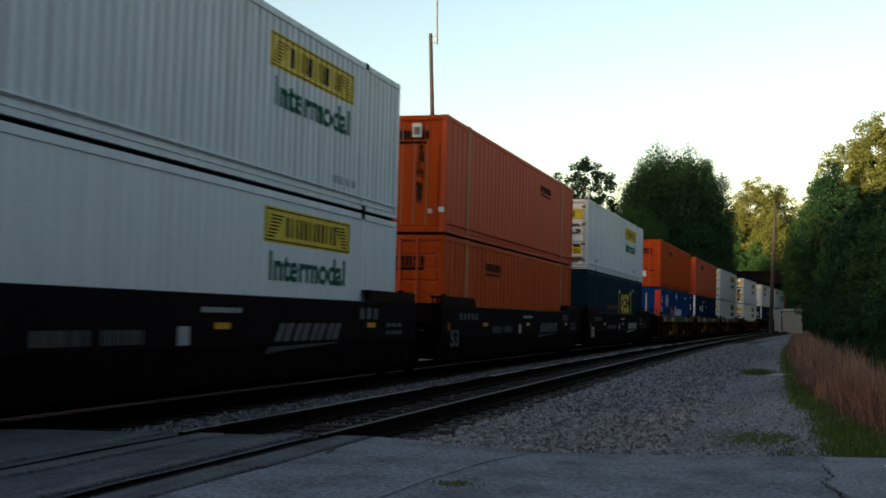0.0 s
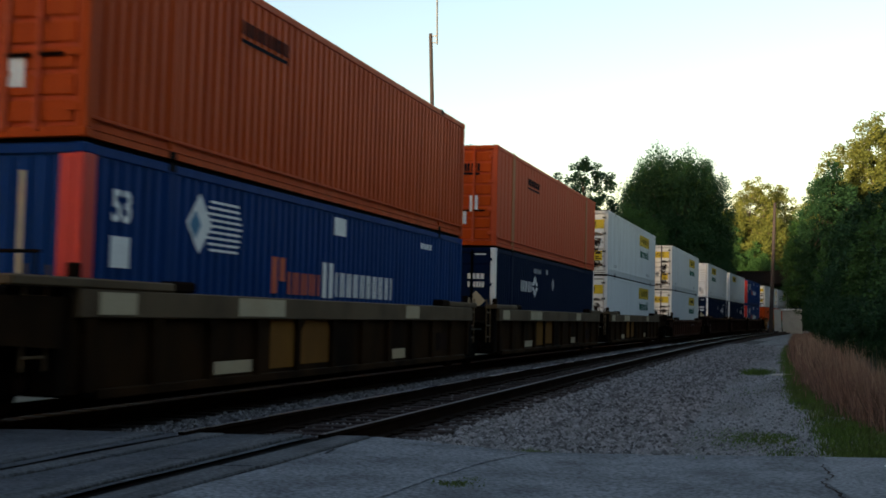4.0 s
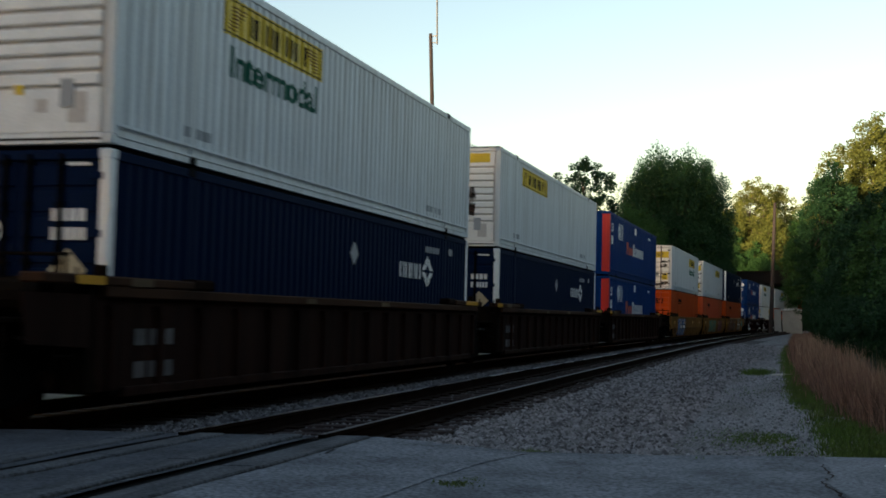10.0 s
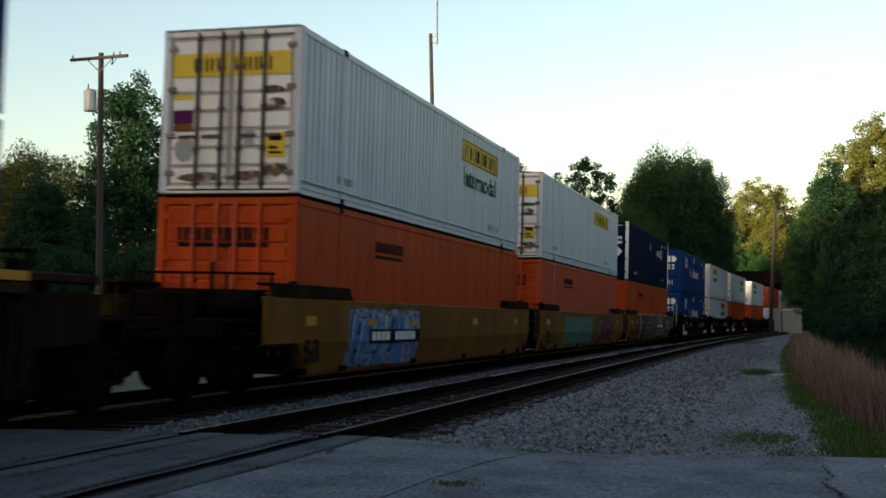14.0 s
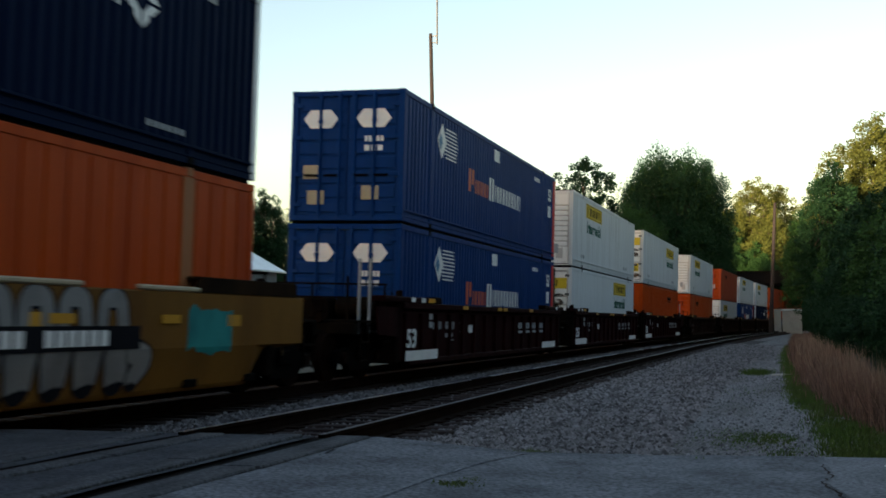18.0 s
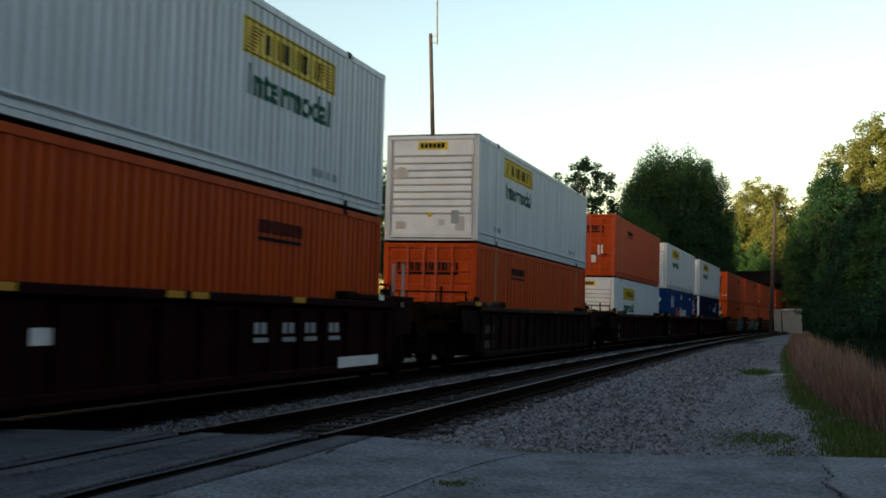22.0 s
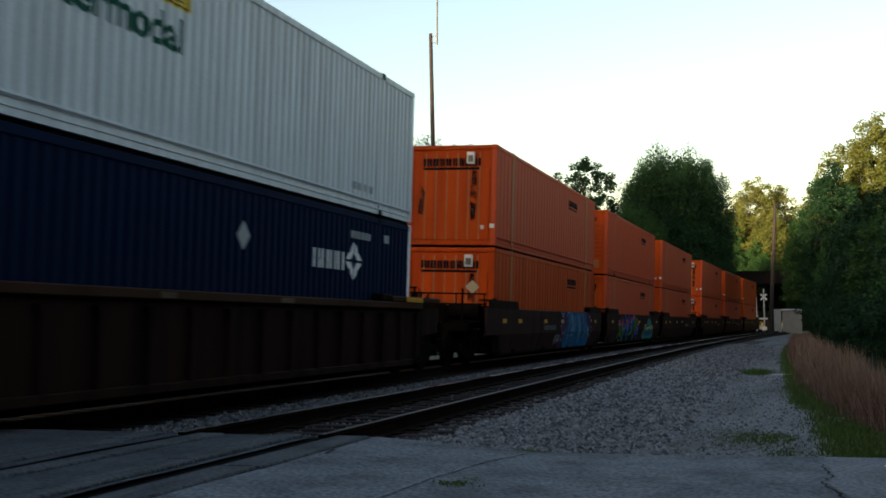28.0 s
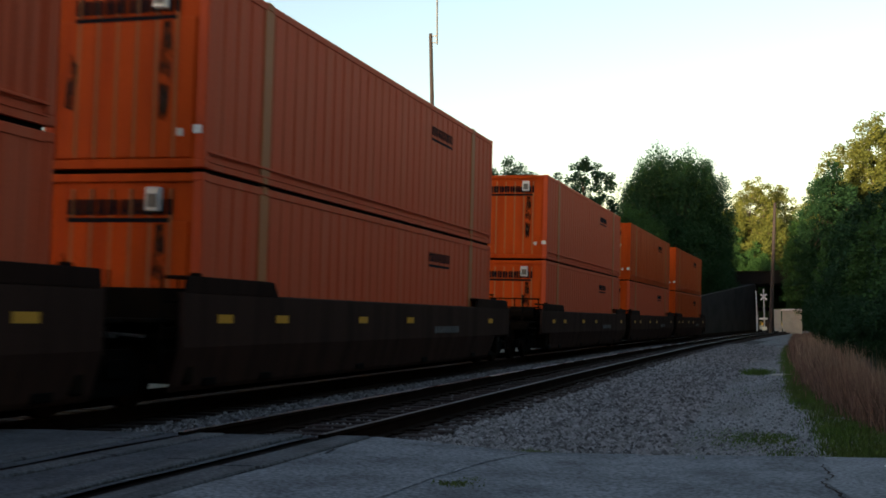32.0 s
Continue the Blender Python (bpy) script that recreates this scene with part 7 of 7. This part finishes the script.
def lerp_at(y, table):
    for (a, u), (b, v) in zip(table, table[1:]):
        if y < b:
            return u + (v - u) * max(0.0, (y - a) / (b - a))
    return table[-1][1]


GREEN_EDGE = ((11, 0.75), (12.5, 0.5), (17.8, 0.43), (21, 0.21), (45, 0.0), (75, 0.0))
STRAW_EDGE = ((13, 1.9), (14.5, 1.35), (17.8, 0.95), (21, 0.68), (27, 0.5), (45, 0.4), (75, 0.35))
for i in range(1300):
    y = 11.9 + 60 * rng.random() ** 1.8
    a, b = lerp_at(y, GREEN_EDGE), lerp_at(y, STRAW_EDGE)
    x = a + rng.random() ** 1.5 * (b - a + 0.25) + max(0, bend(y) - 0.2) * 0.35
    blades(verge, x, y, 30, 0.12, 0.10, rng, 0.9, 0.006)
for i in range(1900):
    y = 14.0 + 86 * rng.random() ** 1.5
    a = lerp_at(y, STRAW_EDGE)
    x = a + rng.random() * max(0.45, 1.5 - a) + max(0, bend(y) - 0.2) * 0.35
    tall = 0.5 * rng.uniform(0.45, 1.3) * (1 + 0.35 * noise.noise((x * 1.7, y * 0.45, 2)))
    blades(straw, x, y, 22, 0.13, tall, rng, 0.55, 0.004 + y * 0.00012)
stalks = Mesh()
for i in range(420):
    y = 14.5 + 50 * rng.random() ** 1.4
    a = lerp_at(y, STRAW_EDGE)
    blades(stalks, a + 0.1 + rng.random() * max(0.5, 1.5 - a) + max(0, bend(y) - 0.2) * 0.35, y, 5, 0.1, rng.uniform(0.6, 0.95), rng, 0.5, 0.003 + y * 0.00011)
tagged(part("dry_stalks", stalks.raw("dry_stalks"), STALK), "pale dry grass stalks standing above the rest", "grass", kind="stuff")
tagged(part("grass_verge", verge.raw("grass_verge"), GRASS), "green grass verge along the gravel path", "grass", kind="stuff")
tagged(part("dry_grass", straw.raw("dry_grass"), STRAW), "tall dry reddish-brown grass beside the gravel path", "grass", kind="stuff")


# ---- poles, shed, bridge, signals ----
def base_z(x, y):
    return ground_z(x, y) - 0.3


pole = tagged(new("utility_pole"), "wooden utility pole with crossarm and grey transformer can", "utility pole")
px, py = -32.6, 50.0
part("pole_shaft", Mesh().tube((px, py, -0.8), (px - 0.02, py, 14.9), 0.19, 0.13, n=12), POLE, pole)
arm = part("crossarm", Mesh().tube((px - 1.72, py - 0.1, 14.64), (px + 1.63, py - 0.2, 14.6), 0.085, n=6), POLE, pole)
for k in (-1.55, 0.8, 1.15):
    part("insulator", Mesh().tube((px + k, py - 0.15, 14.66), (px + k, py - 0.15, 14.88), 0.05, 0.03, n=8), STEEL, pole)
part("arm_brace", Mesh().tube((px - 0.75, py - 0.12, 14.6), (px, py - 0.15, 13.9), 0.025, n=5).tube((px + 0.75, py - 0.12, 14.6), (px, py - 0.15, 13.9), 0.025, n=5), STEEL, pole)
part("drop_wire", Mesh().tube((px + 0.8, py - 0.2, 14.6), (px + 0.72, py - 0.2, 14.2), 0.03, n=5).tube((px + 0.72, py - 0.2, 14.2), (px + 1.0, py - 0.2, 14.5), 0.02, n=5), BLACK, pole)
part("transformer_can", Mesh().tube((px - 0.52, py - 0.15, 11.95), (px - 0.52, py - 0.15, 12.95), 0.32, 0.32, n=16).tube((px - 0.52, py - 0.15, 12.95), (px - 0.52, py - 0.15, 13.05), 0.30, 0.2, n=16), ALU, pole, "grey transformer can")
part("bushing", Mesh().tube((px - 0.6, py - 0.2, 13.05), (px - 0.6, py - 0.2, 13.35), 0.05, 0.03, n=8), STEEL, pole)

mast = tagged(new("antenna_mast"), "weathered wooden mast with a thin whip antenna", "antenna mast")
mx, my = -18.9, 62.0
part("mast_shaft", Mesh().tube((mx + 0.22, my, -0.8), (mx, my, 17.7), 0.17, 0.10, n=12), POLE, mast)
part("whip_antenna", Mesh().tube((mx + 0.38, my, 17.05), (mx + 0.44, my, 22.5), 0.055, 0.045, n=6), STEEL, mast)
for z in (17.15, 17.55):
    part("bracket", Mesh().box(mx, mx + 0.42, my - 0.02, my + 0.02, z - 0.025, z + 0.025), STEEL, mast)

far_pole = tagged(new("utility_pole"), "slender leaning brown wooden pole beside the gravel path", "utility pole")
part("pole_shaft", Mesh().tube((-1.46, 132, -0.9), (-0.55, 132, 14.3), 0.24, 0.15, n=10), POLE, far_pole)

hut = tagged(new("signal_hut"), "small cream metal railway signal hut", "hut")
part("hut_wall", Mesh().box(-0.15, 2.2, 150, 152.4, -0.7, 2.55, 0.03), CABINET, hut)
part("hut_roof", Mesh().box(-0.3, 2.35, 149.8, 152.6, 2.55, 2.72, 0.04), CLEAN_WHITE, hut)
part("hut_door", Mesh().box(0.5, 1.4, 149.95, 149.99, -0.35, 1.75, 0.01), CABINET, hut)
part("hut_base", Mesh().box(-0.25, 2.3, 149.9, 152.5, -0.9, -0.55), WALLSTONE, hut)
box2 = tagged(new("equipment_cabinet"), "small pale grey trackside equipment cabinet", "cabinet")
part("cabinet_body", Mesh().box(-1.2, -0.3, 158, 158.8, -0.5, 2.8, 0.03), CABINET, box2)
part("cabinet_door", Mesh().box(-1.1, -0.4, 157.96, 157.99, 0.2, 2.5, 0.01), CABINET, box2)

sig = tagged(new("crossing_signal"), "white railway crossing signal with crossbuck boards", "crossing signal")
sx, sy = -2.65, 172.0
part("signal_mast", Mesh().tube((sx, sy, -0.6), (sx, sy, 5.9), 0.09, n=10), ALU, sig)
for s in (-1, 1):
    m = Mesh()
    a, b = Vector((sx - 0.42 * s, sy - 0.12, 4.36)), Vector((sx + 0.42 * s, sy - 0.12, 5.2))
    d = (b - a).normalized()
    nrm = Vector((-d.z, 0, d.x)) * 0.11
    m.add([tuple(a + nrm), tuple(a - nrm), tuple(b - nrm), tuple(b + nrm)] + [tuple(p + Vector((0, 0.02, 0))) for p in (a + nrm, a - nrm, b - nrm, b + nrm)],
          [(0, 1, 2, 3), (4, 5, 6, 7), (0, 1, 5, 4), (1, 2, 6, 5), (2, 3, 7, 6), (3, 0, 4, 7)])
    part("crossbuck_board", m, CLEAN_WHITE, sig)
part("lamp_bar", Mesh().box(sx - 0.75, sx + 0.75, sy - 0.06, sy + 0.02, 2.95, 3.05, 0.01), BLACK, sig)
for s in (-1, 1):
    part("signal_lamp", Mesh().tube((sx + s * 0.55, sy - 0.25, 3.0), (sx + s * 0.55, sy, 3.0), 0.28, 0.2, n=14), BLACK, sig)
part("signal_base", Mesh().box(sx - 0.35, sx + 0.35, sy - 0.35, sy + 0.35, -0.6, 0.5, 0.04), ALU, sig)
gate = tagged(new("gate_mast"), "tall thin white gate mechanism with a raised arm", "gate")
part("gate_post", Mesh().tube((-3.55, 166, -0.6), (-3.55, 166, 2.2), 0.12, n=10), ALU, gate)
part("gate_arm", Mesh().tube((-3.5, 166, 0.6), (-3.6, 166, 5.5), 0.07, 0.05, n=8), CLEAN_WHITE, gate)
part("counterweight", Mesh().box(-3.3, -2.1, 165.95, 166.1, 1.5, 1.75, 0.02), ALU, gate)

bridge = tagged(new("rail_overbridge"), "dark steel girder bridge across the tracks on concrete abutments", "bridge")
part("girder", Mesh().box(-8.5, 9.5, 189.6, 190.0, 7.35, 9.2, 0.03), BRIDGE, bridge)
for i in range(18):
    part("girder_stiffener", Mesh().box(-8.3 + i, -8.18 + i, 189.45, 189.62, 7.4, 9.15), BRIDGE, bridge)
part("girder_flange", Mesh().box(-8.5, 9.5, 189.3, 190.1, 9.2, 9.32).box(-8.5, 9.5, 189.3, 190.1, 7.25, 7.35), BRIDGE, bridge)
part("girder", Mesh().box(-8.5, 9.5, 195.0, 195.4, 7.35, 9.2, 0.03), BRIDGE, bridge)
# unseen depth added to the deck, to keep the track below dark
part("deck", Mesh().box(-8.5, 12.5, 190.1, 224.0, 7.9, 8.4), BRIDGE, bridge)
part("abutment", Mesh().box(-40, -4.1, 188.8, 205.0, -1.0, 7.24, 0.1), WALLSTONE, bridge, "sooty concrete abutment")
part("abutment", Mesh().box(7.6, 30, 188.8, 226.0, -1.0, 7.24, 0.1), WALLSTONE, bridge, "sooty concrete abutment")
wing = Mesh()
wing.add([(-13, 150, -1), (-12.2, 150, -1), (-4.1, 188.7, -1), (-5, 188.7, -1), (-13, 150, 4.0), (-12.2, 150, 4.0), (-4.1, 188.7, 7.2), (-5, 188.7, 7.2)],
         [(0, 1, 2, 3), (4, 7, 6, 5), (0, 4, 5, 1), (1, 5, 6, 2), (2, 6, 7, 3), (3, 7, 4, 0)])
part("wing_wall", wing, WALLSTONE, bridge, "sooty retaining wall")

shed = tagged(new("shed"), "small grey shed with a bright tin gable roof", "shed")
part("shed_wall", Mesh().box(-30.0, -26.2, 52, 57, -0.9, 4.0), SHED_WALL, shed)
gable = Mesh().add([(-30.0, 52, 4.0), (-26.2, 52, 4.0), (-27.9, 52, 5.0), (-30.0, 57, 4.0), (-26.2, 57, 4.0), (-27.9, 57, 5.0)], [(0, 1, 2), (3, 5, 4), (0, 2, 5, 3), (1, 4, 5, 2), (0, 3, 4, 1)])
part("gable", gable, SHED_WALL, shed)
for x0, z0, x1, z1 in ((-30.35, 4.05, -27.9, 5.18), (-25.8, 4.0, -27.9, 5.18)):
    part("roof_panel", Mesh().add([(x0, 51.6, z0), (x1, 51.6, z1), (x1, 57.4, z1), (x0, 57.4, z0), (x0, 51.6, z0 - 0.08), (x1, 51.6, z1 - 0.08), (x1, 57.4, z1 - 0.08), (x0, 57.4, z0 - 0.08)],
         [(0, 1, 2, 3), (4, 7, 6, 5), (0, 4, 5, 1), (1, 5, 6, 2), (2, 6, 7, 3), (3, 7, 4, 0)]), TIN, shed, "bright tin roof panel")
sign_post = tagged(new("white_marker"), "small white board lying at the path's edge", "marker")
part("board", Mesh().box(-0.35, 0.20, 31.3, 31.5, -0.40, -0.33, 0.02), CABINET, sign_post)


mark = Mesh()
for x, y in ((0.76, 10.2), (1.1, 10.2), (1.1, 9.2), (0.82, 9.4)):
    mark.v.append((x, y, ground_z(x, y) + 0.035))
mark.f = [(0, 1, 2, 3)]
tagged(part("road_marking", mark.raw("road_marking"), CLEAN_WHITE), "worn white painted mark on the asphalt", "road marking", kind="structure")


# ---- the train rolls, and its wheels turn ----
def motions():
    times = [i * 0.5 for i in range(65)]
    for ob, start, z in movers:
        rows = []
        for t in times:
            y = start - rolled(t)
            rows.append((t, on_line(y, y + 16.154, z)))
        walk(ob, rows)
    turns = [(i / 30, Matrix.Rotation(rolled(i / 30) / WHEEL_R, 4, "X")) for i in range(961)]
    for w in list(bpy.data.objects):
        if w.name.startswith("wheelset"):
            walk(w, turns)


motions()
